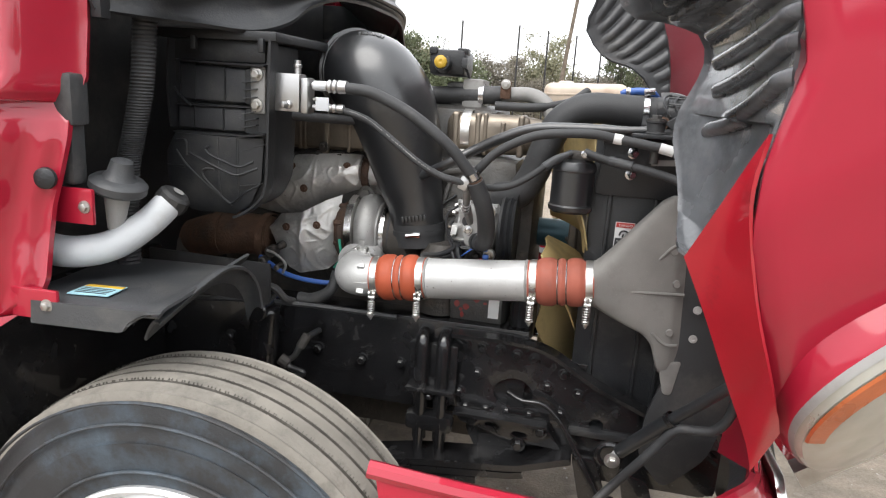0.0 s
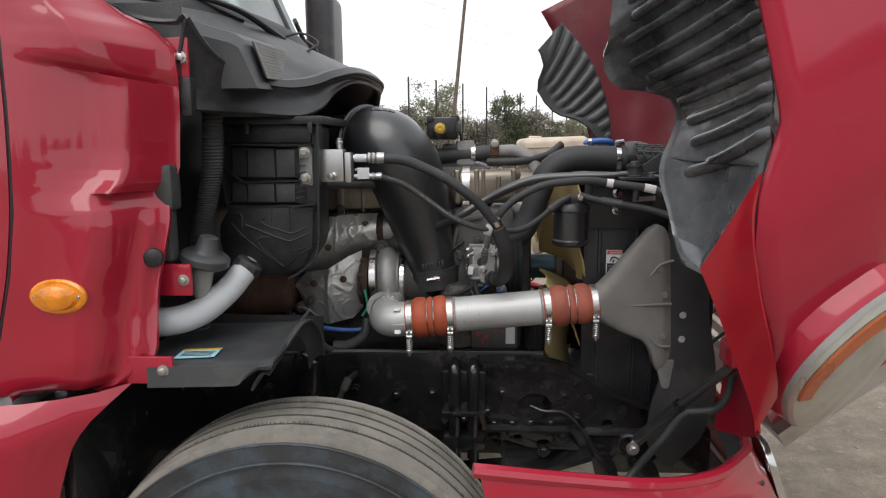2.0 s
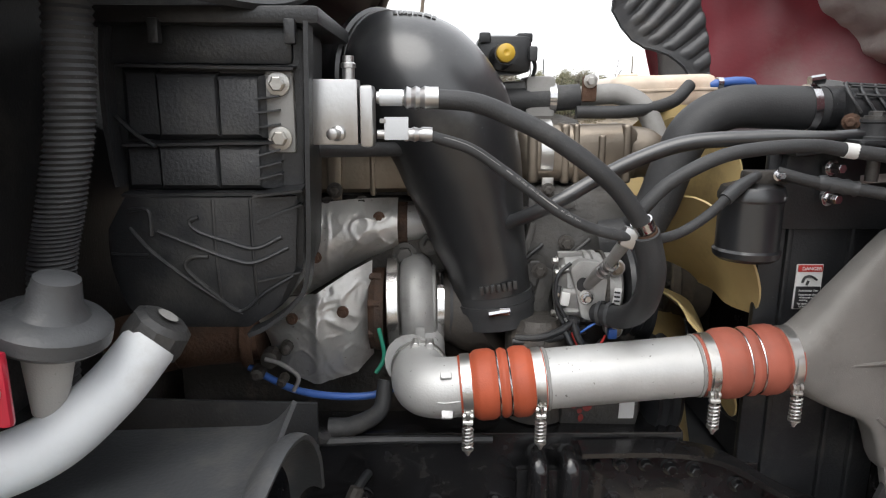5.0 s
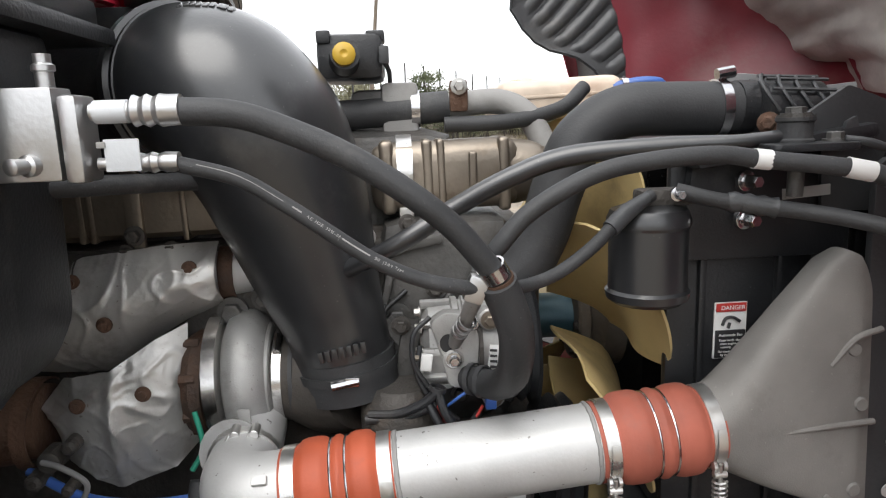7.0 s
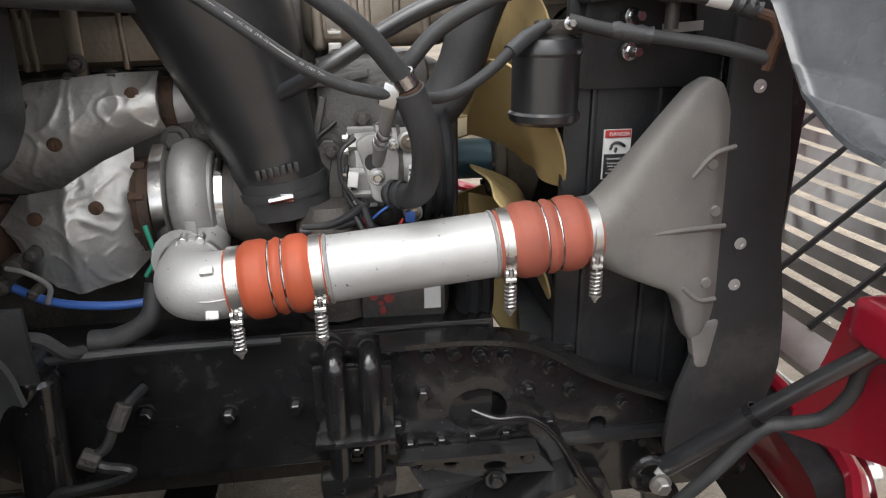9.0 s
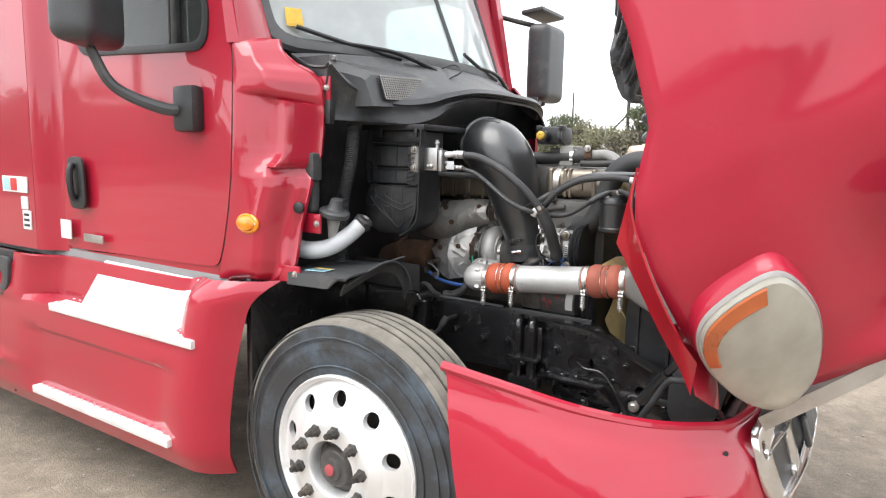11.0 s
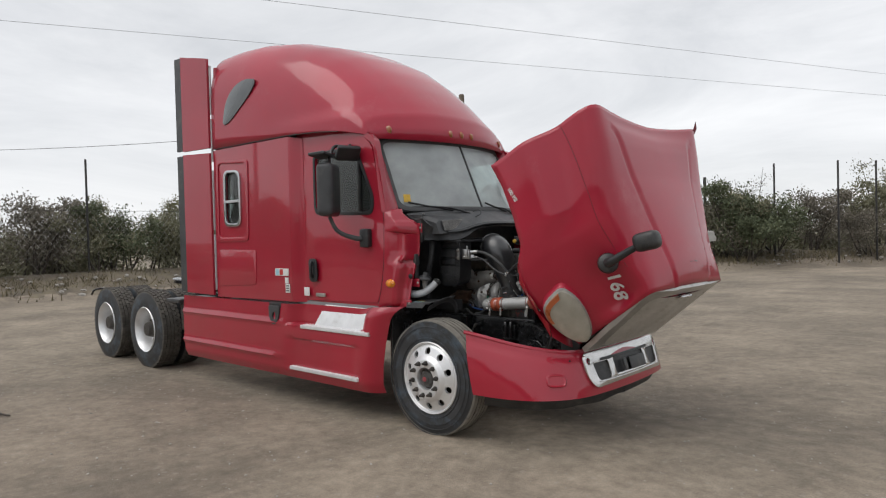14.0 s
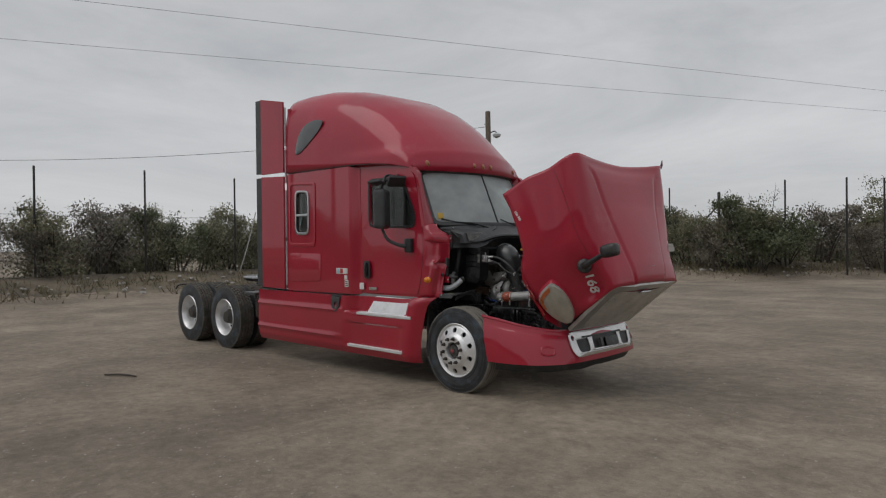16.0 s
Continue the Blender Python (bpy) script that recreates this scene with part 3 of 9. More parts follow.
    part("cab_floor", block(-1.95, 0, 1.02, 2.75, 2.1, 0.06, 0.01), M_CABIN, truck)
    part("sleeper_back", block(-3.34, 0, 2.35, 0.05, 2.18, 2.7, 0.02), M_RED, truck)
    part("sleeper_curtain", block(-1.95, 0, 1.95, 0.04, 2.05, 1.8, 0.01), M_CABIN, truck)
    # firewall
    part("firewall", block(-0.52, 0, 1.42, 0.06, 1.7, 0.9, 0.02), M_BLACK, truck)


cab_shell()


def roof_cap():
    st = [(-0.50, 2.70, 2.9, 1.035), (-0.56, 2.84, 2.9, 1.062), (-0.68, 2.97, 2.9, 1.080), (-0.88, 3.16, 2.9, 1.096), (-1.12, 3.36, 2.9, 1.105), (-1.42, 3.56, 3.1, 1.116), (-1.78, 3.73, 3.4, 1.120),
          (-2.2, 3.85, 3.9, 1.121), (-2.65, 3.915, 4.6, 1.122), (-3.05, 3.925, 5.2, 1.122), (-3.37, 3.91, 5.6, 1.122)]
    Z0 = [(-3.37, 2.74), (-1.86, 2.724), (-1.3, 2.70), (-0.9, 2.665), (-0.68, 2.63), (-0.50, 2.60)]
    nseg = 56
    rings = []
    fine = []
    for i in range(len(st) - 1):
        for k in range(4):
            t = k / 4
            fine.append([st[i][j] + (st[i + 1][j] - st[i][j]) * t for j in range(4)])
    fine.append(list(st[-1]))
    for x, zt, n, w in fine:
        ring = []
        front = max(0.0, min(1.0, (x + 2.4) / 1.9))
        for k in range(nseg + 1):
            a = math.pi * (0.5 - 0.5 * math.cos(math.pi * k / nseg))
            c, s = math.cos(a), math.sin(a)
            y = -w * math.copysign(abs(c) ** (2 / n), c)
            z0 = table(Z0, x)
            z = z0 + (zt - z0) * abs(s) ** (2 / n)
            # raised crown panel over the cab
            e = math.exp(-((abs(y) - 0.62) / 0.045) ** 2) * 0.010 * front
            # brow standing out below the dome
            q = min(1.0, max(0.0, (z - 2.78) / 0.14))
            ys = y * (1 - 0.045 * front * q * q * (3 - 2 * q))
            ring.append((x - 0.20 * front ** 2 * min(1.15, (y / 0.9) ** 2), ys, z - e))
        rings.append(ring)
    bm = bmesh.new()
    bridge(bm, rings, False, False)
    # brow above the windscreen
    first = rings[0]
    i0 = next(i for i, q in enumerate(first) if q[1] > first[0][1] + 0.012)
    vs, lo = [], []
    for i in range(i0, nseg + 1 - i0):
        px, py, pz = first[i]
        k = min(1.0, min(i - i0, nseg - i0 - i) / 6)
        vs.append(bm.verts.new((px, py, pz)))
        lo.append(bm.verts.new((px + 0.035 * k, py, pz + (2.572 - pz) * (0.25 + 0.75 * k))))
    for i in range(len(vs) - 1):
        bm.faces.new((vs[i], vs[i + 1], lo[i + 1], lo[i]))
    bmesh.ops.remove_doubles(bm, verts=bm.verts, dist=0.0006)
    r = part("roof_fairing", bm, M_FADED, truck, "domed red roof fairing", 50)
    sol = r.modifiers.new("thickness", "SOLIDIFY")
    sol.thickness = 0.012
    sol.offset = -1
    for k, s in ((0, -1), (nseg, 1)):
        edge = [Vector(q[k]) for q in rings]
        lip = grid(lambda u, v: edge[round(u * (len(edge) - 1))] + Vector((0, -s * (0.004 + 0.085 * v), 0.004 + 0.012 * v)), len(edge) - 1, 2, 0.006)
        part("brow_underside", lip, M_FADED, r)
        part("fairing_seam", tube([p + Vector((0, s * 0.0005, -0.002)) for p in edge[13:]], 0.0045, 6, 1), M_INK_SHADE, r)
    for y in (-0.83, -0.16, 0.0, 0.16, 0.83):
        x = -0.50 - 0.20 * (y / 0.9) ** 2
        lamp = lathe([(0, 0.02), (0.02, 0.019), (0.036, 0.012), (0.042, 0.001)], (0, 0, 0), (1, 0, 0), 14)
        bmesh.ops.scale(lamp, vec=(1, 1.0, 2.0), verts=lamp.verts)
        bmesh.ops.rotate(lamp, cent=(0, 0, 0), matrix=Euler((0, radians(-20), radians(-22 * y))).to_matrix(), verts=lamp.verts)
        bmesh.ops.translate(lamp, vec=(x - 0.005, y, 2.655), verts=lamp.verts)
        part("marker_lamp", lamp, M_AMBEROLD, r, "amber roof marker lamp")
    for s in (-1, 1):
        pane = plate([(p.x, p.z) for p in cat([(-2.44, 0, 3.40), (-2.60, 0, 3.425), (-2.79, 0, 3.40), (-2.93, 0, 3.33), (-3.03, 0, 3.22), (-3.09, 0, 3.05), (-3.075, 0, 2.99), (-2.98, 0, 3.00), (-2.81, 0, 3.085), (-2.55, 0, 3.24), (-2.43, 0, 3.35), (-2.44, 0, 3.40)], 4)[:-1]], [], lambda x, z: (x, s * (1.120 - 0.02 * max(0, z - 3.2)), z), (0, s * 0.012, 0), 0.003)
        p = part("upper_window", pane, M_SMOKED, r, "tinted quarter window in the roof fairing")


roof_cap()


def windscreen():
    def ws(y, v):
        t = (y / 0.9) ** 2
        return Vector((-0.235 - 0.27 * t, y, 1.90)).lerp(Vector((-0.530 - 0.240 * t, y * 1.005, 2.582)), v)
    for y0, y1 in ((-0.895, -0.012), (0.012, 0.895)):
        g = grid(lambda u, v: ws(y0 + (y1 - y0) * u, 0.02 + 0.96 * v), 10, 6, 0.0)
        w = part("windscreen", g, M_GLASS, truck, "two-piece windscreen glass")
        w.visible_shadow = False
    def loop(d, r):
        pts = rounded([(-0.905 + d, -0.015 + 1.5 * d), (0.905 - d, -0.015 + 1.5 * d), (0.905 - d, 1.02 - 1.5 * d), (-0.905 + d, 1.02 - 1.5 * d)], r, 6)
        fine = []
        for p, q in zip(pts, pts[1:] + pts[:1]):
            m = 12 if math.dist(p, q) > 0.3 else 1
            fine += [(p[0] + (q[0] - p[0]) * k / m, p[1] + (q[1] - p[1]) * k / m) for k in range(m)]
        return fine
    rings = [[ws(y, v) + Vector((h * 0.85, 0, h * 0.45)) for y, v in loop(d, r)] for d, r, h in ((-0.006, 0.135, -0.006), (0.0, 0.13, 0.014), (0.020, 0.12, 0.020), (0.040, 0.105, 0.012), (0.046, 0.10, 0.002))]
    part("windscreen_seal", bridge(bmesh.new(), rings, True, False), M_SEAL, truck, "dusty grey rubber windscreen seal")
    part("windscreen_divider", tube([ws(0, 0), ws(0, 0.5), ws(0, 1)], 0.013, 8), M_BLACK, truck)
    st = block(0, 0, 0, 0.004, 0.065, 0.080, 0.001)
    p = ws(-0.80, 0.12)
    bmesh.ops.rotate(st, cent=(0, 0, 0), matrix=Euler((0, radians(-24), radians(-28))).to_matrix(), verts=st.verts)
    bmesh.ops.translate(st, vec=p + Vector((0.010, -0.004, 0.03)), verts=st.verts)
    part("inspection_sticker", st, M_YELLOW, truck, "small yellow inspection sticker")
    for ya, yb in ((-0.25, -0.80), (0.55, 0.05)):
        a, b = ws(ya, -0.03) + Vector((0.05, 0, -0.01)), ws(yb, 0.10) + Vector((0.03, 0, 0.0))
        arm = tube([a, a.lerp(b, 0.35) + Vector((0.02, 0, 0.015)), a.lerp(b, 0.7)], [0.012, 0.009, 0.006], 8)
        w = part("wiper_arm", arm, M_BLACK, truck)
        c = a.lerp(b, 0.7)
        part("wiper_blade", tube([c + (b - a) * 0.32 + Vector((0, 0, 0.006)), c, c - (b - a) * 0.42], 0.009, 6), M_BLACK, w)
    # interior: dash, seats, wheel
    part("dashboard", block(-0.72, 0, 1.66, 0.45, 1.8, 0.34, 0.08), M_SEAT, truck)
    for y in (-0.55, 0.55):
        se = part("seat", block(-1.35, y, 1.50, 0.5, 0.5, 0.16, 0.06), M_SEAT, truck, "dark grey cab seat")
        part("backrest", block(-1.62, y, 1.90, 0.16, 0.48, 0.75, 0.07, (0, -8, 0)), M_SEAT, se)
        part("headrest", block(-1.68, y, 2.33, 0.10, 0.28, 0.16, 0.05), M_SEAT, se)
    wheel = tube([(-0.98 + 0.07 * math.cos(a), 0.55 + 0.22 * math.sin(a), 1.80 + 0.20 * math.cos(a)) for a in [2 * math.pi * i / 24 for i in range(25)]], 0.015, 8, 1)
    part("steering_wheel", wheel, M_BLACK, truck)


windscreen()


def skirts():
    for s in (-1, 1):
        XF = [(0.26, -0.575), (0.50, -0.555), (0.70, -0.515), (0.86, -0.475), (0.95, -0.445), (0.99, -0.415), (1.04, -0.35)]

        def face(u, v):
            # side fairing from behind the front wheel to the tandem
            z = 0.27 + (0.74 + 0.035 * max(0, 1 - u / 0.10)) * v
            xf = table(XF, z)
            x = xf + (-4.10 - xf) * u
            y = 1.145 + 0.015 * math.sin(math.pi * v)
            y -= 0.085 * max(0, 1 - u / 0.045) ** 2
            # rounded top edge ahead of the step
            y -= 0.07 * max(0, (v - 0.90) / 0.10) ** 2 * max(0, 1 - u / 0.12)
            # two long ridges
            y += 0.022 * math.exp(-((v - 0.27) / 0.035) ** 2) * min(1, max(0, (u - 0.38) * 12))
            y += 0.018 * math.exp(-((v - 0.74) / 0.03) ** 2) * min(1, max(0, (u - 0.38) * 12))
            y -= 0.03 * max(0, 0.10 - v) / 0.10
            # recess behind the steps
            if 0.06 < u < 0.40:
                k = min(1, (u - 0.06) / 0.03, (0.40 - u) / 0.05)
                y -= 0.095 * k * (1 if v > 0.72 else 0.0 if v > 0.55 else 0.22 if v > 0.13 else 0.0)
            return (x, s * y, z)
        sk = part("side_fairing", grid(face, 76, 30, 0.02), M_RED, truck, "long red side fairing with steps")
        for z, x0, x1, d in ((0.800, -1.64, -0.62, 0.13), (0.372, -1.84, -0.79, 0.13)):
            st = part("step_tread", block((x0 + x1) / 2, s * 1.125, z, x1 - x0, d, 0.035, 0.006), M_STEPPLATE, sk, "bright aluminium step tread")
            tb = bmesh.new()
            nx = int((x1 - x0) / 0.05)
            for i in range(nx):
                for j in range(3):
                    lathe([(0, 0.011), (0.006, 0.008)], (x0 + 0.03 + i * 0.05, s * (1.085 + j * 0.04), z + 0.017), (0, 0, 1), 8, tb)
            tagged(part("tread_studs", tb, M_STEPPLATE, sk), "raised grip studs", "", "", "stuff")
        part("kick_plate", plate(rounded([(-1.50, 0.0), (-0.585, 0.0), (-0.50, 0.205), (-1.40, 0.215)], 0.012), [], lambda x, h: (x, s * (1.118 - 0.30 * h), 0.815 + 0.95 * h), (0, -s * 0.01, 0), 0.002), M_STEPPLATE, sk, "bright aluminium kick plate")
        part("kick_plate", plate(rounded([(-1.72, 0.0), (-0.80, 0.0), (-0.78, 0.075), (-1.66, 0.085)], 0.008), [], lambda x, h: (x, s * (1.135 - 0.45 * h), 0.39 + 0.9 * h), (0, -s * 0.01, 0), 0.002), M_STEPPLATE, sk)
        part("maker_emblem", block(-1.10, s * 1.158, 0.70, 0.34, 0.006, 0.035, 0.002), M_CHROMEDULL, sk, "faint embossed strip on the fairing")
        part("fairing_seam", tube([(-2.06, s * 1.150, 1.0), (-2.07, s * 1.163, 0.8), (-2.09, s * 1.163, 0.55), (-2.10, s * 1.150, 0.29)], 0.004, 6), M_INK_SHADE, sk)
        part("latch_strap", plate(rounded([(-2.20, 0.985), (-2.00, 0.985), (-2.02, 0.85), (-2.08, 0.79), (-2.15, 0.79), (-2.19, 0.86)], 0.03, 4), [oval(-2.10, 0.88, 0.028, 0.04, 14)], lambda x, z: (x, s * 1.166, z), (0, s * 0.022, 0), 0.006), M_DUSTY, sk, "dark grey rubber latch strap")
        part("latch_recess", block(-2.10, s * 1.155, 0.985, 0.22, 0.03, 0.06, 0.01), M_BLACK, sk)


skirts()


def decals():
    w = bpy.data.objects["sleeper_wall"]
    y = -1.119
    part("permit_sticker", block(-2.03, y, 1.33, 0.24, 0.006, 0.075, 0.001), M_WHITE, w, "small white sticker with blue and red squares")
    part("sticker_square", block(-2.105, y - 0.003, 1.33, 0.06, 0.004, 0.06, 0.001), M_BLUEINK, w)
    part("sticker_square", block(-2.035, y - 0.003, 1.33, 0.06, 0.004, 0.06, 0.001), M_REDINK, w)
    part("permit_sticker", block(-1.945, y, 1.245, 0.06, 0.006, 0.06, 0.001), M_WHITE, w)
    part("permit_sticker", block(-1.93, y, 1.165, 0.075, 0.006, 0.09, 0.001), M_WHITE, w, "small white sticker with dark marks")
    for k in range(3):
        part("sticker_bar", block(-1.93, y - 0.003, 1.14 + 0.025 * k, 0.05, 0.004, 0.012, 0.001), M_INK_SHADE, w)
    d = bpy.data.objects["cab_door"]
    part("white_patch", block(-1.655, -1.082, 1.14, 0.085, 0.006, 0.085, 0.001), M_WHITE, d, "square white paper patch")
    part("maker_plate", block(-1.43, -1.083, 1.115, 0.15, 0.006, 0.035, 0.001), M_CHROMEDULL, d)


decals()


def quarter_panel():
    """Red panels between the door and the engine bay."""
    # height, outward bulge, front edge, outward place of the front edge
    prof = [(1.035, 1.02, -0.39, 1.00), (1.05, 1.05, -0.34, 1.005), (1.075, 1.070, -0.305, 1.00), (1.12, 1.078, -0.290, 0.985), (1.20, 1.078, -0.293, 0.965), (1.26, 1.076, -0.290, 0.955), (1.32, 1.070, -0.278, 0.945), (1.39, 1.062, -0.265, 0.935),
            (1.42, 1.058, -0.268, 0.925), (1.440, 1.050, -0.280, 0.918), (1.458, 1.040, -0.280, 0.908), (1.472, 1.030, -0.266, 0.900), (1.486, 1.021, -0.260, 0.892), (1.505, 1.013, -0.256, 0.887), (1.535, 1.008, -0.255, 0.885), (1.60, 1.005, -0.252, 0.880), (1.655, 1.003, -0.250, 0.880), (1.672, 1.004, -0.250, 0.880),
            (1.684, 1.030, -0.248, 0.885), (1.70, 1.042, -0.247, 0.890), (1.75, 1.045, -0.250, 0.892), (1.79, 1.045, -0.285, 0.905), (1.815, 1.044, -0.335, 0.925), (1.84, 1.042, -0.365, 0.935), (1.87, 1.034, -0.395, 0.940), (1.895, 1.012, -0.415, 0.930), (1.912, 0.97, -0.425, 0.92)]
    cols = [[r[k] for r in prof] for k in range(4)]
    SEAM = [(1.035, -0.618), (1.075, -0.608), (1.164, -0.568), (1.295, -0.526), (1.42, -0.502), (1.52, -0.496), (1.62, -0.495), (1.72, -0.499), (1.82, -0.506), (1.912, -0.525)]
    for s in (-1, 1):
        def f(u, v):
            z, yb, xf, yy = (lerp_list(c, v) for c in cols)
            drop = 0.035 * (1 - u) if 1.66 < z < 1.69 else 0.0
            x0 = table(SEAM, z)
            x = x0 + (xf - x0) * u
            e = max(0.0, 1 - u / 0.62)
            door = 1.054 + 0.03 * math.sin(math.pi * min(1, max(0, (1.9 - z) / 0.9)))
            yb += (door - yb) * e * e * (3 - 2 * e)
            start = 0.74 if 1.455 < z < 1.675 else 0.50 if z > 1.675 else 0.56
            k = max(0.0, (u - start) / (1 - start))
            y = yb + (yy - yb) * (k * k * (3 - 2 * k))
            # pressed flute beside the flange
            if z < 1.435:
                e = min(1, (1.435 - z) / 0.05)
                y += e * (0.007 * math.exp(-((u - 0.70) / 0.05) ** 2) - 0.010 * math.exp(-((u - 0.80) / 0.04) ** 2) + 0.008 * math.exp(-((u - 0.90) / 0.035) ** 2))
            return (x, s * y, z + 0.045 * (1 - u) * max(0, min(1, (z - 1.60) / 0.07)) * max(0, min(1, (1.78 - z) / 0.08)))
        # black tube laid in the door gap as its shade
        part("door_gap_shade", tube([(table(SEAM, z) - 0.005, s * (1.046 + 0.03 * math.sin(math.pi * min(1, max(0, (1.9 - z) / 0.9)))), z) for z in (1.06, 1.12, 1.2, 1.3, 1.4, 1.5, 1.6, 1.7, 1.8, 1.88)], 0.0065, 6, 4), M_INK_SHADE, truck, "black strip drawn as the shade in the gap ahead of the door")
        q = part("quarter_panel", grid(f, 56, 110, 0.014), M_RED, truck, "red panel ahead of the door", 40)
        lampb = lathe([(0, 0.058), (0.006, 0.058), (0.010, 0.052)], (0, 0, 0), (0, s, 0), 28)
        bmesh.ops.scale(lampb, vec=(1, 1, 0.62), verts=lampb.verts)
        bmesh.ops.translate(lampb, vec=(-0.435, s * 1.072, 1.255), verts=lampb.verts)
        lp = part("side_marker", lampb, M_AMBER, q, "amber oval side marker lamp")
        if s < 0:
            for bx, by, bz, tw, th in ((-0.244, 0.880, 1.738, 0.060, 0.085), (-0.251, 0.925, 1.256, 0.062, 0.072), (-0.265, 1.02, 1.081, 0.070, 0.060)):
                tab = block(bx - 0.030, -by + 0.012, bz, tw + 0.032, 0.010, th, 0.014)
                part("mounting_tab", tab, M_RED, q)
                bolt("tab_bolt", (bx, -by + 0.007, bz), (0, -1, 0), 0.0085, 0.010, q, M_CHROMEDULL)
            part("grommet", lathe([(0, 0.021), (0.008, 0.020), (0.012, 0.013)], (-0.293, -0.962, 1.314), (0.25, -1, 0), 20), M_BLACK, q)
            for dx in (-0.045, 0.045):
                bolt("lamp_screw", (-0.435 + dx, -1.080, 1.255), (0, -1, 0), 0.004, 0.005, lp.parent, M_CHROME, True)
            db = lathe([(0.008, 0.046), (0.020, 0.040), (0.026, 0.024), (0.028, 0.001)], (0, 0, 0), (0, -1, 0), 24)
            bmesh.ops.scale(db, vec=(1, 1, 0.60), verts=db.verts)
            bmesh.ops.translate(db, vec=(-0.435, -1.072, 1.255), verts=db.verts)
            part("lamp_dome", db, M_AMBER, q)
            # dark rubber stop between the panel and the cowl
            part("panel_stop", block(-0.238, -0.86, 1.655, 0.024, 0.03, 0.085, 0.006), M_BLACK, q)


quarter_panel()


def cowl():
    """Black cowl below the windscreen: sloping top, raised lip, hanging fascia and air grille."""
    lip = [(-0.225, -0.875, 1.815), (-0.215, -0.83, 1.775), (-0.195, -0.78, 1.738), (-0.15, -0.69, 1.700), (-0.095, -0.60, 1.690), (-0.045, -0.50, 1.705), (-0.005, -0.42, 1.732), (0.03, -0.30, 1.755), (0.05, -0.15, 1.762), (0.055, 0.0, 1.762)]
    lip = cat(lip + [(x, -y, z) for x, y, z in reversed(lip[:-1])], 5)
    low = [(-0.245, -0.875, 1.622), (-0.225, -0.83, 1.620), (-0.195, -0.78, 1.618), (-0.135, -0.69, 1.616), (-0.060, -0.60, 1.615), (-0.022, -0.50, 1.645), (-0.005, -0.42, 1.690), (0.02, -0.30, 1.725), (0.04, -0.15, 1.735), (0.045, 0.0, 1.735)]
    low = cat(low + [(x, -y, z) for x, y, z in reversed(low[:-1])], 5)
    n = len(lip)

    def top(u, v):
        k = u * (n - 1)
        i = min(int(k), n - 2)
        p = lip[i].lerp(lip[i + 1], k - i)
        t = abs(p.y) / 0.9
        back = Vector((-0.235 - 0.20 * t * t, p.y * 0.995, 1.893 - 0.035 * t ** 4))
        q = back.lerp(p, v)
        sag = -0.020 * math.sin(math.pi * v) if v < 0.90 else 0.0
        bead = 0.011 * math.exp(-((v - 0.955) / 0.035) ** 2)
        return q + Vector((0, 0, sag * min(1, abs(p.y) / 0.5) + bead))
    c = part("cowl", grid(top, 120, 26, 0.008), M_DUSTY, truck, "black plastic cowl under the windscreen", 40)

    def fas(u, v):
        k = u * (n - 1)
        i = min(int(k), n - 2)
        p = lip[i].lerp(lip[i + 1], k - i).lerp(low[i].lerp(low[i + 1], k - i), v)
        return p + Vector((-0.012 * math.sin(math.pi * v) - 0.006 + 0.008 * max(0, (v - 0.92) / 0.08), 0, 0.004))
    part("cowl_fascia", grid(fas, 120, 10, 0.008), M_BLACK, c, "dusty black hanging fascia of the cowl", 40)
    # black plates added to keep the inside of the cowl dark
    for y in (-0.862, 0.862):
        part("cowl_dark_fill", block(-0.375, y, 1.735, 0.27, 0.008, 0.24, 0.003), M_BLACK, c)
    # raised air inlet with a wire grille in its steep front
    wb = bmesh.new()
    ring = []
    for y, k in ((-0.77, 0.4), (-0.735, 0.95), (-0.70, 1.0), (-0.43, 1.0), (-0.395, 0.95), (-0.35, 0.3)):
        e = 0.05 * (y + 0.57)
        ring.append([Vector((-0.34, y, 1.80)), Vector((-0.34, y, 1.80 + 0.062 * k)), Vector((-0.175 - e * 0.3, y, 1.775 + 0.044 * k + e)), Vector((-0.155 - e * 0.3, y, 1.765 + 0.040 * k + e)), Vector((-0.118 - e * 0.6, y, 1.690 + e)), Vector((-0.20, y, 1.68))])
    bridge(wb, ring, True, True)
    part("inlet_pad", wb, M_DUSTY, c, "", 25)
    gx = lambda y, v: Vector((-0.151 - 0.05 * (y + 0.57) * 0.4 + 0.033 * v, y, 1.803 + 0.05 * (y + 0.57) - 0.092 * v))
    part("grille_backing", grid(lambda u, v: gx(-0.705 + 0.275 * u, 0.03 + 0.92 * v) + Vector((0.004, 0, 0.001)), 4, 4, 0.002), M_INK_SHADE, c)
    gb = bmesh.new()
    for i in range(11):
        v = 0.05 + 0.09 * i
        cyl(gx(-0.70, v) + Vector((0.008, 0, 0.002)), gx(-0.435, v) + Vector((0.008, 0, 0.002)), 0.0022, 5, 0, gb)
    for j in range(20):
        y = -0.70 + 0.265 * j / 19
        cyl(gx(y, 0.02) + Vector((0.009, 0, 0.002)), gx(y, 0.98) + Vector((0.009, 0, 0.002)), 0.0022, 5, 0, gb)
    tagged(part("cowl_grille", gb, M_CAST, c, "fine wire air grille"), "fine wire air grille", "", "", "stuff")
    for p in ((-0.33, -0.74, 1.862), (-0.28, -0.30, 1.878), (-0.31, -0.52, 1.880)):
        bolt("cowl_screw", p, (0.3, 0, 1), 0.008, 0.012, c, M_CHROMEDULL)
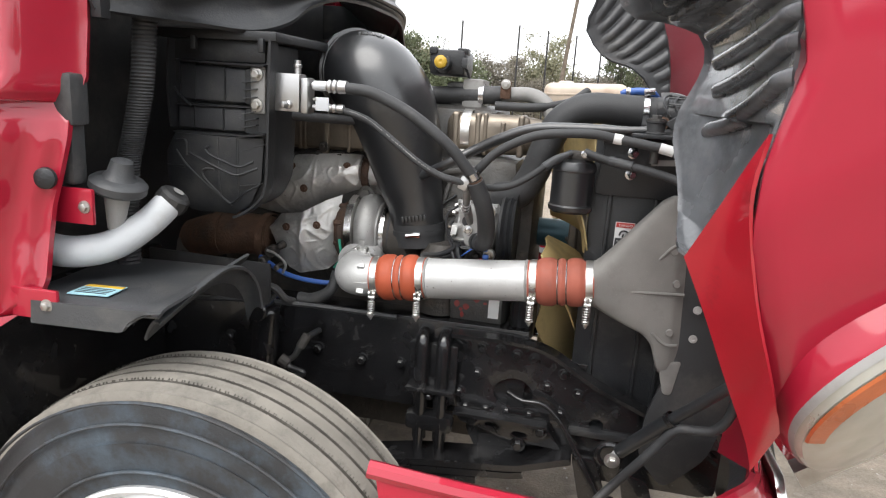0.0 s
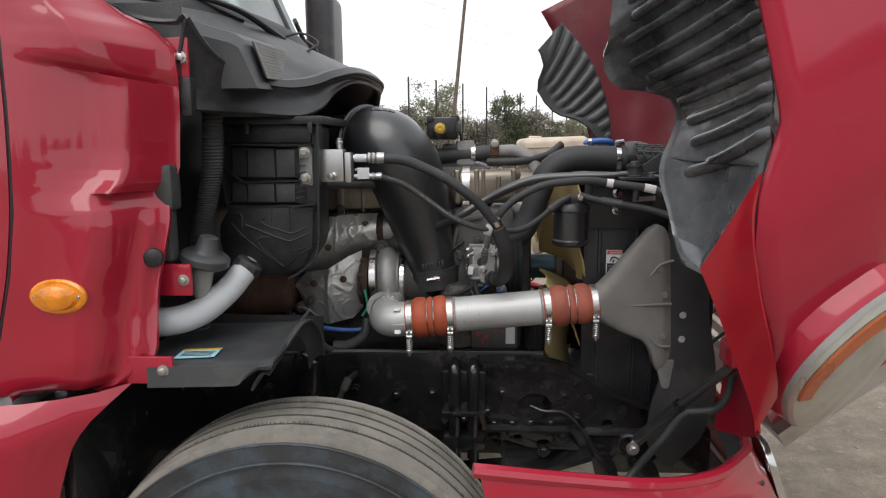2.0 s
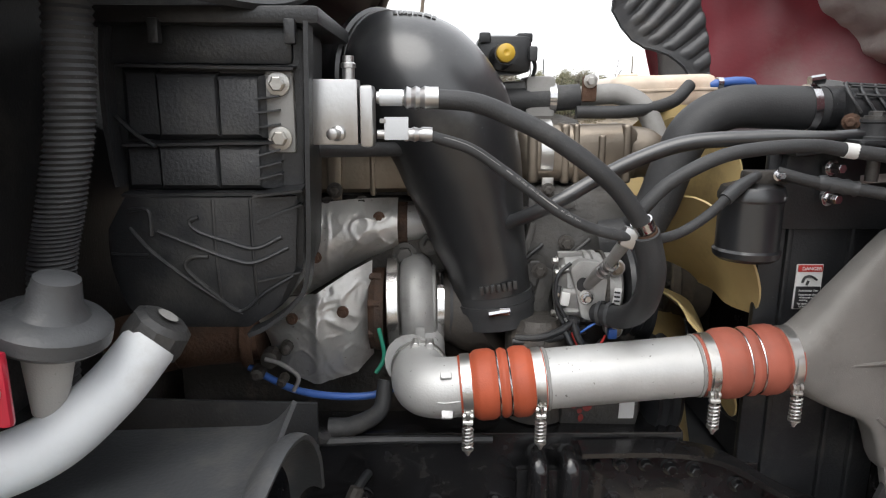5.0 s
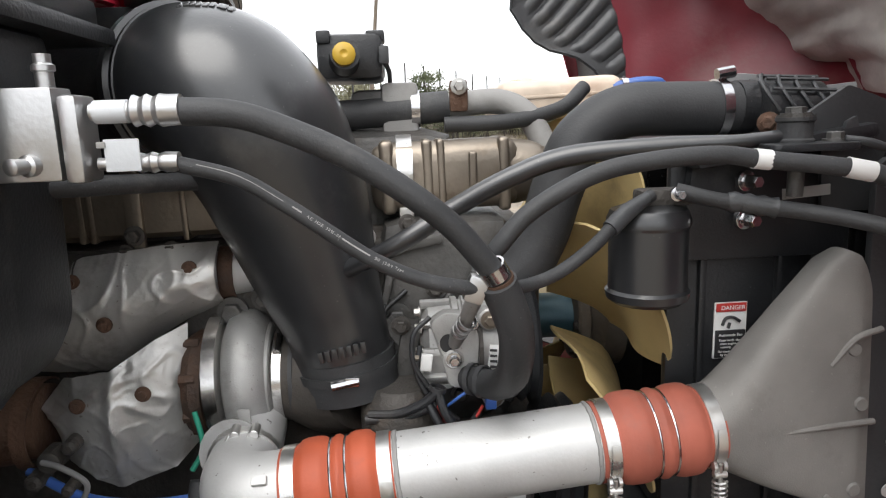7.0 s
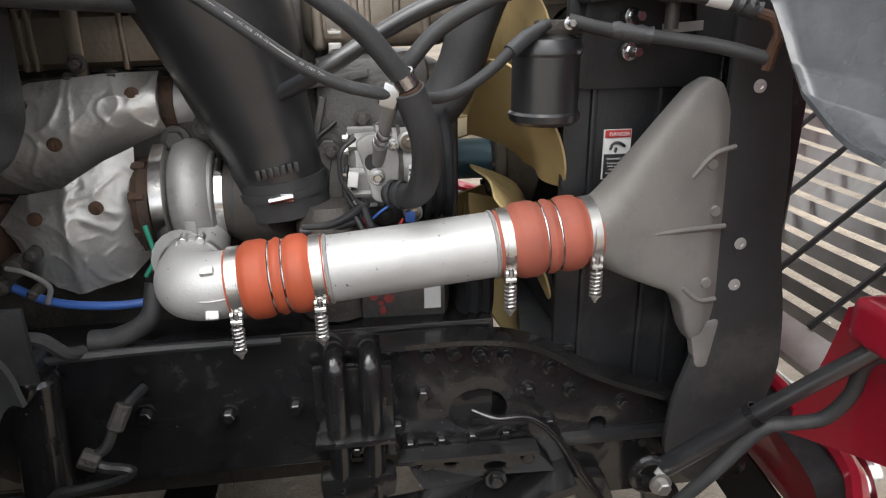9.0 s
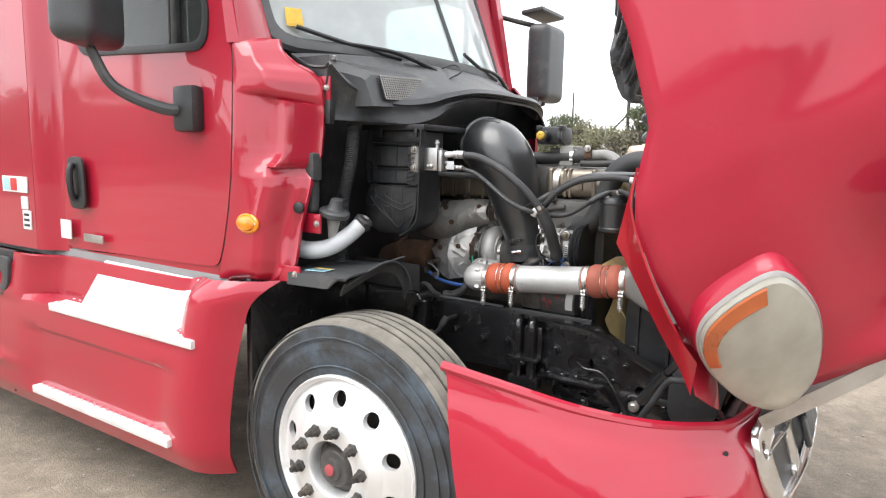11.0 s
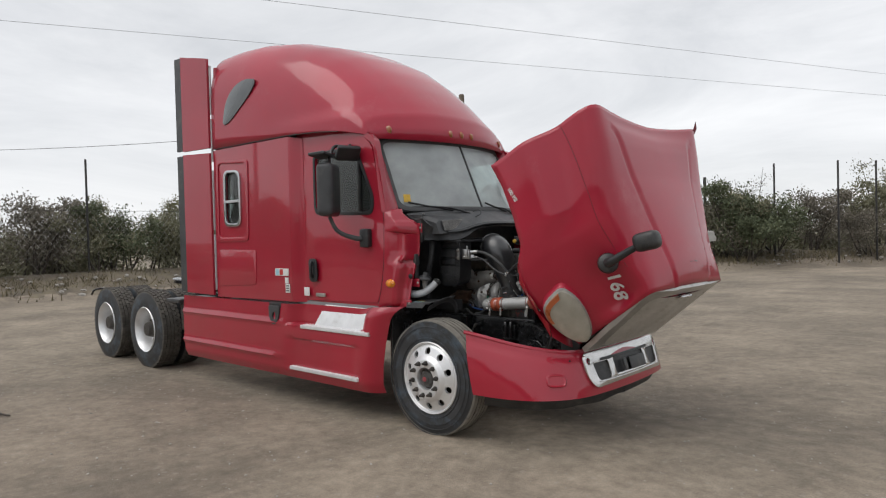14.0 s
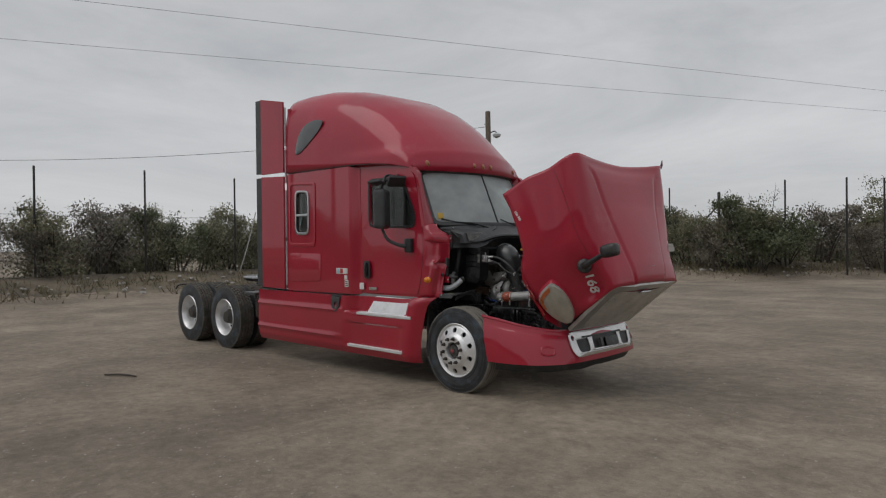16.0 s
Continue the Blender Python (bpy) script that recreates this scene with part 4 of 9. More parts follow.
    part("washer_hose", tube([(-0.22, -0.18, 1.885), (-0.16, -0.16, 1.90), (-0.10, -0.20, 1.865), (-0.12, -0.26, 1.83)], 0.004, 6), M_RUBBER, c)


cowl()


def door_mirror(s, head, yaw):
    x, y, z = head
    arm = tube([(-0.75, s * 1.07, 1.66), (-0.80, s * 1.15, 1.66), (-0.90, s * 1.27, 1.73), (x, y, z - 0.24)], [0.022, 0.024, 0.020, 0.018], 10)
    a = part("mirror_arm", arm, M_DUSTY, truck, "black curved mirror arm")
    part("mirror_bracket", block(-0.735, s * 1.085, 1.66, 0.12, 0.06, 0.17, 0.022), M_BLACK, a)
    h = block(0, 0, 0, 0.15, 0.30, 0.475, 0.060, (0, 0, yaw), None, 5)
    bmesh.ops.translate(h, vec=(x, y, z), verts=h.verts)
    hd = part("mirror_head", h, M_DUSTY, a, "large black door mirror")
    up = tube([(-1.02, s * 1.06, 2.52), (-1.02, s * 1.20, 2.50), (x, y, z + 0.22)], 0.016, 8)
    part("upper_arm", up, M_BLACK, a)
    br = block(0, 0, 0, 0.15, 0.34, 0.028, 0.012, (0, -6, yaw), None, 3)
    bmesh.ops.translate(br, vec=(x - 0.045, y + s * 0.03, z + 0.315), verts=br.verts)
    cv = block(0, 0, 0, 0.05, 0.22, 0.145, 0.022, (0, 38, 20 * s), None, 3)
    bmesh.ops.translate(cv, vec=(-0.845, s * 1.17, z + 0.335), verts=cv.verts)
    part("convex_mirror", cv, M_BLACK, a, "small black convex mirror")
    part("convex_stay", tube([(-0.95, s * 1.06, 2.53), (-0.90, s * 1.12, 2.50), (-0.84, s * 1.15, z + 0.34)], 0.012, 8), M_BLACK, a)
    part("mirror_visor", br, M_DUSTY, a)


door_mirror(-1, (-0.94, -1.33, 2.10), 35)
door_mirror(1, (-0.42, 1.34, 2.10), 0)


def front_bumper():
    """Wrap-round red bumper leaning back to its top edge, chrome insert, air dam."""
    lo = [(0.50, -1.095), (0.70, -1.08), (0.90, -1.03), (1.06, -0.94), (1.18, -0.80), (1.255, -0.62), (1.29, -0.30), (1.30, 0.0)]
    hi = [(0.40, -1.05), (0.60, -1.025), (0.80, -0.955), (0.96, -0.84), (1.07, -0.71), (1.145, -0.58), (1.185, -0.30), (1.195, 0.0)]
    zh = [0.892, 0.862, 0.815, 0.775, 0.750, 0.738, 0.735, 0.735]
    lo = cat([(x, y, 0.41) for x, y in lo + [(a, -b) for a, b in reversed(lo[:-1])]], 6)
    hi = cat([(x, y, z) for (x, y), z in zip(hi + [(a, -b) for a, b in reversed(hi[:-1])], zh + zh[-2::-1])], 6)
    n = len(lo)

    def at(line, u):
        k = u * (n - 1)
        i = min(int(k), n - 2)
        return line[i].lerp(line[i + 1], k - i)

    def face(u, v):
        p = at(lo, u).lerp(at(hi, u), v)
        d = at(lo, min(1, u + 0.01)) - at(lo, max(0, u - 0.01))
        nrm = Vector((d.y, -d.x, 0)).normalized()
        fold = 0.010 * math.exp(-((v - 0.86) / 0.05) ** 2) * min(1, abs(2 * u - 1) * 3)
        return p + nrm * (0.022 * math.sin(math.pi * v) - 0.006 * fold / 0.01)
    b = part("bumper", grid(face, 110, 20, 0.02), M_RED, truck, "red wrap-round front bumper")
    part("bumper_lip", tube([at(hi, i / 90) + Vector((-0.012, 0, -0.004)) for i in range(91)], 0.016, 8, 1), M_RED, b)
    part("lip_liner", grid(lambda u, v: at(hi, 0.04 + 0.92 * u) + Vector((-0.02 - 0.035 * v, -0.02 * v * (1 if u > 0.5 else -1), -0.012 - 0.03 * v)), 60, 4, 0.006), M_BLACK, b, "grey plastic behind the bumper lip")
    part("air_dam", grid(lambda u, v: at(lo, 0.05 + 0.90 * u) + Vector((-0.075 + 0.045 * v, 0.05 * (1 - v) * (1 if u < 0.5 else -1), -0.085 + 0.016 * noise.noise(Vector((14 * u, 0, 5))) + 0.095 * v)), 60, 5, 0.012), M_BLACK, b, "scuffed black plastic air dam")

    def front(y, z, off):
        k = abs(y / 0.62) ** 2.4
        return (1.302 - 0.047 * k + (-0.105 - 0.004 * k) * (z - 0.41) / 0.327 + off + 0.012, y, z)
    outer = rounded([(-0.60, 0.728), (-0.615, 0.56), (-0.56, 0.468), (0.56, 0.468), (0.615, 0.56), (0.60, 0.728)], 0.06, 5)
    holes = [rounded([(-0.50, 0.515), (-0.325, 0.515), (-0.325, 0.655), (-0.525, 0.655)], 0.035), rounded([(-0.255, 0.515), (0.255, 0.515), (0.255, 0.655), (-0.255, 0.655)], 0.02),
             rounded([(0.325, 0.515), (0.50, 0.515), (0.525, 0.655), (0.325, 0.655)], 0.035), oval(-0.565, 0.665, 0.022, 0.026, 14), oval(0.565, 0.665, 0.022, 0.026, 14)]
    part("bumper_centre", plate(outer, holes, lambda y, z: front(y, z, 0.030), (-0.022, 0, 0), 0.004), M_CHROMEWORN, b, "scuffed chrome bumper centre with openings")
    # black sheet over the red skin paints the shade inside the openings
    part("opening_shade_sheet", grid(lambda u, v: Vector(front(1.1 * u - 0.55, 0.50 + 0.17 * v, 0.0115)), 16, 3, 0.002), M_BLACK, b)
    part("opening_rim", tube([front(y, 0.508, 0.034) for y in [-0.50 + 0.1 * i for i in range(11)]], 0.006, 6), M_CHROMEWORN, b)
    part("tow_bracket", block(1.300, -0.12, 0.585, 0.02, 0.05, 0.10, 0.01, (0, -17, 0)), M_DUSTY, b)
    part("plate_holder", block(1.296, 0.10, 0.58, 0.012, 0.26, 0.10, 0.006, (0, -17, 0)), M_DUSTY, b)
    for s in (-1, 1):
        k0 = 0.255 if s < 0 else 0.745

        def onface(p, q):
            c = face(k0 + p * (1 if s < 0 else -1), q)
            return (c.x, c.y, c.z)
        def scoop(p, q):
            # shallow dish under a rounded brow, with a turned-out lower lip
            a = 2 * math.pi * p
            w, h = 0.031 * math.copysign(abs(math.cos(a)) ** 0.6, math.cos(a)), 0.135 * math.copysign(abs(math.sin(a)) ** 0.6, math.sin(a))
            c = Vector(onface(w * q, 0.40 + h * q))
            rise = 0.010 * max(0.0, 1 - ((q - 0.86) / 0.14) ** 2) * (1.0 if math.sin(a) < 0.2 else 0.45) + 0.0035
            return c + Vector((0.7, s * 0.7, 0)) * rise
        part("tow_cover", grid(lambda p, q: scoop(p, 1.0 - 0.98 * q), 48, 12, 0.0), M_RED, b, "rounded red tow hook cover")
        c = face(0.31 if s < 0 else 0.69, 0.80)
        # black disc on the skin in place of a hole's shade
        part("screw_hole_shade", lathe([(0, 0.009), (0.004, 0.008)], c, (0.7, s * 0.7, 0), 12), M_INK_SHADE, b)


front_bumper()


# ---- the tipped hood: shaped as if closed, then turned about its front hinge ----
HX, HZ, HA = 1.17, 0.72, 56.0
HOOD = Matrix.Translation((HX, 0, HZ)) @ Matrix.Rotation(radians(HA), 4, "Y") @ Matrix.Translation((-HX, 0, -HZ))


def hood_part(name, bm, material, parent, label="", angle=35):
    bmesh.ops.transform(bm, matrix=HOOD, verts=bm.verts)
    return part(name, bm, material, parent, label, angle)


WS = [(-0.30, 1.065), (0.0, 1.06), (0.30, 1.05), (0.50, 1.03), (0.65, 0.985), (0.78, 0.918), (0.90, 0.815), (1.0, 0.712), (1.10, 0.618)]
WC = [(-0.30, 0.935), (0.30, 0.875), (0.55, 0.825), (0.74, 0.775), (0.86, 0.745), (1.0, 0.720), (1.10, 0.700)]
ZC = [(-0.30, 2.04), (0.0, 1.925), (0.30, 1.80), (0.55, 1.690), (0.74, 1.615), (0.86, 1.580), (1.0, 1.555), (1.10, 1.535)]
ZT = [(-0.30, 1.955), (0.0, 1.905), (0.40, 1.80), (0.74, 1.70), (0.95, 1.635), (1.04, 1.590), (1.10, 1.548)]
ZL = [(-0.31, 1.16), (-0.11, 1.15), (0.12, 1.10), (0.33, 1.03), (0.43, 0.93), (0.52, 0.87), (0.69, 0.825), (0.86, 0.79), (1.0, 0.77), (1.10, 0.775)]


def hood_section(x):
    """Half outline of the hood at x when closed: from the lower side edge to the centre line."""
    t = (x + 0.30) / 1.40
    zt, zc, zl, ws, wc = (table(q, x) for q in (ZT, ZC, ZL, WS, WC))
    pts = []
    for k in range(17):
        s = k / 16
        z = zl + (zc - zl) * s
        flare = min(1.0, max(0.0, (s - 0.36) / 0.24))
        flare = flare * flare * (3 - 2 * flare)
        rear = max(0.0, 1 - t / 0.75)
        y = ws + (wc - ws) * ((0.10 * s + 0.90 * s ** 2.4) * (1 - rear) + (0.12 * s + 0.62 * flare + 0.26 * s ** 4) * rear)
        y -= 0.034 * math.exp(-((s - 0.66) / 0.11) ** 2) * max(0, 1 - 1.1 * t)
        y += 0.010 * math.exp(-((s - 0.34) / 0.10) ** 2)
        k2 = min(1.0, max(0.0, (x - 0.50) / 0.34), (1.10 - x) / 0.10)
        y -= 0.102 * k2 * k2 * (3 - 2 * k2) * math.exp(-((s - 0.64) / 0.17) ** 2)
        pts.append((x + 0.13 * s * max(0, 1 - (x + 0.30) / 0.6), -y, z))
    for k in range(1, 44):
        s = k / 16 if k < 4 else 0.1875 + 0.8125 * (k - 3) / 40
        y = wc * (1 - s)
        z = zc + (zt - zc) * (1 - (1 - s) ** 2)
        sc = 0.27 + 0.30 * t - 0.13 * math.exp(-((t - 0.07) / 0.05) ** 2)
        z += 0.013 / (1 + math.exp(-(s - sc) / 0.008)) * min(1.0, max(0.0, (t - 0.07) / 0.06)) - 0.007 * math.exp(-((s - sc + 0.02) / 0.022) ** 2) * min(1.0, max(0.0, (t - 0.07) / 0.06))
        if x > 0.9:
            z -= 0.012 * (1 - s) * ((x - 0.9) / 0.2) ** 2
        pts.append((x + (0.13 + 0.045 * s) * max(0, 1 - (x + 0.30) / 0.6), -y, z))
    # ease the shoulder crease
    for _ in range(5):
        pts = [pts[0]] + [tuple(0.25 * a + 0.5 * b + 0.25 * c for a, b, c in zip(pts[i - 1], pts[i], pts[i + 1])) if 11 < i < 20 else pts[i] for i in range(1, len(pts) - 1)] + [pts[-1]]
    return pts


def hood():
    xs = [-0.30 + 1.40 * i / 42 for i in range(43)]
    rings = []
    for x in xs:
        h = hood_section(x)
        rings.append(h + [(a, -b, c) for a, b, c in reversed(h[:-1])])
    bm = bridge(bmesh.new(), rings, False, False)
    bmesh.ops.recalc_face_normals(bm, faces=bm.faces)
    tree = BVHTree.FromBMesh(bm)
    hd = hood_part("hood", bm, M_FADED, truck, "red hood tipped forward, dull and dusty", 50)
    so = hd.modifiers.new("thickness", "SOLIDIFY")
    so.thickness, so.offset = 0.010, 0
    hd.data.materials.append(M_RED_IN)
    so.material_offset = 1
    for s in (-1, 1):
        seam = []
        for q, r in enumerate(rings[:36]):
            k = 10.6 + 4.0 * q / 35
            a, b = Vector(r[int(k)]), Vector(r[int(k) + 1])
            p = a.lerp(b, k - int(k))
            seam.append(Vector((p.x, -s * p.y + s * 0.0052, p.z + 0.0012)))
        hood_part("hood_seam", tube(seam, 0.0022, 6, 1), M_RED_IN, hd, "thin dark panel seam")
    return hd, rings[-1], tree


hd, nose_ring, hood_tree = hood()


def wrap(bm, frame_m, lift=0.003):
    """Lays flat letters onto the hood: cast back along the frame's z axis."""
    zax = frame_m.to_3x3() @ Vector((0, 0, 1))
    bmesh.ops.triangulate(bm, faces=bm.faces[:])
    bmesh.ops.subdivide_edges(bm, edges=bm.edges[:], cuts=3, use_grid_fill=True)
    for v in bm.verts:
        h = v.co.z
        o = frame_m @ Vector((v.co.x, v.co.y, 0.15))
        hit, nrm, _, _ = hood_tree.ray_cast(o, -zax)
        v.co = (hit if hit else o - zax * 0.15) + zax * (lift + h)
    return bm


def hood_details():
    # grille: chrome surround with real gaps between its slats
    def g(y, z, off=0.0):
        return (1.105 + 0.075 * (1.50 - z) / 0.72 + 0.03 * (1 - (y / 0.6) ** 2) + off, y, z)
    outer = [(p[1], p[2]) for p in nose_ring]
    outer = [q for k, q in enumerate(outer) if k % 2 == 0]
    inner = rounded([(-0.56, 1.40), (-0.50, 0.92), (-0.44, 0.85), (0.44, 0.85), (0.50, 0.92), (0.56, 1.40), (0.50, 1.45), (-0.50, 1.45)], 0.04, 4)
    gr = hood_part("grille", plate(outer, [inner], lambda y, z: g(y, z, 0.0), (-0.04, 0, 0)), M_CHROMEDULL, hd, "dull chrome grille surround")
    for i in range(12):
        z = 0.868 + i * 0.049
        w = 0.50 + 0.055 * max(0, (z - 0.95)) / 0.45
        bm = grid(lambda u, v: Vector(g(-w + 2 * w * u, z + 0.024 * v, 0.004 - 0.016 * v)), 14, 2, 0.006)
        hood_part("grille_slat", bm, M_CHROMEDULL, hd)
    for y in (-0.30, -0.1, 0.1, 0.30):
        bm = tube([g(y, 0.85, -0.05), g(y, 1.12, -0.05), g(y, 1.39, -0.05)], 0.007, 6)
        hood_part("grille_bar", bm, M_BLACK, hd)
    hood_part("grille_badge", block(1.145, 0, 1.44, 0.02, 0.20, 0.04, 0.01, (0, 6, 0)), M_CHROME, hd)
    # solid block on the nose; its darker red paints the shade of a recess
    hood_part("recess_shade_block", block(0.985, 0.01, 1.617, 0.10, 0.16, 0.03, 0.008, (0, 28, 0)), M_RED_IN, hd, "darker red block drawn as the shade of a recess in the hood nose")
    for s in (1,):
        tab = plate([(-0.185, 2.000), (-0.150, 1.985), (-0.178, 2.030), (-0.232, 2.058)], [], lambda x, z: (x, s * 0.930, z), (0, s * 0.014, 0))
        hood_part("corner_tab", tab, M_RED_IN, hd, "dark rubber corner bumper of the hood")
    # headlamps, set into the corners of the nose
    for s in (-1, 1):
        P = [(0.79, 0.925, 0.86), (0.752, 0.94, 0.99), (0.765, 0.925, 1.085), (0.89, 0.81, 1.085), (1.045, 0.665, 0.98), (1.105, 0.62, 0.85), (1.03, 0.70, 0.785), (0.885, 0.835, 0.79)]
        P = [(x + 0.010, y + 0.035, z + 0.012) for x, y, z in P]
        line = cat([(x, s * y, z) for x, y, z in P + P[:3]], 6)[6:6 * 9]
        c = sum(line, Vector()) / len(line)
        nrm = Vector((0.66, s * 0.74, 0.08)).normalized()
        n = len(line)

        def ring(r, off):
            return [c + (q - c) * r + nrm * off for q in line]
        hood_part("lamp_surround", bridge(bmesh.new(), [ring(1.09, -0.080), ring(1.075, -0.045), ring(1.05, -0.016), ring(1.028, 0.000), ring(1.018, 0.002)], True, False), M_FADED, hd, "red swell of the fender round the headlamp", 60)
        hood_part("headlamp", bridge(bmesh.new(), [ring(1.02, -0.020), ring(1.022, 0.008), ring(1.0, 0.015), ring(0.975, 0.008)], True, False), M_CAST, hd, "oval headlamp with a hazed lens")
        hood_part("lamp_housing", bridge(bmesh.new(), [ring(0.99, 0.008), ring(0.90, 0.000), ring(0.5, -0.010), ring(0.1, -0.012)], True, True), M_LENS, hd, "pale lamp housing")
        for q, rr in ((26, 0.066), (12, 0.046)):
            d = c + (line[q] - c) * (0.30 if q == 26 else 0.38) - nrm * 0.006
            hood_part("lamp_reflector", lathe([(0.022, rr), (0.018, rr * 0.95), (0.010, rr * 0.7), (0.004, rr * 0.35), (0.003, 0.0)], d, nrm, 28, None, False), M_CHROME, hd, "bright reflector bowl")
        hood_part("headlamp_lens", bridge(bmesh.new(), [ring(1.0, 0.012), ring(0.95, 0.026), ring(0.75, 0.038), ring(0.4, 0.045), ring(0.1, 0.046)], True, True), M_HAZE, hd, "yellowed hazy lens")

        def arc(r, o):
            q = ring(r, o)
            return q[36:] + q[:4]
        sig = bridge(bmesh.new(), [arc(r, o) for r, o in ((0.945, 0.029), (0.925, 0.034), (0.76, 0.043), (0.73, 0.039))], False, False)
        hood_part("turn_signal", sig, M_AMBERDULL, hd, "orange turn signal in the headlamp")
    # hood mirror
    inv = HOOD.inverted()
    p0 = inv @ (HOOD @ Vector((0.735, -0.835, 1.475)) + Vector((0.004, -0.012, -0.058)))
    p3 = inv @ Vector((1.82, -0.905, 1.565))
    p1 = p0 + Vector((0.02, -0.05, 0.04))
    hood_part("hood_mirror_arm", tube([p0, p1, p1.lerp(p3, 0.5), p3], [0.040, 0.032, 0.026, 0.022], 12), M_BLACK, hd, "black arm of the hood mirror")
    hood_part("mirror_foot", lathe([(-0.01, 0.072), (0.02, 0.074), (0.045, 0.066), (0.062, 0.040)], p0 - Vector((0, -0.02, 0.015)), (0.2, -1.0, 0.55), 24), M_BLACK, hd)
    he = block(0, 0, 0, 0.125, 0.12, 0.18, 0.055, (0, 22, 0), None, 5)
    bmesh.ops.translate(he, vec=inv @ Vector((1.885, -0.925, 1.592)), verts=he.verts)
    hood_part("hood_mirror_head", he, M_BLACK, hd, "round black hood mirror")
    # fleet number on the side of the hood
    xa = Vector((0.86, 0.50, -0.03)).normalized()
    za = Vector((0.42, -0.72, 0.55)).normalized()
    ya = za.cross(xa).normalized()
    za = xa.cross(ya)
    turn = Matrix.Rotation(radians(-19), 3, za)
    xa, ya = turn @ xa, turn @ ya
    for ch, k in (("1", -1), ("6", 0), ("8", 1)):
        o = Vector((0.955, -0.675, 1.36)) + xa * (0.076 * k + 0.010) + Vector((-0.046, 0.022, 0)) - ya * 0.036
        hit, nrm, _, _ = hood_tree.ray_cast(o + za * 0.15, -za)
        zn = (nrm if nrm.dot(za) > 0 else -nrm)
        xn = (xa - zn * xa.dot(zn)).normalized()
        m = Matrix((xn, zn.cross(xn), zn)).transposed().to_4x4()
        m.translation = hit
        lt = lettering(ch, 0.148, 0.0012, 0.003)
        hood_part("fleet_digit", wrap(lt, m, 0.012), M_WHITE, hd, "white fleet number digit")
    m = Matrix(((1, 0, 0), (0, 0, -1), (0, 1, 0))).to_4x4()
    m.translation = (0.0, -1.10, 1.188)
    hood_part("pressure_mark", wrap(lettering("100 PSI", 0.040, 0.001, 0.001), m, 0.008), M_WHITE, hd, "small white lettering on the hood edge")

    # inside: ribbed splash liners over each wheel
    for s in (-1, 1):
        # an arch about the wheel: its inner edge, inner radius and outer radius by angle
        Y_IN = [(29.6, 0.83), (30.2, 0.785), (31.5, 0.745), (34, 0.69), (37, 0.66), (40, 0.64), (43, 0.622), (46, 0.612), (50, 0.606), (55, 0.6), (61, 0.59), (67, 0.586), (73, 0.582), (80, 0.58), (84, 0.595), (87, 0.64), (90, 0.66), (96, 0.645), (104, 0.64), (113, 0.66)]
        Y_OUT = [(29.6, 0.90), (31, 0.925), (41, 0.975), (47, 1.005), (55, 1.020), (62, 1.030), (113, 1.035)]
        R_IN = [(29, 0.632), (34, 0.622), (37, 0.611), (40, 0.597), (43, 0.582), (46, 0.57), (49, 0.565), (52, 0.568), (55, 0.58), (58, 0.594), (61, 0.605), (64, 0.606), (67, 0.594), (70, 0.548), (73, 0.48), (76, 0.462), (80, 0.458), (85, 0.468), (90, 0.5), (97, 0.56), (105, 0.65), (113, 0.7)]
        R_OUT = [(29, 0.640), (62, 0.645), (84, 0.660), (93, 0.680), (102, 0.710), (113, 0.765)]
        RIBS = [(49.4, 0.69, 57.6), (56.1, 0.7, 61.6), (60.9, 0.66, 65.0), (65.7, 0.63, 69.0), (70.0, 0.6, 72.7), (73.2, 0.67, 76.9), (78.1, 0.65, 80.8), (84.0, 0.66, 84.7), (88.5, 0.72, 88.6), (92.6, 0.71, 92.6), (96.8, 0.7, 96.8), (101.0, 0.69, 101), (105.2, 0.7, 105.2)]

        def liner(u, v):
            th = 29.6 + (113 - 29.6) * u
            y0, y1, r0, r1 = (table(q, th) for q in (Y_IN, Y_OUT, R_IN, R_OUT))
            y = y0 + (y1 - y0) * v
            r = r1 + (r0 - r1) * (1 - v) ** (2.6 if th < 52 else max(1.7, 2.6 - (th - 52) * 0.09))
            rib = 0.0
            for ta, ya, tb in RIBS:
                k = (y - ya) / (1.02 - ya)
                if k > -0.05:
                    w = 0.92 - 0.15 * max(0.0, k)
                    d = (th - ta - (tb - ta) * k) / w
                    end = min(1.0, max(0.0, (y - ya + 0.012) / 0.030)) ** 0.5
                    rib = max(rib, max(0.0, 1 - d * d) ** 0.55 * end * min(1.0, max(0.0, (y1 + 0.002 - y) / 0.02)))
            # short ridge near the tail
            k = (y - 0.838) / 0.085
            if -0.1 < k < 1.1:
                rib = max(rib, 0.6 * max(0.0, 1 - ((th - 32.3 - 7.0 * k) / 1.2) ** 2) ** 0.6 * min(1.0, max(0.0, (k + 0.1) * 6)) * min(1.0, max(0.0, (1.1 - k) * 4)))
            edge = max(0.0, 1 - (y - y0) / 0.014) ** 1.5
            dish = 0.020 * math.sin(math.pi * min(1.0, max(0.0, (v - 0.05) / 0.9))) if th < 52 else 0.0
            r = r - 0.021 * rib + dish - 0.010 * edge
            a = radians(th)
            return Vector((r * math.cos(a), s * y, 0.47 + r * math.sin(a)))
        # on the far side the inner wall of the arch hangs into view
        WALL = [(50, 0.600), (57, 0.585), (62, 0.555), (66, 0.515), (70, 0.450), (74, 0.420), (80, 0.402), (88, 0.398), (93, 0.425), (97, 0.478), (102, 0.500), (104, 0.505)]

        def far_liner(u, v):
            th = 46 + 58 * u
            r0 = table(WALL, th)
            k = min(1.0, v / 0.7)
            r = r0 + (0.648 - r0) * k
            y = 0.490 + 0.035 * k
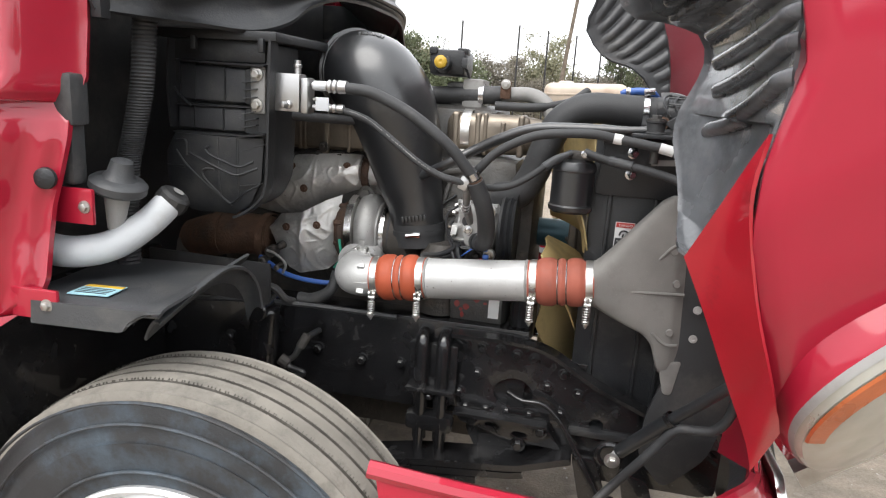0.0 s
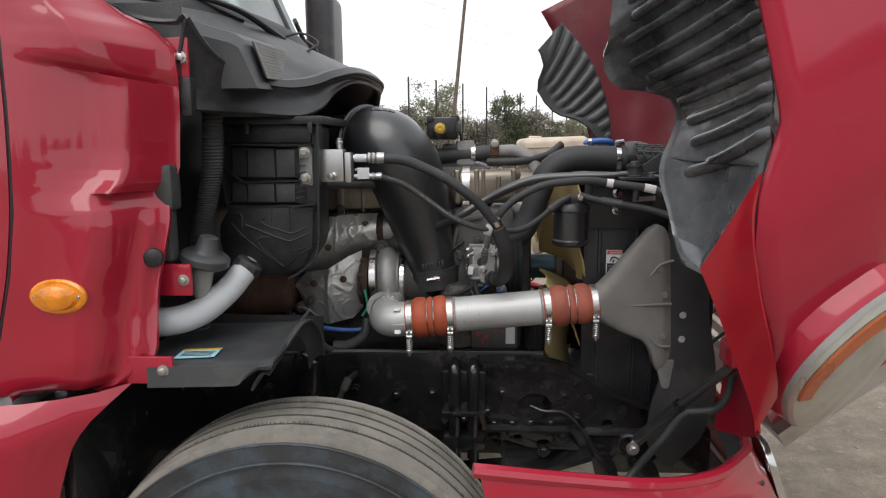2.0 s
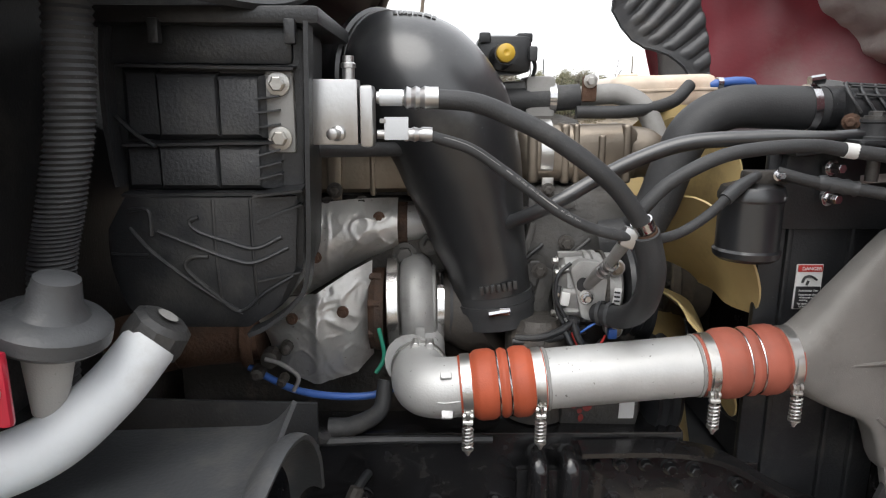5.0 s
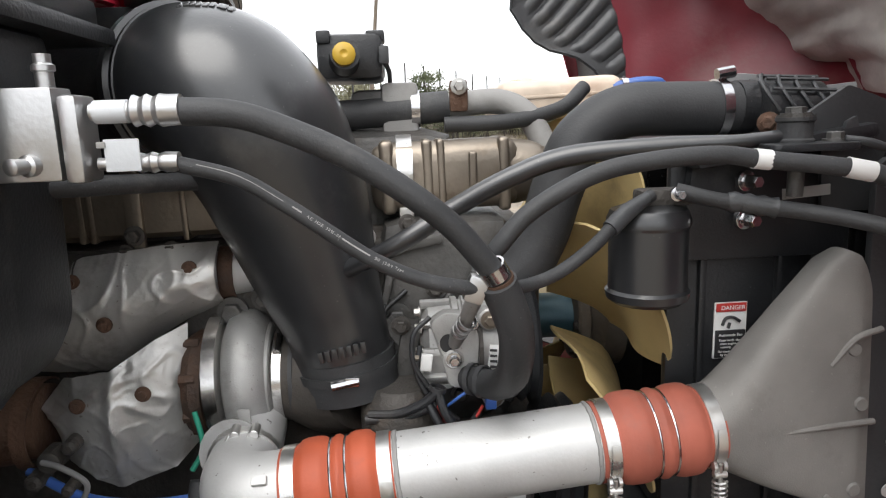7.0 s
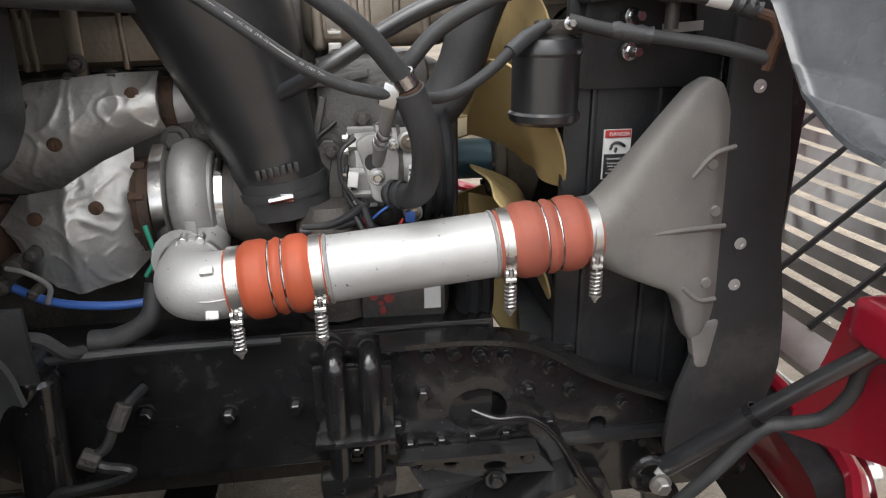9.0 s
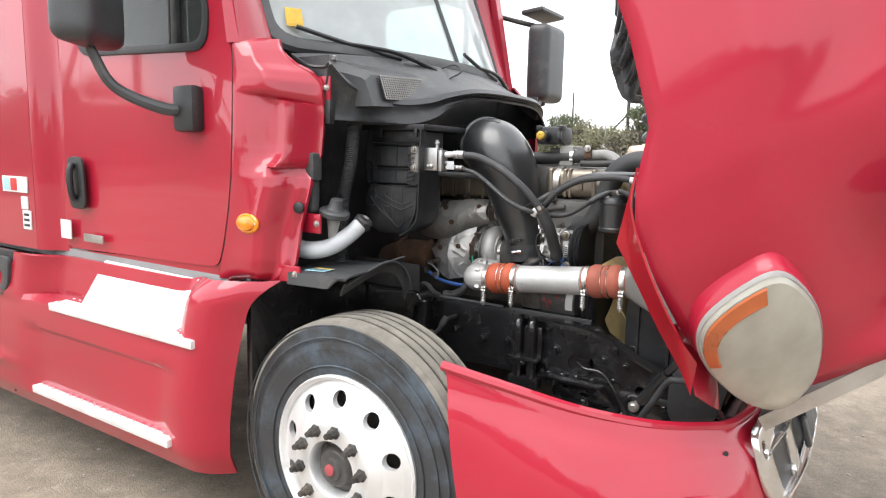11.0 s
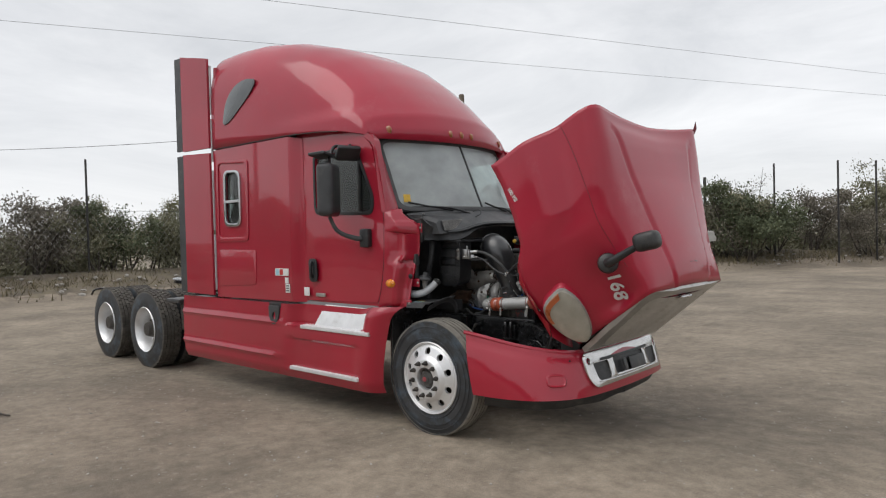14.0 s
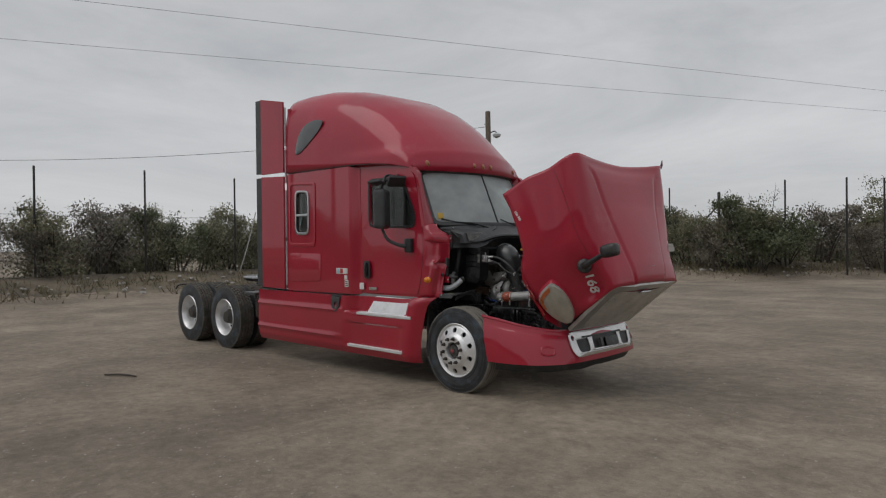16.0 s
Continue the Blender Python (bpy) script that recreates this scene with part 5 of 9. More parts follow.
            if v > 0.7:
                k2 = (v - 0.7) / 0.3
                r, y = 0.648 + 0.02 * k2, 0.525 + 0.50 * k2
            # ridges across the wall, with blunt lower ends
            q = (th + 9.0 * (0.62 - r) / 0.2 - 47.0) / 5.1
            w = abs(q - round(q)) * 2
            ridge = max(0.0, 1 - (w / 0.62) ** 2) ** 0.6 * min(1.0, max(0.0, (r - r0 - 0.035) / 0.03)) * min(1.0, max(0.0, (0.66 - r) / 0.012))
            lip = max(0.0, 1 - (r - r0) / 0.010)
            y -= 0.010 * ridge + 0.006 * lip
            a = radians(th)
            return Vector((r * math.cos(a), y, 0.47 + r * math.sin(a)))
        hood_part("splash_liner", grid(liner, 300, 60, 0.006) if s < 0 else grid(far_liner, 170, 44, 0.006), M_LINER if s < 0 else M_DUSTY, hd, "ribbed black splash liner", 50)
        # lip below the side panel ahead of the wheel
        A = cat([(0.40, 1.035, 0.955), (0.476, 1.037, 0.892), (0.62, 1.0, 0.842), (0.788, 0.945, 0.805), (0.895, 0.865, 0.782)], 6)
        B = cat([HOOD.inverted() @ Vector(c) for c in ((0.861, 0.938, 1.291), (0.915, 0.915, 1.185), (0.972, 0.885, 1.063), (1.030, 0.842, 0.943), (1.050, 0.815, 0.875))], 6)

        def lip(u, v):
            k = u * (len(A) - 1)
            i = min(int(k), len(A) - 2)
            p = A[i].lerp(A[i + 1], k - i).lerp(B[i].lerp(B[i + 1], k - i), v)
            return Vector((p.x, s * p.y, p.z))
        hood_part("arch_lip", grid(lip, 20, 6, 0.006), M_REDSCUFF, hd, "scratched red lip of the wheel arch")
        # inner corner of the nose
        rows = [cat(r, 5) for r in ([(1.062, 0.53, 0.752), (1.095, 0.64, 0.782), (1.088, 0.73, 0.822), (1.060, 0.812, 0.872)], [(1.06, 0.56, 0.84), (1.085, 0.65, 0.86), (1.075, 0.74, 0.90), (1.043, 0.822, 0.945)],
                                       [(1.05, 0.60, 0.93), (1.065, 0.66, 0.955), (1.05, 0.75, 0.98), (1.012, 0.855, 1.01)], [(1.035, 0.64, 1.03), (1.03, 0.68, 1.05), (1.02, 0.76, 1.06), (0.975, 0.875, 1.07)])]

        def corner(u, v):
            col = cat([r[round(u * 15)] for r in rows], 4)
            p = col[round(v * 12)]
            return Vector((p.x, s * p.y, p.z))
        part("nose_inner", grid(corner, 15, 12, 0.006), M_RED, hd, "red inner corner of the hood nose")
        kn = bmesh.new()
        merge(kn, block(0, 0, 0, 1.9, 1.9, 1.9, 0.5, None, None, 4))
        bmesh.ops.scale(kn, vec=(0.030, 0.046, 0.034), verts=kn.verts)
        bmesh.ops.translate(kn, vec=(1.035, s * 0.715, 1.035), verts=kn.verts)
        part("nose_knob", kn, M_RED, hd)

    # inner skin of the hood
    def skin(u, v):
        x = -0.02 + 0.86 * u
        y = -0.78 + 1.56 * v
        z = table(ZT, x) - 0.055 - 0.05 * abs(y) ** 3
        z -= 0.03 * math.exp(-((abs(y) - 0.42) / 0.05) ** 2) + 0.03 * math.exp(-((u - 0.25) / 0.05) ** 2)
        return Vector((x, y * (1 - 0.25 * u * u), z))
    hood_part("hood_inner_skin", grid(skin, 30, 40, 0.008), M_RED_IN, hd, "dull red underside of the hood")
    DROOP = [(0.05, 1.53), (0.16, 1.505), (0.30, 1.490), (0.36, 1.540), (0.42, 1.550), (0.55, 1.600), (0.69, 1.670), (0.80, 1.640)]

    def pad(u, v):
        x = 0.05 + 0.73 * u
        y = -0.74 + 1.57 * v
        top = table(ZT, x) - 0.10
        k = max(0.0, (v - 0.72) / 0.28)
        torn = 0.022 * noise.noise(Vector((14 * u, 3, 0))) * k
        z = top + (table(DROOP, x) + torn - top) * k ** 1.4
        z -= 0.016 * math.sin(9 * u + 7 * v) + 0.020 * noise.noise(Vector((7 * u, 7 * v, 1))) + 0.008 * noise.noise(Vector((21 * u, 17 * v, 4)))
        return Vector((x + 0.025 * noise.noise(Vector((0.5, 6 * v, 9))), y * (1 - 0.10 * u * u), z))
    hood_part("sound_pad", grid(pad, 60, 70, 0.010), M_PAD, hd, "sagging torn grey heat-reflective pad")


M_PAD = pbr("grey_foil_pad", (0.36, 0.345, 0.32), 0.6, metal=0.2, var=0.25, scale=7, bump=0.3, bscale=60)
M_AMBERDULL = pbr("dull_orange_lens", (0.40, 0.10, 0.03), 0.3, coat=0.3, var=0.15, scale=14, bump=0.1, bscale=60)
M_LINER = pbr("black_liner_plastic", (0.026, 0.028, 0.032), 0.26, var=0.25, scale=6, bump=0.02, bscale=180, coat=0.45, dirt=(0.150, 0.158, 0.170), dirt_amt=0.74, dirt_scale=2, specks=(0.20, 0.2, 0.2), speck_scale=220, speck_amt=0.5, speck_cut=0.72)
hood_details()


# ---- wheels ----
# darker than the tread: dusty rubber plus groove shade put into the colour
M_GROOVESHADE = pbr("dusty_rubber_with_groove_shade", (0.070, 0.064, 0.055), 0.85, var=0.4, scale=20, bump=0.2, bscale=150, dirt=(0.17, 0.155, 0.13), dirt_amt=0.3, dirt_scale=30)

def tyre_mesh(y0, y1, R, rim, grooves, blocks=0):
    """A tyre turned about the y axis: ribs with grooves across the tread."""
    w = y1 - y0
    prof = [(0.035 * w, rim), (0.0, rim + 0.03), (-0.02 * w, rim + 0.10), (0.0, R - 0.10), (0.03 * w, R - 0.045), (0.05 * w, R - 0.022), (0.085 * w, R - 0.006)]
    tread = []
    n = grooves
    step = 0.82 / (n + 1)
    for i in range(n + 1):
        a, b = 0.09 + step * i, 0.09 + step * (i + 1)
        crown = lambda t: R - 0.012 * (2 * t - 1) ** 2
        tread += [(a * w + 0.0042, crown(a)), (b * w - 0.0042, crown(b))]
        if i < n:
            tread += [(b * w - 0.0028, crown(b) - 0.011), (b * w + 0.0028, crown(b) - 0.011)]
    back = [(w - a, r) for a, r in reversed(prof)]
    return prof + tread + back


def wheel_front(y_out, s, x0=0.004):
    """s: -1 on the right side."""
    R, rim, w, zc = 0.490, 0.293, 0.245, 0.474
    yo = y_out
    prof = tyre_mesh(0, w, R, rim, 4)
    n = 96
    bm = lathe([(a, r) for a, r in prof], (x0, yo, zc), (0, -s, 0), n, None, False)
    ty = part("tyre", bm, M_TYRE, truck, "front tyre with a dusty ribbed tread", 28)
    ty.data.materials.append(M_TREAD)
    ty.data.materials.append(M_GROOVESHADE)
    for p in ty.data.polygons:
        c = p.center
        r = math.hypot(c.x - x0, c.z - zc)
        across = abs(c.y - yo) / w
        groove = min(abs(across - (0.09 + 0.164 * k)) for k in range(1, 5)) * w
        if r > R - 0.030 and groove > 0.0036:
            p.material_index = 1
        elif r > R - 0.030:
            p.material_index = 2
    # dark slivers for the shade of fine rib-edge cuts; pebbles caught in the grooves
    cuts, peb = bmesh.new(), bmesh.new()
    rp = random.Random(4)
    w2 = w * 0.82 / 5
    for j in range(1, 5):
        yy = yo - s * (0.09 * w + w2 * j)
        for i in range(340):
            a = 2 * math.pi * (i + 0.5 * (j % 2) + rp.uniform(-0.3, 0.3)) / 340
            if s < 0:
                block(x0 + (R - 0.0035) * math.cos(a), yy - s * (0.0052 + rp.uniform(0, 0.0008)), zc + (R - 0.0035) * math.sin(a), 0.0072, 0.0036, 0.0009, 0.0, (0, -math.degrees(a), 0), cuts)
    if s < 0:
        for i in range(46):
            a, j = rp.uniform(0, 6.283), rp.randint(1, 4)
            yy = yo - s * (0.09 * w + w2 * j)
            bmesh.ops.create_icosphere(peb, subdivisions=1, radius=rp.uniform(0.003, 0.0055), matrix=Matrix.Translation((x0 + (R - 0.009) * math.cos(a), yy, zc + (R - 0.009) * math.sin(a))))
        tagged(part("siping_shade", cuts, M_GROOVESHADE, ty), "dark slivers drawn as shaded cuts along the tread ribs", "", "", "stuff")
        tagged(part("trapped_pebbles", peb, M_STONEPALE, ty), "pebbles caught in the tread", "", "", "stuff")
    # raised sidewall rings
    for rr in (0.335, 0.43, 0.472):
        t = bmesh.new()
        tube([(x0 + rr * math.cos(a), yo + s * 0.001 + s * 0.003, zc + rr * math.sin(a)) for a in [2 * math.pi * i / 72 for i in range(73)]], 0.0035, 6, 1, False, 1.0, t)
        part("sidewall_ring", t, M_TYRE, ty)
    # aluminium disc wheel: a crowned disc with ten hand holes and an open hub
    CROWN = [(0.095, 0.062), (0.150, 0.064), (0.163, 0.061), (0.176, 0.050), (0.197, 0.032), (0.263, 0.004), (0.274, -0.004), (0.282, -0.010)]

    def dish(r):
        return yo + s * table(CROWN, r)
    bm = lathe([(d, r) for r, d in ((0.290, 0.040), (0.303, 0.010), (0.304, -0.004), (0.298, -0.010), (0.290, -0.006), (0.284, 0.006), (0.280, 0.010))], (x0, yo, zc), (0, -s, 0), 96, None, False)
    part("rim", bm, M_ALUWHEEL, ty, "polished aluminium rim")
    holes = [oval(0.230 * math.cos(2 * math.pi * (i + 0.5) / 10), 0.230 * math.sin(2 * math.pi * (i + 0.5) / 10), 0.0285, 0.0285, 20) for i in range(10)]
    face = plate(oval(0, 0, 0.263, 0.263, 80), [oval(0, 0, 0.197, 0.197, 80)] + holes, lambda u, v: (x0 + u, dish(math.hypot(u, v)), zc + v), (0, -s * 0.022, 0), 0.0)
    merge(face, lathe([(-table(CROWN, r), r) for r in (0.283, 0.274, 0.263)], (x0, yo, zc), (0, -s, 0), 80, None, False),
          lathe([(-table(CROWN, r), r) for r in (0.197, 0.187, 0.176, 0.169, 0.163, 0.156, 0.150, 0.120, 0.098)] + [(-0.056, 0.094), (-0.030, 0.093), (0.0, 0.093)], (x0, yo, zc), (0, -s, 0), 80, None, False))
    part("wheel_disc", face, M_ALUWHEEL, ty, "polished aluminium wheel disc with hand holes")
    part("brake_drum", lathe([(0.0, 0.10), (0.0, 0.262), (0.06, 0.270)], (x0, yo - s * 0.065, zc), (0, -s, 0), 48, None, False), M_IRON, ty)
    for i in range(10):
        a = 2 * math.pi * (i + 0.25) / 10
        x, z = x0 + 0.1365 * math.cos(a), zc + 0.1365 * math.sin(a)
        bm = lathe([(0, 0.022), (0.008, 0.0215), (0.010, 0.0165), (0.028, 0.0155), (0.030, 0.0105), (0.046, 0.0100), (0.047, 0.0)], (x, yo + s * 0.062, z), (0, s, 0), 6)
        part("wheel_nut", bm, M_IRON, ty)
    part("hub", lathe([(-0.01, 0.093), (0.012, 0.090), (0.016, 0.072), (0.040, 0.066), (0.050, 0.058), (0.052, 0.040), (0.062, 0.036), (0.064, 0.022), (0.064, 0.0)], (x0, yo, zc), (0, s, 0), 36), M_GREYPAINT, ty, "greasy hub with a red sight cap")
    for i in range(6):
        a = 2 * math.pi * (i + 0.3) / 6
        part("hub_bolt", lathe([(0, 0.009), (0.007, 0.009), (0.008, 0.0)], (x0 + 0.078 * math.cos(a), yo + s * 0.014, zc + 0.078 * math.sin(a)), (0, s, 0), 6), M_IRON, ty)
    part("sight_cap", lathe([(0, 0.020), (0.008, 0.019), (0.010, 0.013), (0.010, 0.0)], (x0, yo + s * 0.062, zc), (0, s, 0), 24), M_REDCAP, ty, "faded red cap")


M_REDCAP = pbr("faded_red_plastic", (0.36, 0.07, 0.08), 0.5, var=0.15, bump=0.03)


def wheel_rear(x, s):
    R, w = 0.515, 0.275
    for k, yo in enumerate((1.225, 0.89)):
        bm = lathe(tyre_mesh(0, w, R, 0.295, 4), (x, s * yo, 0.508), (0, -s, 0), 72, None, False)
        ty = part("tyre", bm, M_TYRE, truck, "drive tyre with a blocky tread" if k == 0 else "inner drive tyre", 28)
        ty.data.materials.append(M_TREADDARK)
        for p in ty.data.polygons:
            if math.hypot(p.center.x - x, p.center.z - 0.508) > R - 0.03:
                p.material_index = 1
        lug = bmesh.new()
        for i in range(48):
            a = 2 * math.pi * i / 48
            for j in range(5):
                yy = s * (yo - 0.04 - 0.049 * j)
                aa = a + (0.06 if j % 2 else 0)
                block(x + (R - 0.001) * math.cos(aa), yy, 0.508 + (R - 0.001) * math.sin(aa), 0.014, 0.040, 0.046, 0.0, (0, -math.degrees(aa), 0), lug)
        part("tread_pattern", lug, M_TREADDARK, ty)
        if k == 0:
            prof = [(0.0, 0.305), (-0.01, 0.298), (0.02, 0.272), (0.11, 0.262), (0.17, 0.245), (0.175, 0.12), (0.15, 0.115)]
            rm = part("rim", lathe(prof, (x, s * yo, 0.508), (0, -s, 0), 60, None, False), M_ALUWHEEL, ty, "bright deep-dish rim")
            part("hub", lathe([(0, 0.125), (0.05, 0.12), (0.12, 0.10), (0.15, 0.085), (0.155, 0.0)], (x, s * (yo - 0.17), 0.508), (0, s, 0), 24), M_IRON, ty)
            for i in range(10):
                a = 2 * math.pi * i / 10
                part("wheel_nut", lathe([(0, 0.019), (0.04, 0.017)], (x + 0.165 * math.cos(a), s * (yo - 0.172), 0.508 + 0.165 * math.sin(a)), (0, s, 0), 6), M_IRON, ty)


M_TREADDARK = pbr("dusty_drive_tread", (0.085, 0.078, 0.068), 0.85, var=0.3, scale=10, bump=0.25, bscale=110, dirt=(0.16, 0.145, 0.12), dirt_amt=0.3, dirt_scale=10)
for sgn in (-1, 1):
    wheel_front(sgn * 1.062, sgn)
    for wx in (-5.13, -6.44):
        wheel_rear(wx, sgn)


def chassis():
    """Frame rails, cross-members, axles, fifth wheel."""
    for s in (-1, 1):
        rail = block(-3.15, s * 0.375, 0.798, 7.5, 0.012, 0.245, 0.002)
        for z in (0.92, 0.675):
            block(-3.15, s * 0.335, z, 7.5, 0.09, 0.012, 0.003, None, rail)
        r = part("frame_rail", rail, M_FRAME, truck, "black chassis frame rail")
        # front extension plate, dropping toward the bumper
        out = rounded([(0.40, 0.905), (0.58, 0.905), (0.66, 0.885), (0.78, 0.815), (0.97, 0.735), (1.09, 0.66), (1.09, 0.545), (0.80, 0.545), (0.72, 0.63), (0.43, 0.65)], 0.02, 3)
        hl = [oval(0.573, 0.755, 0.052, 0.042, 20), oval(0.795, 0.700, 0.018, 0.018, 14)]
        ex = plate(out, hl, lambda x, z: (x, s * 0.392, z), (0, -s * 0.012, 0), 0.002)
        e = part("frame_extension", ex, M_FRAME, truck, "black forged front frame extension")
        top = cat([(0.405, s * 0.388, 0.907), (0.56, s * 0.388, 0.907), (0.66, s * 0.388, 0.887), (0.78, s * 0.388, 0.818), (0.97, s * 0.388, 0.737), (1.09, s * 0.388, 0.663)], 6)
        fl = grid(lambda u, v: top[round(u * (len(top) - 1))] + Vector((0, s * 0.042 * v, -0.004 * v * v)), len(top) - 1, 3, 0.010)
        part("extension_flange", fl, M_FRAME, e)
        if s < 0:
            for x, z in ((0.44, 0.875), (0.485, 0.873), (0.53, 0.872), (0.475, 0.80), (0.45, 0.70), (0.505, 0.702), (0.56, 0.705), (0.62, 0.705), (0.43, 0.74), (0.66, 0.79), (0.99, 0.66), (0.93, 0.60), (0.62, 0.86), (0.70, 0.83), (0.74, 0.78), (0.84, 0.745), (0.88, 0.66), (0.575, 0.865), (0.70, 0.72)):
                bolt("frame_bolt", (x, -0.392, z), (0, -1, 0), 0.010, 0.016, e, M_FRAME)
            for x, z in ((0.02, 0.80), (0.15, 0.785), (0.26, 0.79), (-0.25, 0.80), (-0.6, 0.8)):
                bolt("frame_bolt", (x, -0.381, z), (0, -1, 0), 0.011, 0.018, r, M_FRAME)
            # lower shelf of the extension
            sh = plate(rounded([(0.43, 0.695), (0.665, 0.690), (0.715, 0.625), (0.56, 0.632), (0.46, 0.665)], 0.012), [oval(0.60, 0.652, 0.020, 0.007, 14), oval(0.52, 0.668, 0.012, 0.006, 14)], lambda x, z: (x, -0.415, z), (0, 0.02, 0), 0.003)
            part("spring_bracket", sh, M_FRAME, e)
            part("bracket_flange", grid(lambda u, v: Vector((0.425 + 0.245 * u, -0.415 - 0.035 * v, 0.697 - 0.004 * u)), 4, 2, 0.008), M_FRAME, e)
            for x, z in ((0.475, 0.678), (0.655, 0.672), (0.60, 0.625)):
                bolt("frame_bolt", (x, -0.417, z), (0, -1, 0), 0.013, 0.016, e, M_FRAME)
            part("spring_hanger", plate(rounded([(0.44, 0.64), (0.70, 0.625), (0.64, 0.56), (0.50, 0.53)], 0.03), [], lambda x, z: (x, -0.37, z), (0, 0.05, 0), 0.006), M_FRAME, e)
            part("tow_pin_bracket", plate(rounded([(0.74, 0.62), (0.80, 0.62), (0.87, 0.44), (0.79, 0.42)], 0.015), [], lambda x, z: (x, -0.425, z), (0, 0.02, 0), 0.003), M_FRAME, e)
            part("tow_pin_bracket", plate(rounded([(0.86, 0.62), (0.93, 0.60), (0.99, 0.44), (0.90, 0.42)], 0.015), [oval(0.92, 0.50, 0.014, 0.014, 12)], lambda x, z: (x, -0.455, z), (0, 0.02, 0), 0.003), M_FRAME, e)
            part("inner_plate", block(0.62, -0.352, 0.75, 0.30, 0.01, 0.20, 0.004), M_FRAME, e)
            # spring shackle: two round links with cross plates
            for x in (0.330, 0.386):
                lk = tube([(x, -0.415, 0.60), (x, -0.428, 0.72), (x, -0.432, 0.86), (x, -0.418, 0.892), (x, -0.392, 0.890), (x, -0.385, 0.85)], 0.019, 20)
                part("shackle_link", lk, M_FRAME, e, "glossy black spring shackle link")
            part("shackle_plate", block(0.358, -0.43, 0.752, 0.130, 0.05, 0.012, 0.003), M_FRAME, e)
            part("shackle_plate", block(0.358, -0.41, 0.81, 0.13, 0.02, 0.13, 0.006), M_FRAME, e)
            part("shackle_base", block(0.358, -0.42, 0.655, 0.13, 0.05, 0.05, 0.016), M_FRAME, e)
            bolt("shackle_bolt", (0.358, -0.44, 0.735), (0, -1, 0), 0.008, 0.014, e, M_FRAME)
            for x in (0.330, 0.388):
                part("spring_u_bolt", tube([(x, -0.43, 0.66), (x + 0.002, -0.43, 0.58), (x + 0.003, -0.43, 0.50)], [0.016, 0.013, 0.010], 18), M_FRAME, e)
            for k, (x0, x1) in enumerate(((-0.95, 0.735), (-0.80, 0.62), (-0.62, 0.50))):
                lz = lambda x: table([(-0.95, 0.535), (-0.60, 0.480), (-0.25, 0.468), (0.05, 0.505), (0.33, 0.562), (0.60, 0.590), (0.735, 0.636)], x) - 0.021 * k
                part("spring_leaf", grid(lambda u, v: Vector((x0 + (x1 - x0) * u, -0.470 + 0.10 * v, lz(x0 + (x1 - x0) * u))), 40, 2, 0.017), M_FRAME, r, "", 60)
            part("brake_hose", tube([(0.03, -0.40, 0.86), (0.008, -0.45, 0.847), (-0.013, -0.47, 0.804), (-0.035, -0.475, 0.79), (-0.02, -0.48, 0.775), (0.02, -0.485, 0.766), (-0.02, -0.485, 0.748), (-0.11, -0.48, 0.733), (-0.2, -0.46, 0.71)], 0.0085, 8), M_BLACK, r, "black brake hose with fittings")
            part("hose_fitting", cyl((0.016, -0.45, 0.862), (0.0, -0.465, 0.828), 0.013, 10, 0.002), M_IRON, r)
            part("hose_fitting", cyl((-0.05, -0.478, 0.795), (-0.025, -0.478, 0.782), 0.016, 10, 0.002), M_IRON, r)
            part("air_line", tube([(-0.14, -0.44, 0.955), (-0.10, -0.46, 0.985), (-0.07, -0.465, 0.985), (-0.05, -0.45, 0.955), (-0.04, -0.42, 0.94)], 0.010, 8), M_RUBBER, r)
            part("air_line", tube([(-0.35, -0.45, 0.92), (-0.15, -0.44, 0.935), (0.05, -0.42, 0.935), (0.25, -0.41, 0.93)], 0.007, 6), M_RUBBER, r)
            # shock absorber behind the wheel
            part("shock_absorber", cyl((-0.125, -0.455, 0.60), (-0.100, -0.455, 0.925), 0.035, 20, 0.006), M_FRAME, r)
            part("shock_eye", cyl((-0.11, -0.50, 0.925), (-0.11, -0.40, 0.925), 0.028, 16, 0.004), M_FRAME, r)
            # cable along the extension
            part("wiring_loom", tube([(0.56, -0.40, 0.76), (0.60, -0.42, 0.752), (0.66, -0.42, 0.748), (0.71, -0.425, 0.70), (0.75, -0.43, 0.63), (0.80, -0.45, 0.56), (0.83, -0.46, 0.50)], 0.0065, 12), M_FRAME, r)
            part("wiring_loom", tube([(0.66, -0.415, 0.752), (0.72, -0.425, 0.69), (0.765, -0.435, 0.62), (0.815, -0.46, 0.55), (0.85, -0.49, 0.56)], 0.005, 10), M_FRAME, r)
    part("transmission", block(-1.0, 0, 0.80, 1.15, 0.56, 0.50, 0.06), M_IRON, truck, "grimy gearbox housing under the cab")
    part("oil_pan", block(0.05, 0, 0.62, 0.95, 0.44, 0.24, 0.05), M_IRON, truck)
    part("front_axle", block(0.004, 0, 0.42, 0.12, 1.6, 0.12, 0.03), M_FRAME, truck)
    for x in (-5.13, -6.44):
        part("drive_axle", cyl((x, -0.9, 0.508), (x, 0.9, 0.508), 0.08, 16), M_FRAME, truck)
    part("cross_member", block(1.05, 0, 0.62, 0.12, 0.8, 0.14, 0.02), M_FRAME, truck)
    part("cross_member", block(-1.0, 0, 0.78, 0.15, 0.76, 0.22, 0.02), M_FRAME, truck)
    fw = lathe([(0, 0.47), (0.05, 0.48), (0.06, 0.46), (0.06, 0.0)], (-5.75, 0, 1.06), (0.06, 0, 1), 28)
    part("fifth_wheel", fw, M_FRAME, truck, "greasy black fifth-wheel plate")
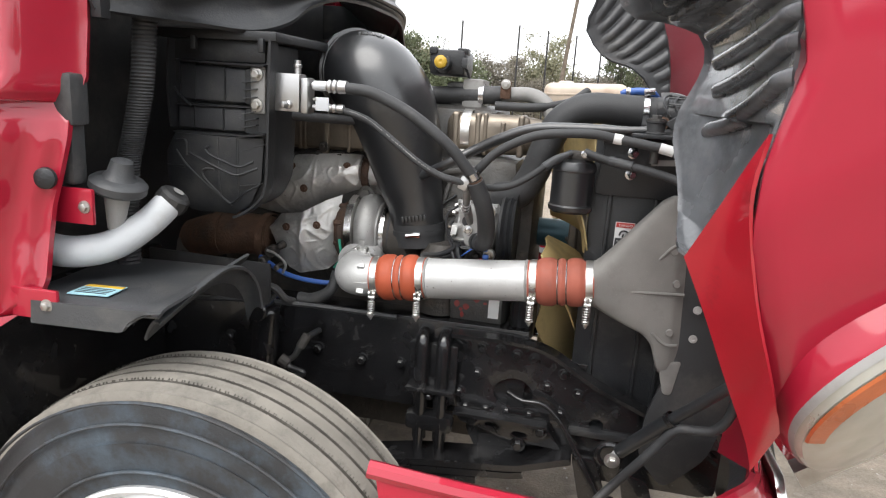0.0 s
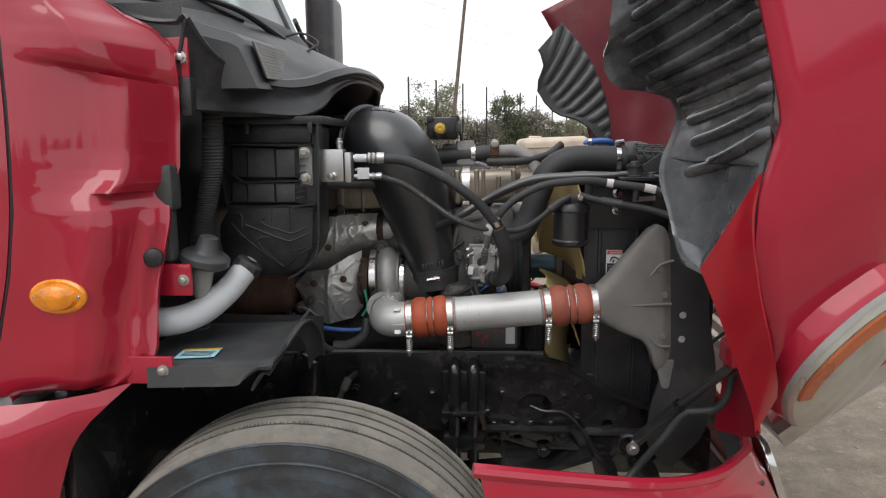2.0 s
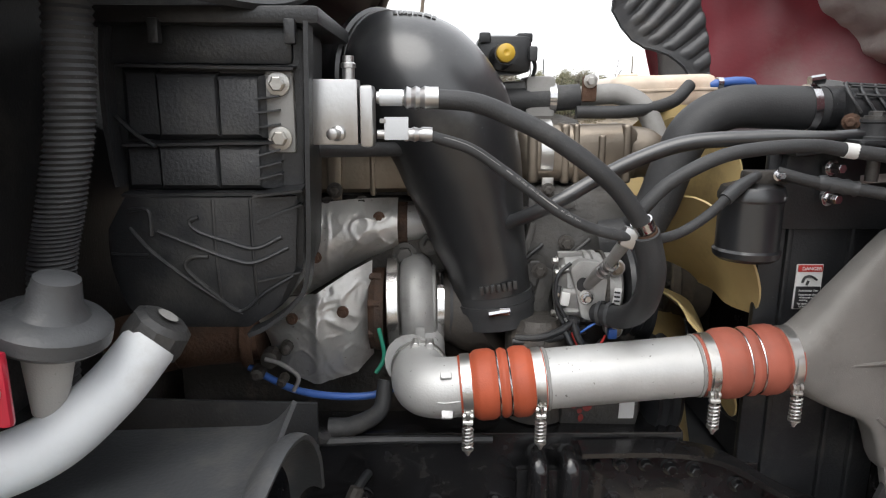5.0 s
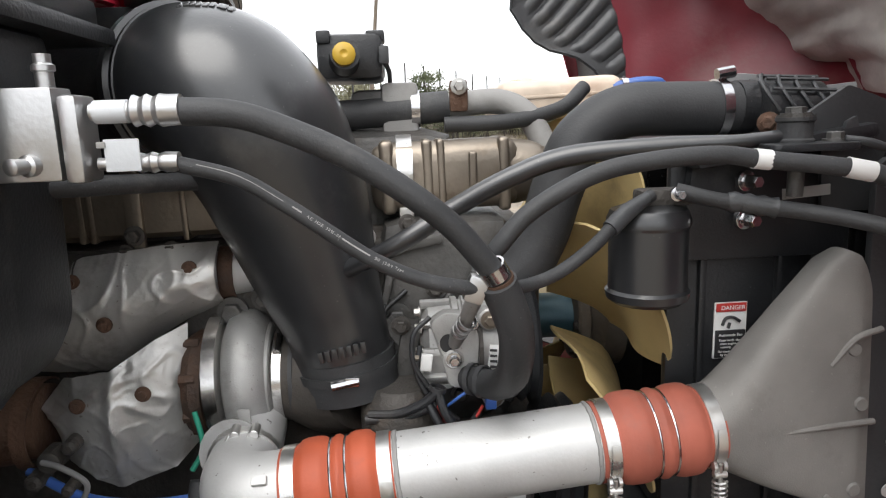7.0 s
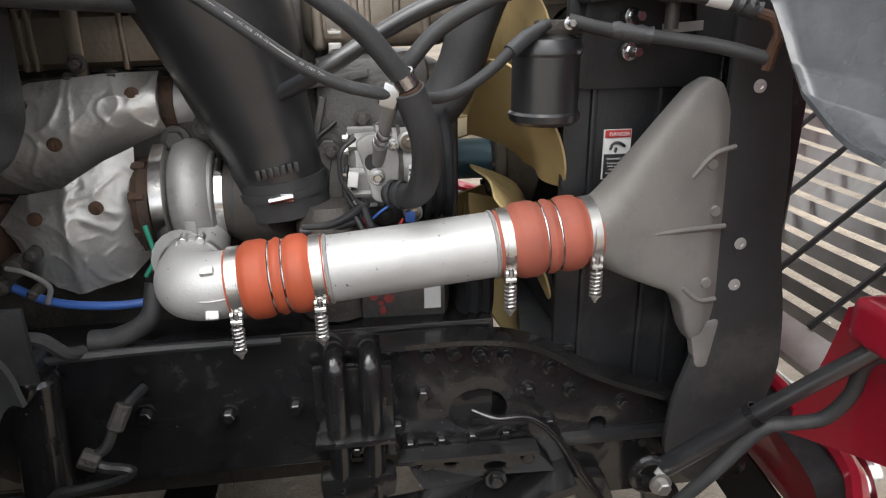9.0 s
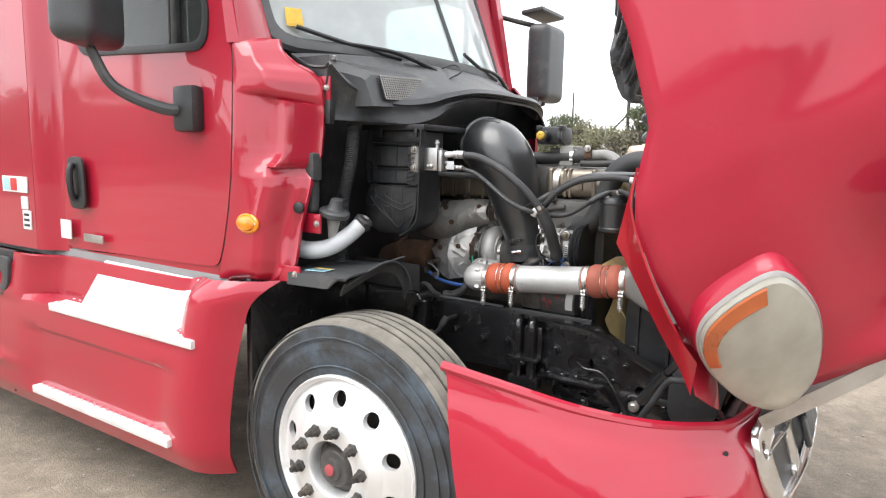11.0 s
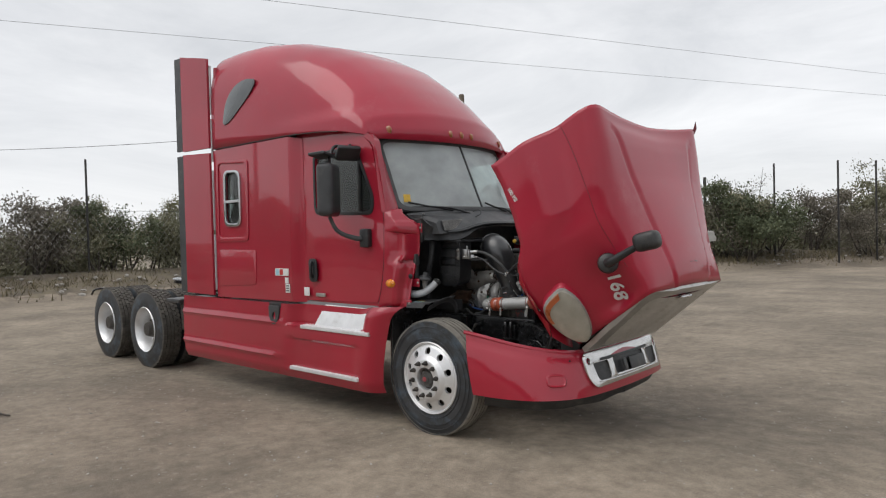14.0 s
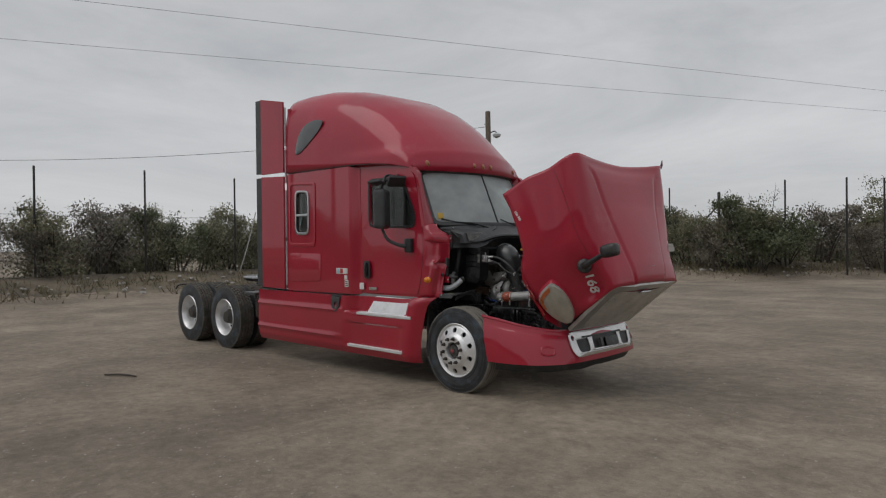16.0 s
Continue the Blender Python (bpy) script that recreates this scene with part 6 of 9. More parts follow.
    part("deck_plate", block(-4.35, 0, 0.95, 0.7, 1.0, 0.03, 0.006), M_FRAME, truck)
    for s in (-1, 1):
        part("quarter_fender_bracket", block(-4.35, s * 0.95, 0.93, 0.35, 0.5, 0.05, 0.015), M_DUSTY, truck)
        part("deck_support", block(-4.30, s * 1.0, 0.75, 0.12, 0.2, 0.4, 0.02), M_FRAME, truck)
        part("mudflap_bracket", tube([(-6.95, s * 0.4, 0.93), (-7.0, s * 0.8, 0.97), (-6.98, s * 1.15, 0.98), (-7.06, s * 1.2, 0.90)], 0.015, 8), M_FRAME, truck)
    # hose coils behind the sleeper
    part("air_line_coil", tube([(-3.75 + 0.07 * math.cos(a), -0.45 + 0.10 * math.sin(a), 1.05 + 0.012 * a) for a in [0.5 * i for i in range(60)]], 0.012, 6, 2), M_RUBBER, truck)


chassis()


# ---- engine bay ----
def hose(name, pts, r, material, parent, label="", n=14):
    return part(name, tube(pts, r, n), material, parent, label)


M_CLAMP = pbr("dull_zinc_clamp", (0.60, 0.595, 0.58), 0.30, metal=0.9, var=0.12, scale=20, bump=0.04, bscale=200, dirt=(0.32, 0.30, 0.26), dirt_amt=0.2, dirt_scale=14)
M_REDSPLASH = pbr("thin_red_overspray", (0.27, 0.045, 0.04), 0.55, var=0.35, scale=40, bump=0.05)


def engine():
    blk = block(0.10, 0.0, 1.02, 0.95, 0.42, 0.62, 0.04)
    e = part("engine_block", blk, M_IRON, truck, "grimy cast-iron diesel engine")
    part("valve_cover", block(0.0, 0.02, 1.385, 0.90, 0.36, 0.20, 0.05), M_GREYPAINT, e)
    # --- intake elbow ---
    el = tube([(0.052, -0.225, 1.553), (0.080, -0.248, 1.552), (0.124, -0.268, 1.532), (0.168, -0.270, 1.476), (0.197, -0.262, 1.395), (0.221, -0.256, 1.300), (0.245, -0.258, 1.215), (0.263, -0.26, 1.135)],
              [0.108, 0.114, 0.120, 0.119, 0.110, 0.094, 0.077, 0.070], 40, 8, False)
    etree = BVHTree.FromBMesh(el)
    ie = part("intake_elbow", el, M_DUCT, truck, "big smooth black intake elbow", 60)
    part("elbow_rim", lathe([(-0.020, 0.104), (-0.020, 0.118), (-0.004, 0.120), (0.0, 0.114), (0.008, 0.115), (0.012, 0.106)], (0.056, -0.228, 1.553), (0.78, -0.60, -0.02), 44, None, False), M_DUCT, ie)
    part("inlet_duct", tube([(-0.42, -0.16, 1.525), (-0.15, -0.155, 1.538), (-0.02, -0.165, 1.546), (0.05, -0.215, 1.553)], 0.100, 28), M_BLACK, ie)
    ax = Vector((0.012, 0, -0.10)).normalized()
    part("elbow_clamp", band((0.262, -0.26, 1.140), ax, 0.0745, 0.013, 0.0025), M_RUBBER, ie, "band clamp")
    part("elbow_cuff", band((0.263, -0.26, 1.132), ax, 0.070, 0.062, 0.004), M_RUBBER, ie)
    part("clamp_screw", cyl((0.245, -0.339, 1.137), (0.283, -0.337, 1.143), 0.0065, 8), M_CHROME, ie)
    part("clamp_housing", block(0.274, -0.338, 1.142, 0.020, 0.008, 0.014, 0.002), M_CHROME, ie)
    # thin black discs on the duct paint the shade of its dimples
    for p in ((0.191, -0.403, 1.588), (0.252, -0.36, 1.592), (0.262, -0.40, 1.27)):
        c, nrm, _, _ = etree.find_nearest(Vector(p))
        nrm = nrm if nrm.y < 0 else -nrm
        part("dimple_shade", lathe([(0, 0.0055), (0.0008, 0.005), (0.001, 0.0)], c, nrm, 12), M_INK_SHADE, ie)
    emb = bmesh.new()
    for k in range(7):
        block(0.232 + 0.010 * k, -0.333 - 0.002 * math.sin(math.pi * k / 6), 1.178 + 0.002 * k, 0.007, 0.006, 0.016, 0.001, (0, -8, 0), emb)
    part("raised_marking", emb, M_DUCT, ie)
    for k in range(9):
        c, nrm, _, _ = etree.find_nearest(Vector((0.078 + 0.010 * k, -0.315, 1.68)))
        part("raised_marking", block(c.x, c.y, c.z, 0.007, 0.016, 0.005, 0.001, (25, 4 * (k - 4), 0)), M_DUCT, ie)
    # --- turbo ---
    cz, cy = 1.117, -0.225
    t = part("turbocharger", lathe([(0, 0.05), (0, 0.096), (0.002, 0.101), (0.021, 0.101), (0.023, 0.097), (0.026, 0.06)], (0.060, cy, cz), (1, 0, 0.04), 44), M_POLISH, truck, "cast aluminium turbocharger with a polished ring")
    part("turbo_volute", lathe([(0, 0.088), (0.006, 0.099), (0.022, 0.105), (0.042, 0.102), (0.058, 0.090), (0.066, 0.072)], (0.086, cy, cz), (1, 0, 0.04), 44), M_CASTDULL, t, "cast aluminium volute", 60)
    part("volute_neck", tube([(0.112, cy - 0.050, cz - 0.065), (0.108, cy - 0.095, cz - 0.07), (0.105, cy - 0.13, cz - 0.062)], [0.040, 0.044, 0.047], 20), M_CASTDULL, t, "", 60)
    part("volute_rib", tube([(0.145, cy - 0.079 * math.cos(a), cz + 0.079 * math.sin(a)) for a in [radians(-60 + 15 * i) for i in range(11)]], 0.006, 8, 2), M_CASTDULL, t)
    part("turbo_tag", block(0.122, -0.337, 1.085, 0.018, 0.004, 0.055, 0.002, (8, 0, 0)), M_CASTDULL, t)
    part("turbo_inlet", tube([(0.150, cy, cz), (0.195, cy - 0.004, 1.115), (0.235, -0.245, 1.102), (0.262, -0.258, 1.112)], [0.068, 0.072, 0.072, 0.072], 28), M_BOOT, t, "dark rubber inlet boot")
    part("inlet_clamp", band((0.160, cy - 0.001, cz), (1, 0, 0), 0.070, 0.013), M_POLISH, t)
    part("inlet_clamp", band((0.180, cy - 0.001, cz), (1, 0, 0), 0.0715, 0.006), M_RUBBER, t)
    part("clamp_screw", cyl((0.160, cy - 0.055, cz + 0.055), (0.160, cy - 0.028, cz + 0.072), 0.006, 8), M_CHROME, t)
    part("turbo_flange", lathe([(0, 0.075), (0.012, 0.082), (0.028, 0.08)], (0.024, cy, cz - 0.005), (1, 0, 0), 24), M_RUST, t, "rusty turbo flange")
    for a in (20, 65, -25, -65):
        part("flange_nut", lathe([(0, 0.010), (0.022, 0.009)], (0.024, cy - 0.074 * math.cos(radians(a)), cz + 0.074 * math.sin(radians(a))), (1, 0, 0), 6), M_RUST, t)
    part("exhaust_pipe", tube([(-0.185, -0.25, 1.075), (-0.24, -0.25, 1.072), (-0.34, -0.25, 1.066), (-0.47, -0.2, 1.02)], [0.055, 0.060, 0.064, 0.066], 24), M_RUST, t, "rusty exhaust pipe")
    for x in (-0.20, -0.345):
        part("exhaust_clamp", band((x, -0.25, 1.071), (1, 0, -0.04), 0.066, 0.022), M_RUST, t)
    lin = bmesh.new()
    for dx, dz, r in ((0, 0, 0.018), (0.03, 0.02, 0.012), (-0.025, -0.03, 0.014), (0.02, -0.045, 0.010)):
        lathe([(0, r), (0.03, r * 0.9), (0.034, r * 0.5)], (-0.155 + dx, -0.30, 1.045 + dz), (0, -1, 0), 10, lin)
    part("wastegate_link", lin, M_IRON, t, "greasy actuator linkage")
    hose("actuator_rod", [(-0.16, -0.335, 1.05), (-0.13, -0.345, 1.045), (-0.10, -0.345, 1.02), (-0.11, -0.34, 0.99)], 0.004, M_CAST, t)
    # --- crumpled heat shields ---
    def dents(x, z, k):
        a = noise.noise(Vector((x * 9, z * 8, k)))
        c = noise.noise(Vector((x * 20, z * 17, k + 5)))
        f = noise.noise(Vector((x * 44, z * 36, k + 11)))
        return 0.006 * a + 0.0055 * (1 - abs(a)) ** 12 + 0.0028 * (1 - min(1, 2.6 * abs(c))) ** 5 + 0.0010 * (1 - min(1, 3.0 * abs(f))) ** 3

    UT = [(-0.27, 1.345), (-0.195, 1.334), (-0.155, 1.300), (-0.115, 1.318), (0.0, 1.330), (0.079, 1.331)]
    UB = [(-0.27, 1.150), (-0.18, 1.140), (-0.10, 1.142), (-0.03, 1.185), (0.02, 1.212), (0.079, 1.236)]

    def upper(u, v):
        x = -0.27 + 0.349 * u
        b, t2 = table(UB, x), table(UT, x)
        z = b + (t2 - b) * v
        y = -0.190 - 0.075 * math.sin(math.pi * (0.10 + 0.78 * v)) - 0.018 * math.sin(math.pi * u) - dents(x, z, 1)
        return Vector((x, y, z))
    sh = part("heat_shield", grid(upper, 110, 64, 0.002), M_SHIELD, truck, "crumpled silvery heat shield", 60)
    LT = [(-0.185, 1.110), (-0.145, 1.150), (-0.07, 1.164), (-0.01, 1.200), (0.03, 1.216)]
    LB = [(-0.185, 1.095), (-0.155, 1.020), (-0.08, 0.985), (0.0, 1.0), (0.03, 1.028)]

    def lower(u, v):
        x = -0.185 + 0.215 * u
        b, t2 = table(LB, x), table(LT, x)
        z = b + (t2 - b) * v
        y = -0.225 - 0.070 * math.sin(math.pi * (0.10 + 0.80 * u)) - 0.020 * math.sin(math.pi * v) - dents(x, z, 9) - 0.008 * math.exp(-((u - 0.55) / 0.05) ** 2)
        return Vector((x, y, z))
    sh2 = part("heat_shield", grid(lower, 80, 80, 0.002), M_SHIELD, truck, "crumpled silvery heat shield", 60)
    for p, sx in (((-0.121, -0.262, 1.288), sh), ((0.045, -0.262, 1.300), sh), ((-0.068, -0.297, 1.232), sh), ((-0.019, -0.318, 1.135), sh2), ((-0.113, -0.312, 1.120), sh2)):
        part("shield_washer", lathe([(0, 0.011), (0.004, 0.011), (0.005, 0.006), (0.010, 0.006)], p, (0, -1, 0), 14), M_RUST, sx)
    part("exhaust_manifold", tube([(0.06, -0.19, 1.275), (0.15, -0.18, 1.28), (0.30, -0.17, 1.285)], [0.04, 0.042, 0.042], 18), M_ALUPIPE, truck)
    part("manifold_clamp", band((0.085, -0.187, 1.276), (1, 0, 0), 0.043, 0.022), M_RUST, truck)
    part("manifold_bellows", lathe([(0.004 * i, 0.030 + (0.006 if i % 2 else 0)) for i in range(10)], (-0.16, -0.22, 1.285), (1, 0, 0), 20), M_IRON, truck)
    # --- EGR cooler ---
    ec = part("egr_cooler", block(-0.02, -0.165, 1.380, 0.48, 0.10, 0.088, 0.022, (0, -1, 0), None, 3), M_EGR, truck, "heat-tinted steel exhaust cooler")
    for x in (-0.225, -0.20, -0.175, -0.12, -0.105, 0.03, 0.10):
        part("cooler_rib", block(x, -0.165, 1.380, 0.010, 0.106, 0.094, 0.004, (0, -1, 0)), M_EGR, ec)
    part("cooler_end", block(0.425, -0.155, 1.413, 0.235, 0.105, 0.108, 0.034, (0, -1, 0), None, 4), M_EGR, ec, "heat-tinted cooler end")
    part("cooler_cone", tube([(0.525, -0.155, 1.413), (0.560, -0.155, 1.410), (0.590, -0.150, 1.392), (0.605, -0.145, 1.360)], [0.053, 0.050, 0.040, 0.030], 28), M_EGR, ec, "", 70)
    for x, w in ((0.335, 0.022), (0.397, 0.016), (0.418, 0.012), (0.515, 0.018)):
        part("cooler_rib", block(x, -0.155, 1.413, w, 0.110, 0.113, 0.034, (0, -1, 0), None, 4), M_EGR, ec, "", 70)
    part("cooler_emboss", block(0.466, -0.208, 1.418, 0.013, 0.010, 0.062, 0.005, None, None, 4), M_EGR, ec)
    part("cooler_strap", band((0.362, -0.155, 1.415), (1, 0, 0), 0.059, 0.024, 0.003), M_CLAMP, ec, "bright cooler strap")
    part("strap_bracket", block(0.362, -0.222, 1.355, 0.022, 0.012, 0.03, 0.003), M_CHROMEDULL, ec)
    bolt("strap_bolt", (0.362, -0.229, 1.347), (0, -1, 0), 0.009, 0.014, ec, M_IRON)
    part("strap_bracket", block(-0.040, -0.220, 1.375, 0.026, 0.012, 0.13, 0.004), M_EGR, ec)
    for p in ((-0.040, -0.226, 1.345), (-0.055, -0.224, 1.318), (0.010, -0.222, 1.320)):
        bolt("strap_bolt", p, (0, -1, 0), 0.010, 0.016, ec, M_IRON)
    part("cooler_rail", block(0.05, -0.150, 1.325, 0.60, 0.05, 0.022, 0.006), M_IRON, ec)
    hose("side_cable", [(-0.06, -0.50, 1.440), (0.03, -0.40, 1.434), (0.12, -0.30, 1.428), (0.22, -0.20, 1.425)], 0.012, M_RUBBER, ec)
    # upper pipes behind the elbow
    hose("coolant_pipe", [(0.20, -0.10, 1.505), (0.36, -0.10, 1.515), (0.44, -0.10, 1.52)], 0.026, M_RUBBER, e)
    part("pipe_clamp", band((0.385, -0.10, 1.517), (1, 0, 0), 0.027, 0.014), M_CHROME, e)
    hose("steel_pipe", [(0.44, -0.10, 1.52), (0.52, -0.10, 1.525), (0.57, -0.11, 1.50), (0.60, -0.12, 1.44), (0.61, -0.12, 1.38)], 0.021, M_CAST, e)
    part("pipe_bracket", block(0.455, -0.125, 1.535, 0.03, 0.012, 0.05, 0.006), M_RUST, e)
    bolt("pipe_bolt", (0.455, -0.132, 1.55), (0, -1, 0), 0.009, 0.012, e, M_CHROMEDULL)
    hose("vent_hose", [(0.43, -0.13, 1.49), (0.54, -0.13, 1.492), (0.63, -0.10, 1.51), (0.68, -0.06, 1.545)], 0.013, M_RUBBER, e)
    # --- oil filler housing with yellow cap ---
    oh = part("breather_housing", block(0.285, -0.07, 1.600, 0.105, 0.14, 0.072, 0.016), M_BLACK, truck, "black breather housing")
    block_b = block(0.36, -0.06, 1.50, 0.06, 0.12, 0.12, 0.01)
    part("housing_bracket", block_b, M_CAST, oh)
    part("yellow_cap", lathe([(0, 0.0175), (0.012, 0.017), (0.015, 0.013), (0.016, 0.006), (0.013, 0.0)], (0.279, -0.190, 1.597), (0.1, -1, 0.1), 18), M_YELLOW, oh, "yellow oil filler cap")
    part("cap_neck", lathe([(0, 0.024), (0.05, 0.022)], (0.276, -0.142, 1.593), (0.1, -1, 0.1), 20), M_BLACK, oh)
    part("housing_lug", block(0.325, -0.10, 1.632, 0.03, 0.05, 0.018, 0.004), M_BLACK, oh)
    part("housing_lug", block(0.245, -0.135, 1.630, 0.022, 0.02, 0.02, 0.004), M_BLACK, oh)
    part("housing_plug", block(0.338, -0.145, 1.600, 0.016, 0.02, 0.028, 0.004), M_DUSTY, oh)
    hose("breather_lead", [(0.338, -0.15, 1.59), (0.345, -0.13, 1.575), (0.345, -0.08, 1.55)], 0.004, M_BLACK, oh)
    part("head_casting", block(0.33, 0.0, 1.50, 0.10, 0.22, 0.10, 0.014), M_GREYPAINT, oh)
    # --- lower engine clutter ---
    part("oil_filter_housing", lathe([(0, 0.06), (0.16, 0.06), (0.19, 0.04)], (0.34, -0.30, 0.93), (0, 0, 1), 20), M_IRON, e)
    part("alternator", lathe([(0, 0.04), (0.012, 0.075), (0.15, 0.08), (0.16, 0.06)], (0.37, -0.28, 0.965), (1, 0, 0), 26), M_GREYPAINT, truck, "grey alternator splashed with red paint")
    rs = random.Random(8)
    for q in range(9):
        x, an, w, h = 0.395 + 0.09 * rs.random(), rs.uniform(42, 100), rs.uniform(0.004, 0.014), rs.uniform(4, 16)
        part("red_paint_splash", grid(lambda u, v: Vector((x + w * (2 * u - 1) * math.sin(math.pi * (0.12 + 0.80 * v)), -0.28 - 0.0835 * math.sin(radians(an + h * v)), 0.965 + 0.0835 * math.cos(radians(an + h * v)))), 4, 6, 0.0), M_REDSPLASH, truck)
    part("alternator_label", grid(lambda u, v: Vector((0.485 + 0.028 * u, -0.28 - 0.0812 * math.sin(radians(62 + 44 * v)), 0.965 + 0.0812 * math.cos(radians(62 + 44 * v)))), 4, 6, 0.0), M_WHITE, truck)
    part("pulley", lathe([(0, 0.085), (0.01, 0.10), (0.02, 0.092), (0.03, 0.10), (0.04, 0.092), (0.05, 0.10), (0.06, 0.09)], (0.545, -0.27, 0.97), (1, 0, 0), 32), M_BLACK, e)
    hose("blue_hose", [(-0.20, -0.30, 1.02), (-0.10, -0.33, 0.985), (0.02, -0.33, 0.975), (0.10, -0.30, 0.99)], 0.007, M_BLUEHOSE, e, "blue coolant hose")
    hose("drain_hose", [(0.06, -0.36, 1.02), (0.05, -0.38, 0.97), (0.0, -0.38, 0.94), (-0.04, -0.38, 0.935)], [0.014, 0.016, 0.02], M_RUBBER, e)
    hose("ground_wire", [(0.045, -0.31, 1.10), (0.055, -0.32, 1.05), (0.04, -0.33, 1.02)], 0.004, pbr("green_wire", (0.02, 0.25, 0.16), 0.5, bump=0), e)
    for x, y, z, r in ((0.34, -0.23, 1.20, 0.016), (0.31, -0.23, 1.06, 0.014), (0.36, -0.24, 1.03, 0.016), (0.09, -0.22, 1.22, 0.016), (0.14, -0.22, 1.24, 0.014), (0.38, -0.24, 1.10, 0.012)):
        bolt("engine_bolt", (x, y, z), (0, -1, 0), r, 0.02, e, M_GREYPAINT)
    rk = random.Random(21)
    for q in range(16):
        x, z = rk.uniform(0.27, 0.40), rk.uniform(0.98, 1.34)
        bolt("engine_bolt", (x, -0.218 - 0.02 * rk.random(), z), (0, -1, 0), rk.uniform(0.006, 0.013), 0.018, e, rk.choice([M_IRON, M_GREYPAINT, M_CAST]))
    for q in range(5):
        x, z = 0.275 + 0.03 * q, rk.uniform(1.0, 1.1)
        hose("engine_wire", [(x, -0.235, z), (x + 0.03, -0.255, z + 0.05), (x + 0.01, -0.25, z + 0.12), (x + 0.05, -0.235, z + 0.16)], 0.004, M_BLACK, e)
    part("casting_rib", block(0.30, -0.222, 1.14, 0.012, 0.03, 0.30, 0.004, (0, 14, 0)), M_GREYPAINT, e)
    part("casting_rib", block(0.345, -0.225, 1.31, 0.14, 0.03, 0.014, 0.004, (0, -10, 0)), M_GREYPAINT, e)
    part("heater_pipe", tube([(0.20, -0.23, 1.00), (0.30, -0.25, 0.985), (0.42, -0.25, 1.0), (0.50, -0.24, 1.04)], 0.012, 10), M_IRON, e)
    part("front_cover", block(0.42, -0.12, 1.18, 0.20, 0.22, 0.34, 0.03), M_GREYPAINT, e, "grey painted front gear cover")
    part("oil_cap_boss", lathe([(0, 0.024), (0.012, 0.024), (0.014, 0.015), (0.02, 0.012)], (0.445, -0.165, 1.258), (0, -1, 0), 20), M_CAST, e)
    part("bracket_arm", tube([(0.32, -0.235, 1.20), (0.36, -0.245, 1.13), (0.34, -0.25, 1.05)], [0.022, 0.018, 0.02], 10), M_GREYPAINT, e)


engine()


def compressor():
    c = lathe([(0, 0.030), (0.004, 0.050), (0.012, 0.060), (0.045, 0.062), (0.047, 0.067), (0.055, 0.067), (0.057, 0.062), (0.060, 0.062), (0.062, 0.067), (0.070, 0.067), (0.072, 0.062), (0.108, 0.062), (0.115, 0.052)], (0.372, -0.285, 1.175), (1, 0, 0.0), 34)
    cp = part("ac_compressor", c, M_CASTDULL, truck, "aluminium air-conditioning compressor")
    for k in range(5):
        a = radians(-70 + 38 * k)
        part("casing_rib", block(0.395, -0.285 - 0.062 * math.cos(a), 1.175 + 0.062 * math.sin(a), 0.044, 0.012, 0.012, 0.003, (-math.degrees(a), 0, 0)), M_CASTDULL, cp)
        bolt("casing_bolt", (0.374, -0.285 - 0.050 * math.cos(a), 1.175 + 0.050 * math.sin(a)), (-1, 0, 0), 0.006, 0.010, cp, M_CHROMEDULL)
    pb = part("port_block", plate(rounded([(0.384, 1.226), (0.404, 1.240), (0.440, 1.236), (0.452, 1.205), (0.448, 1.150), (0.434, 1.128), (0.408, 1.134), (0.402, 1.165)], 0.008, 3), [oval(0.4085, 1.196, 0.011, 0.013, 16)], lambda x, z: (x, -0.356, z), (0, 0.026, 0), 0.003), M_CASTDULL, cp, "cast port block")
    # black disc set in the port as its dark depth
    part("port_shade", lathe([(0, 0.014), (0.003, 0.014)], (0.4085, -0.351, 1.196), (0, -1, 0), 16), M_INK_SHADE, cp)
    for p, r in (((0.416, -0.356, 1.173), 0.0075), ((0.468, -0.345, 1.224), 0.0085), ((0.472, -0.342, 1.108), 0.0085), ((0.443, -0.356, 1.222), 0.005)):
        part("port_lug", lathe([(-0.02, r * 1.9), (0, r * 1.9), (0.002, r * 1.6)], p, (0, -1, 0), 16), M_CASTDULL, cp)
        bolt("port_bolt", p, (0, -1, 0), r, 0.012, cp, M_EGR if r > 0.008 else M_CHROME)
    part("body_seam", band((0.455, -0.285, 1.172), (1, 0, 0), 0.0675, 0.006, 0.002), M_IRON, cp)
    part("white_connector", block(0.378, -0.352, 1.170, 0.016, 0.010, 0.024, 0.002, (0, 8, 0)), M_WHITE, cp)
    part("connector_pin", lathe([(0, 0.004), (0.008, 0.004)], (0.368, -0.350, 1.176), (-1, 0, 0), 8), M_EGR, cp)
    for q in range(3):
        part("crimp_ring", band((0.4245 - 0.003 * q, -0.470 + 0.014 * q, 1.262 - 0.010 * q), (-0.2, 0.75, -0.6), 0.0095, 0.006, 0.0016), M_ALU, cp)
    for q in range(2):
        part("crimp_ring", band((0.452 - 0.012 * q, -0.382 + 0.014 * q, 1.149 - 0.001 * q), (-0.75, 0.6, -0.1), 0.0200, 0.007, 0.0022), M_DUSTY, cp)
    part("loom_sleeve", tube([(0.392, -0.37, 1.135), (0.400, -0.378, 1.105), (0.418, -0.380, 1.082), (0.445, -0.375, 1.078)], 0.0065, 10), M_BLACK, cp)
    part("loom_sleeve", tube([(0.392, -0.37, 1.135), (0.370, -0.365, 1.115), (0.335, -0.355, 1.098), (0.295, -0.34, 1.092)], 0.0065, 10), M_BLACK, cp)
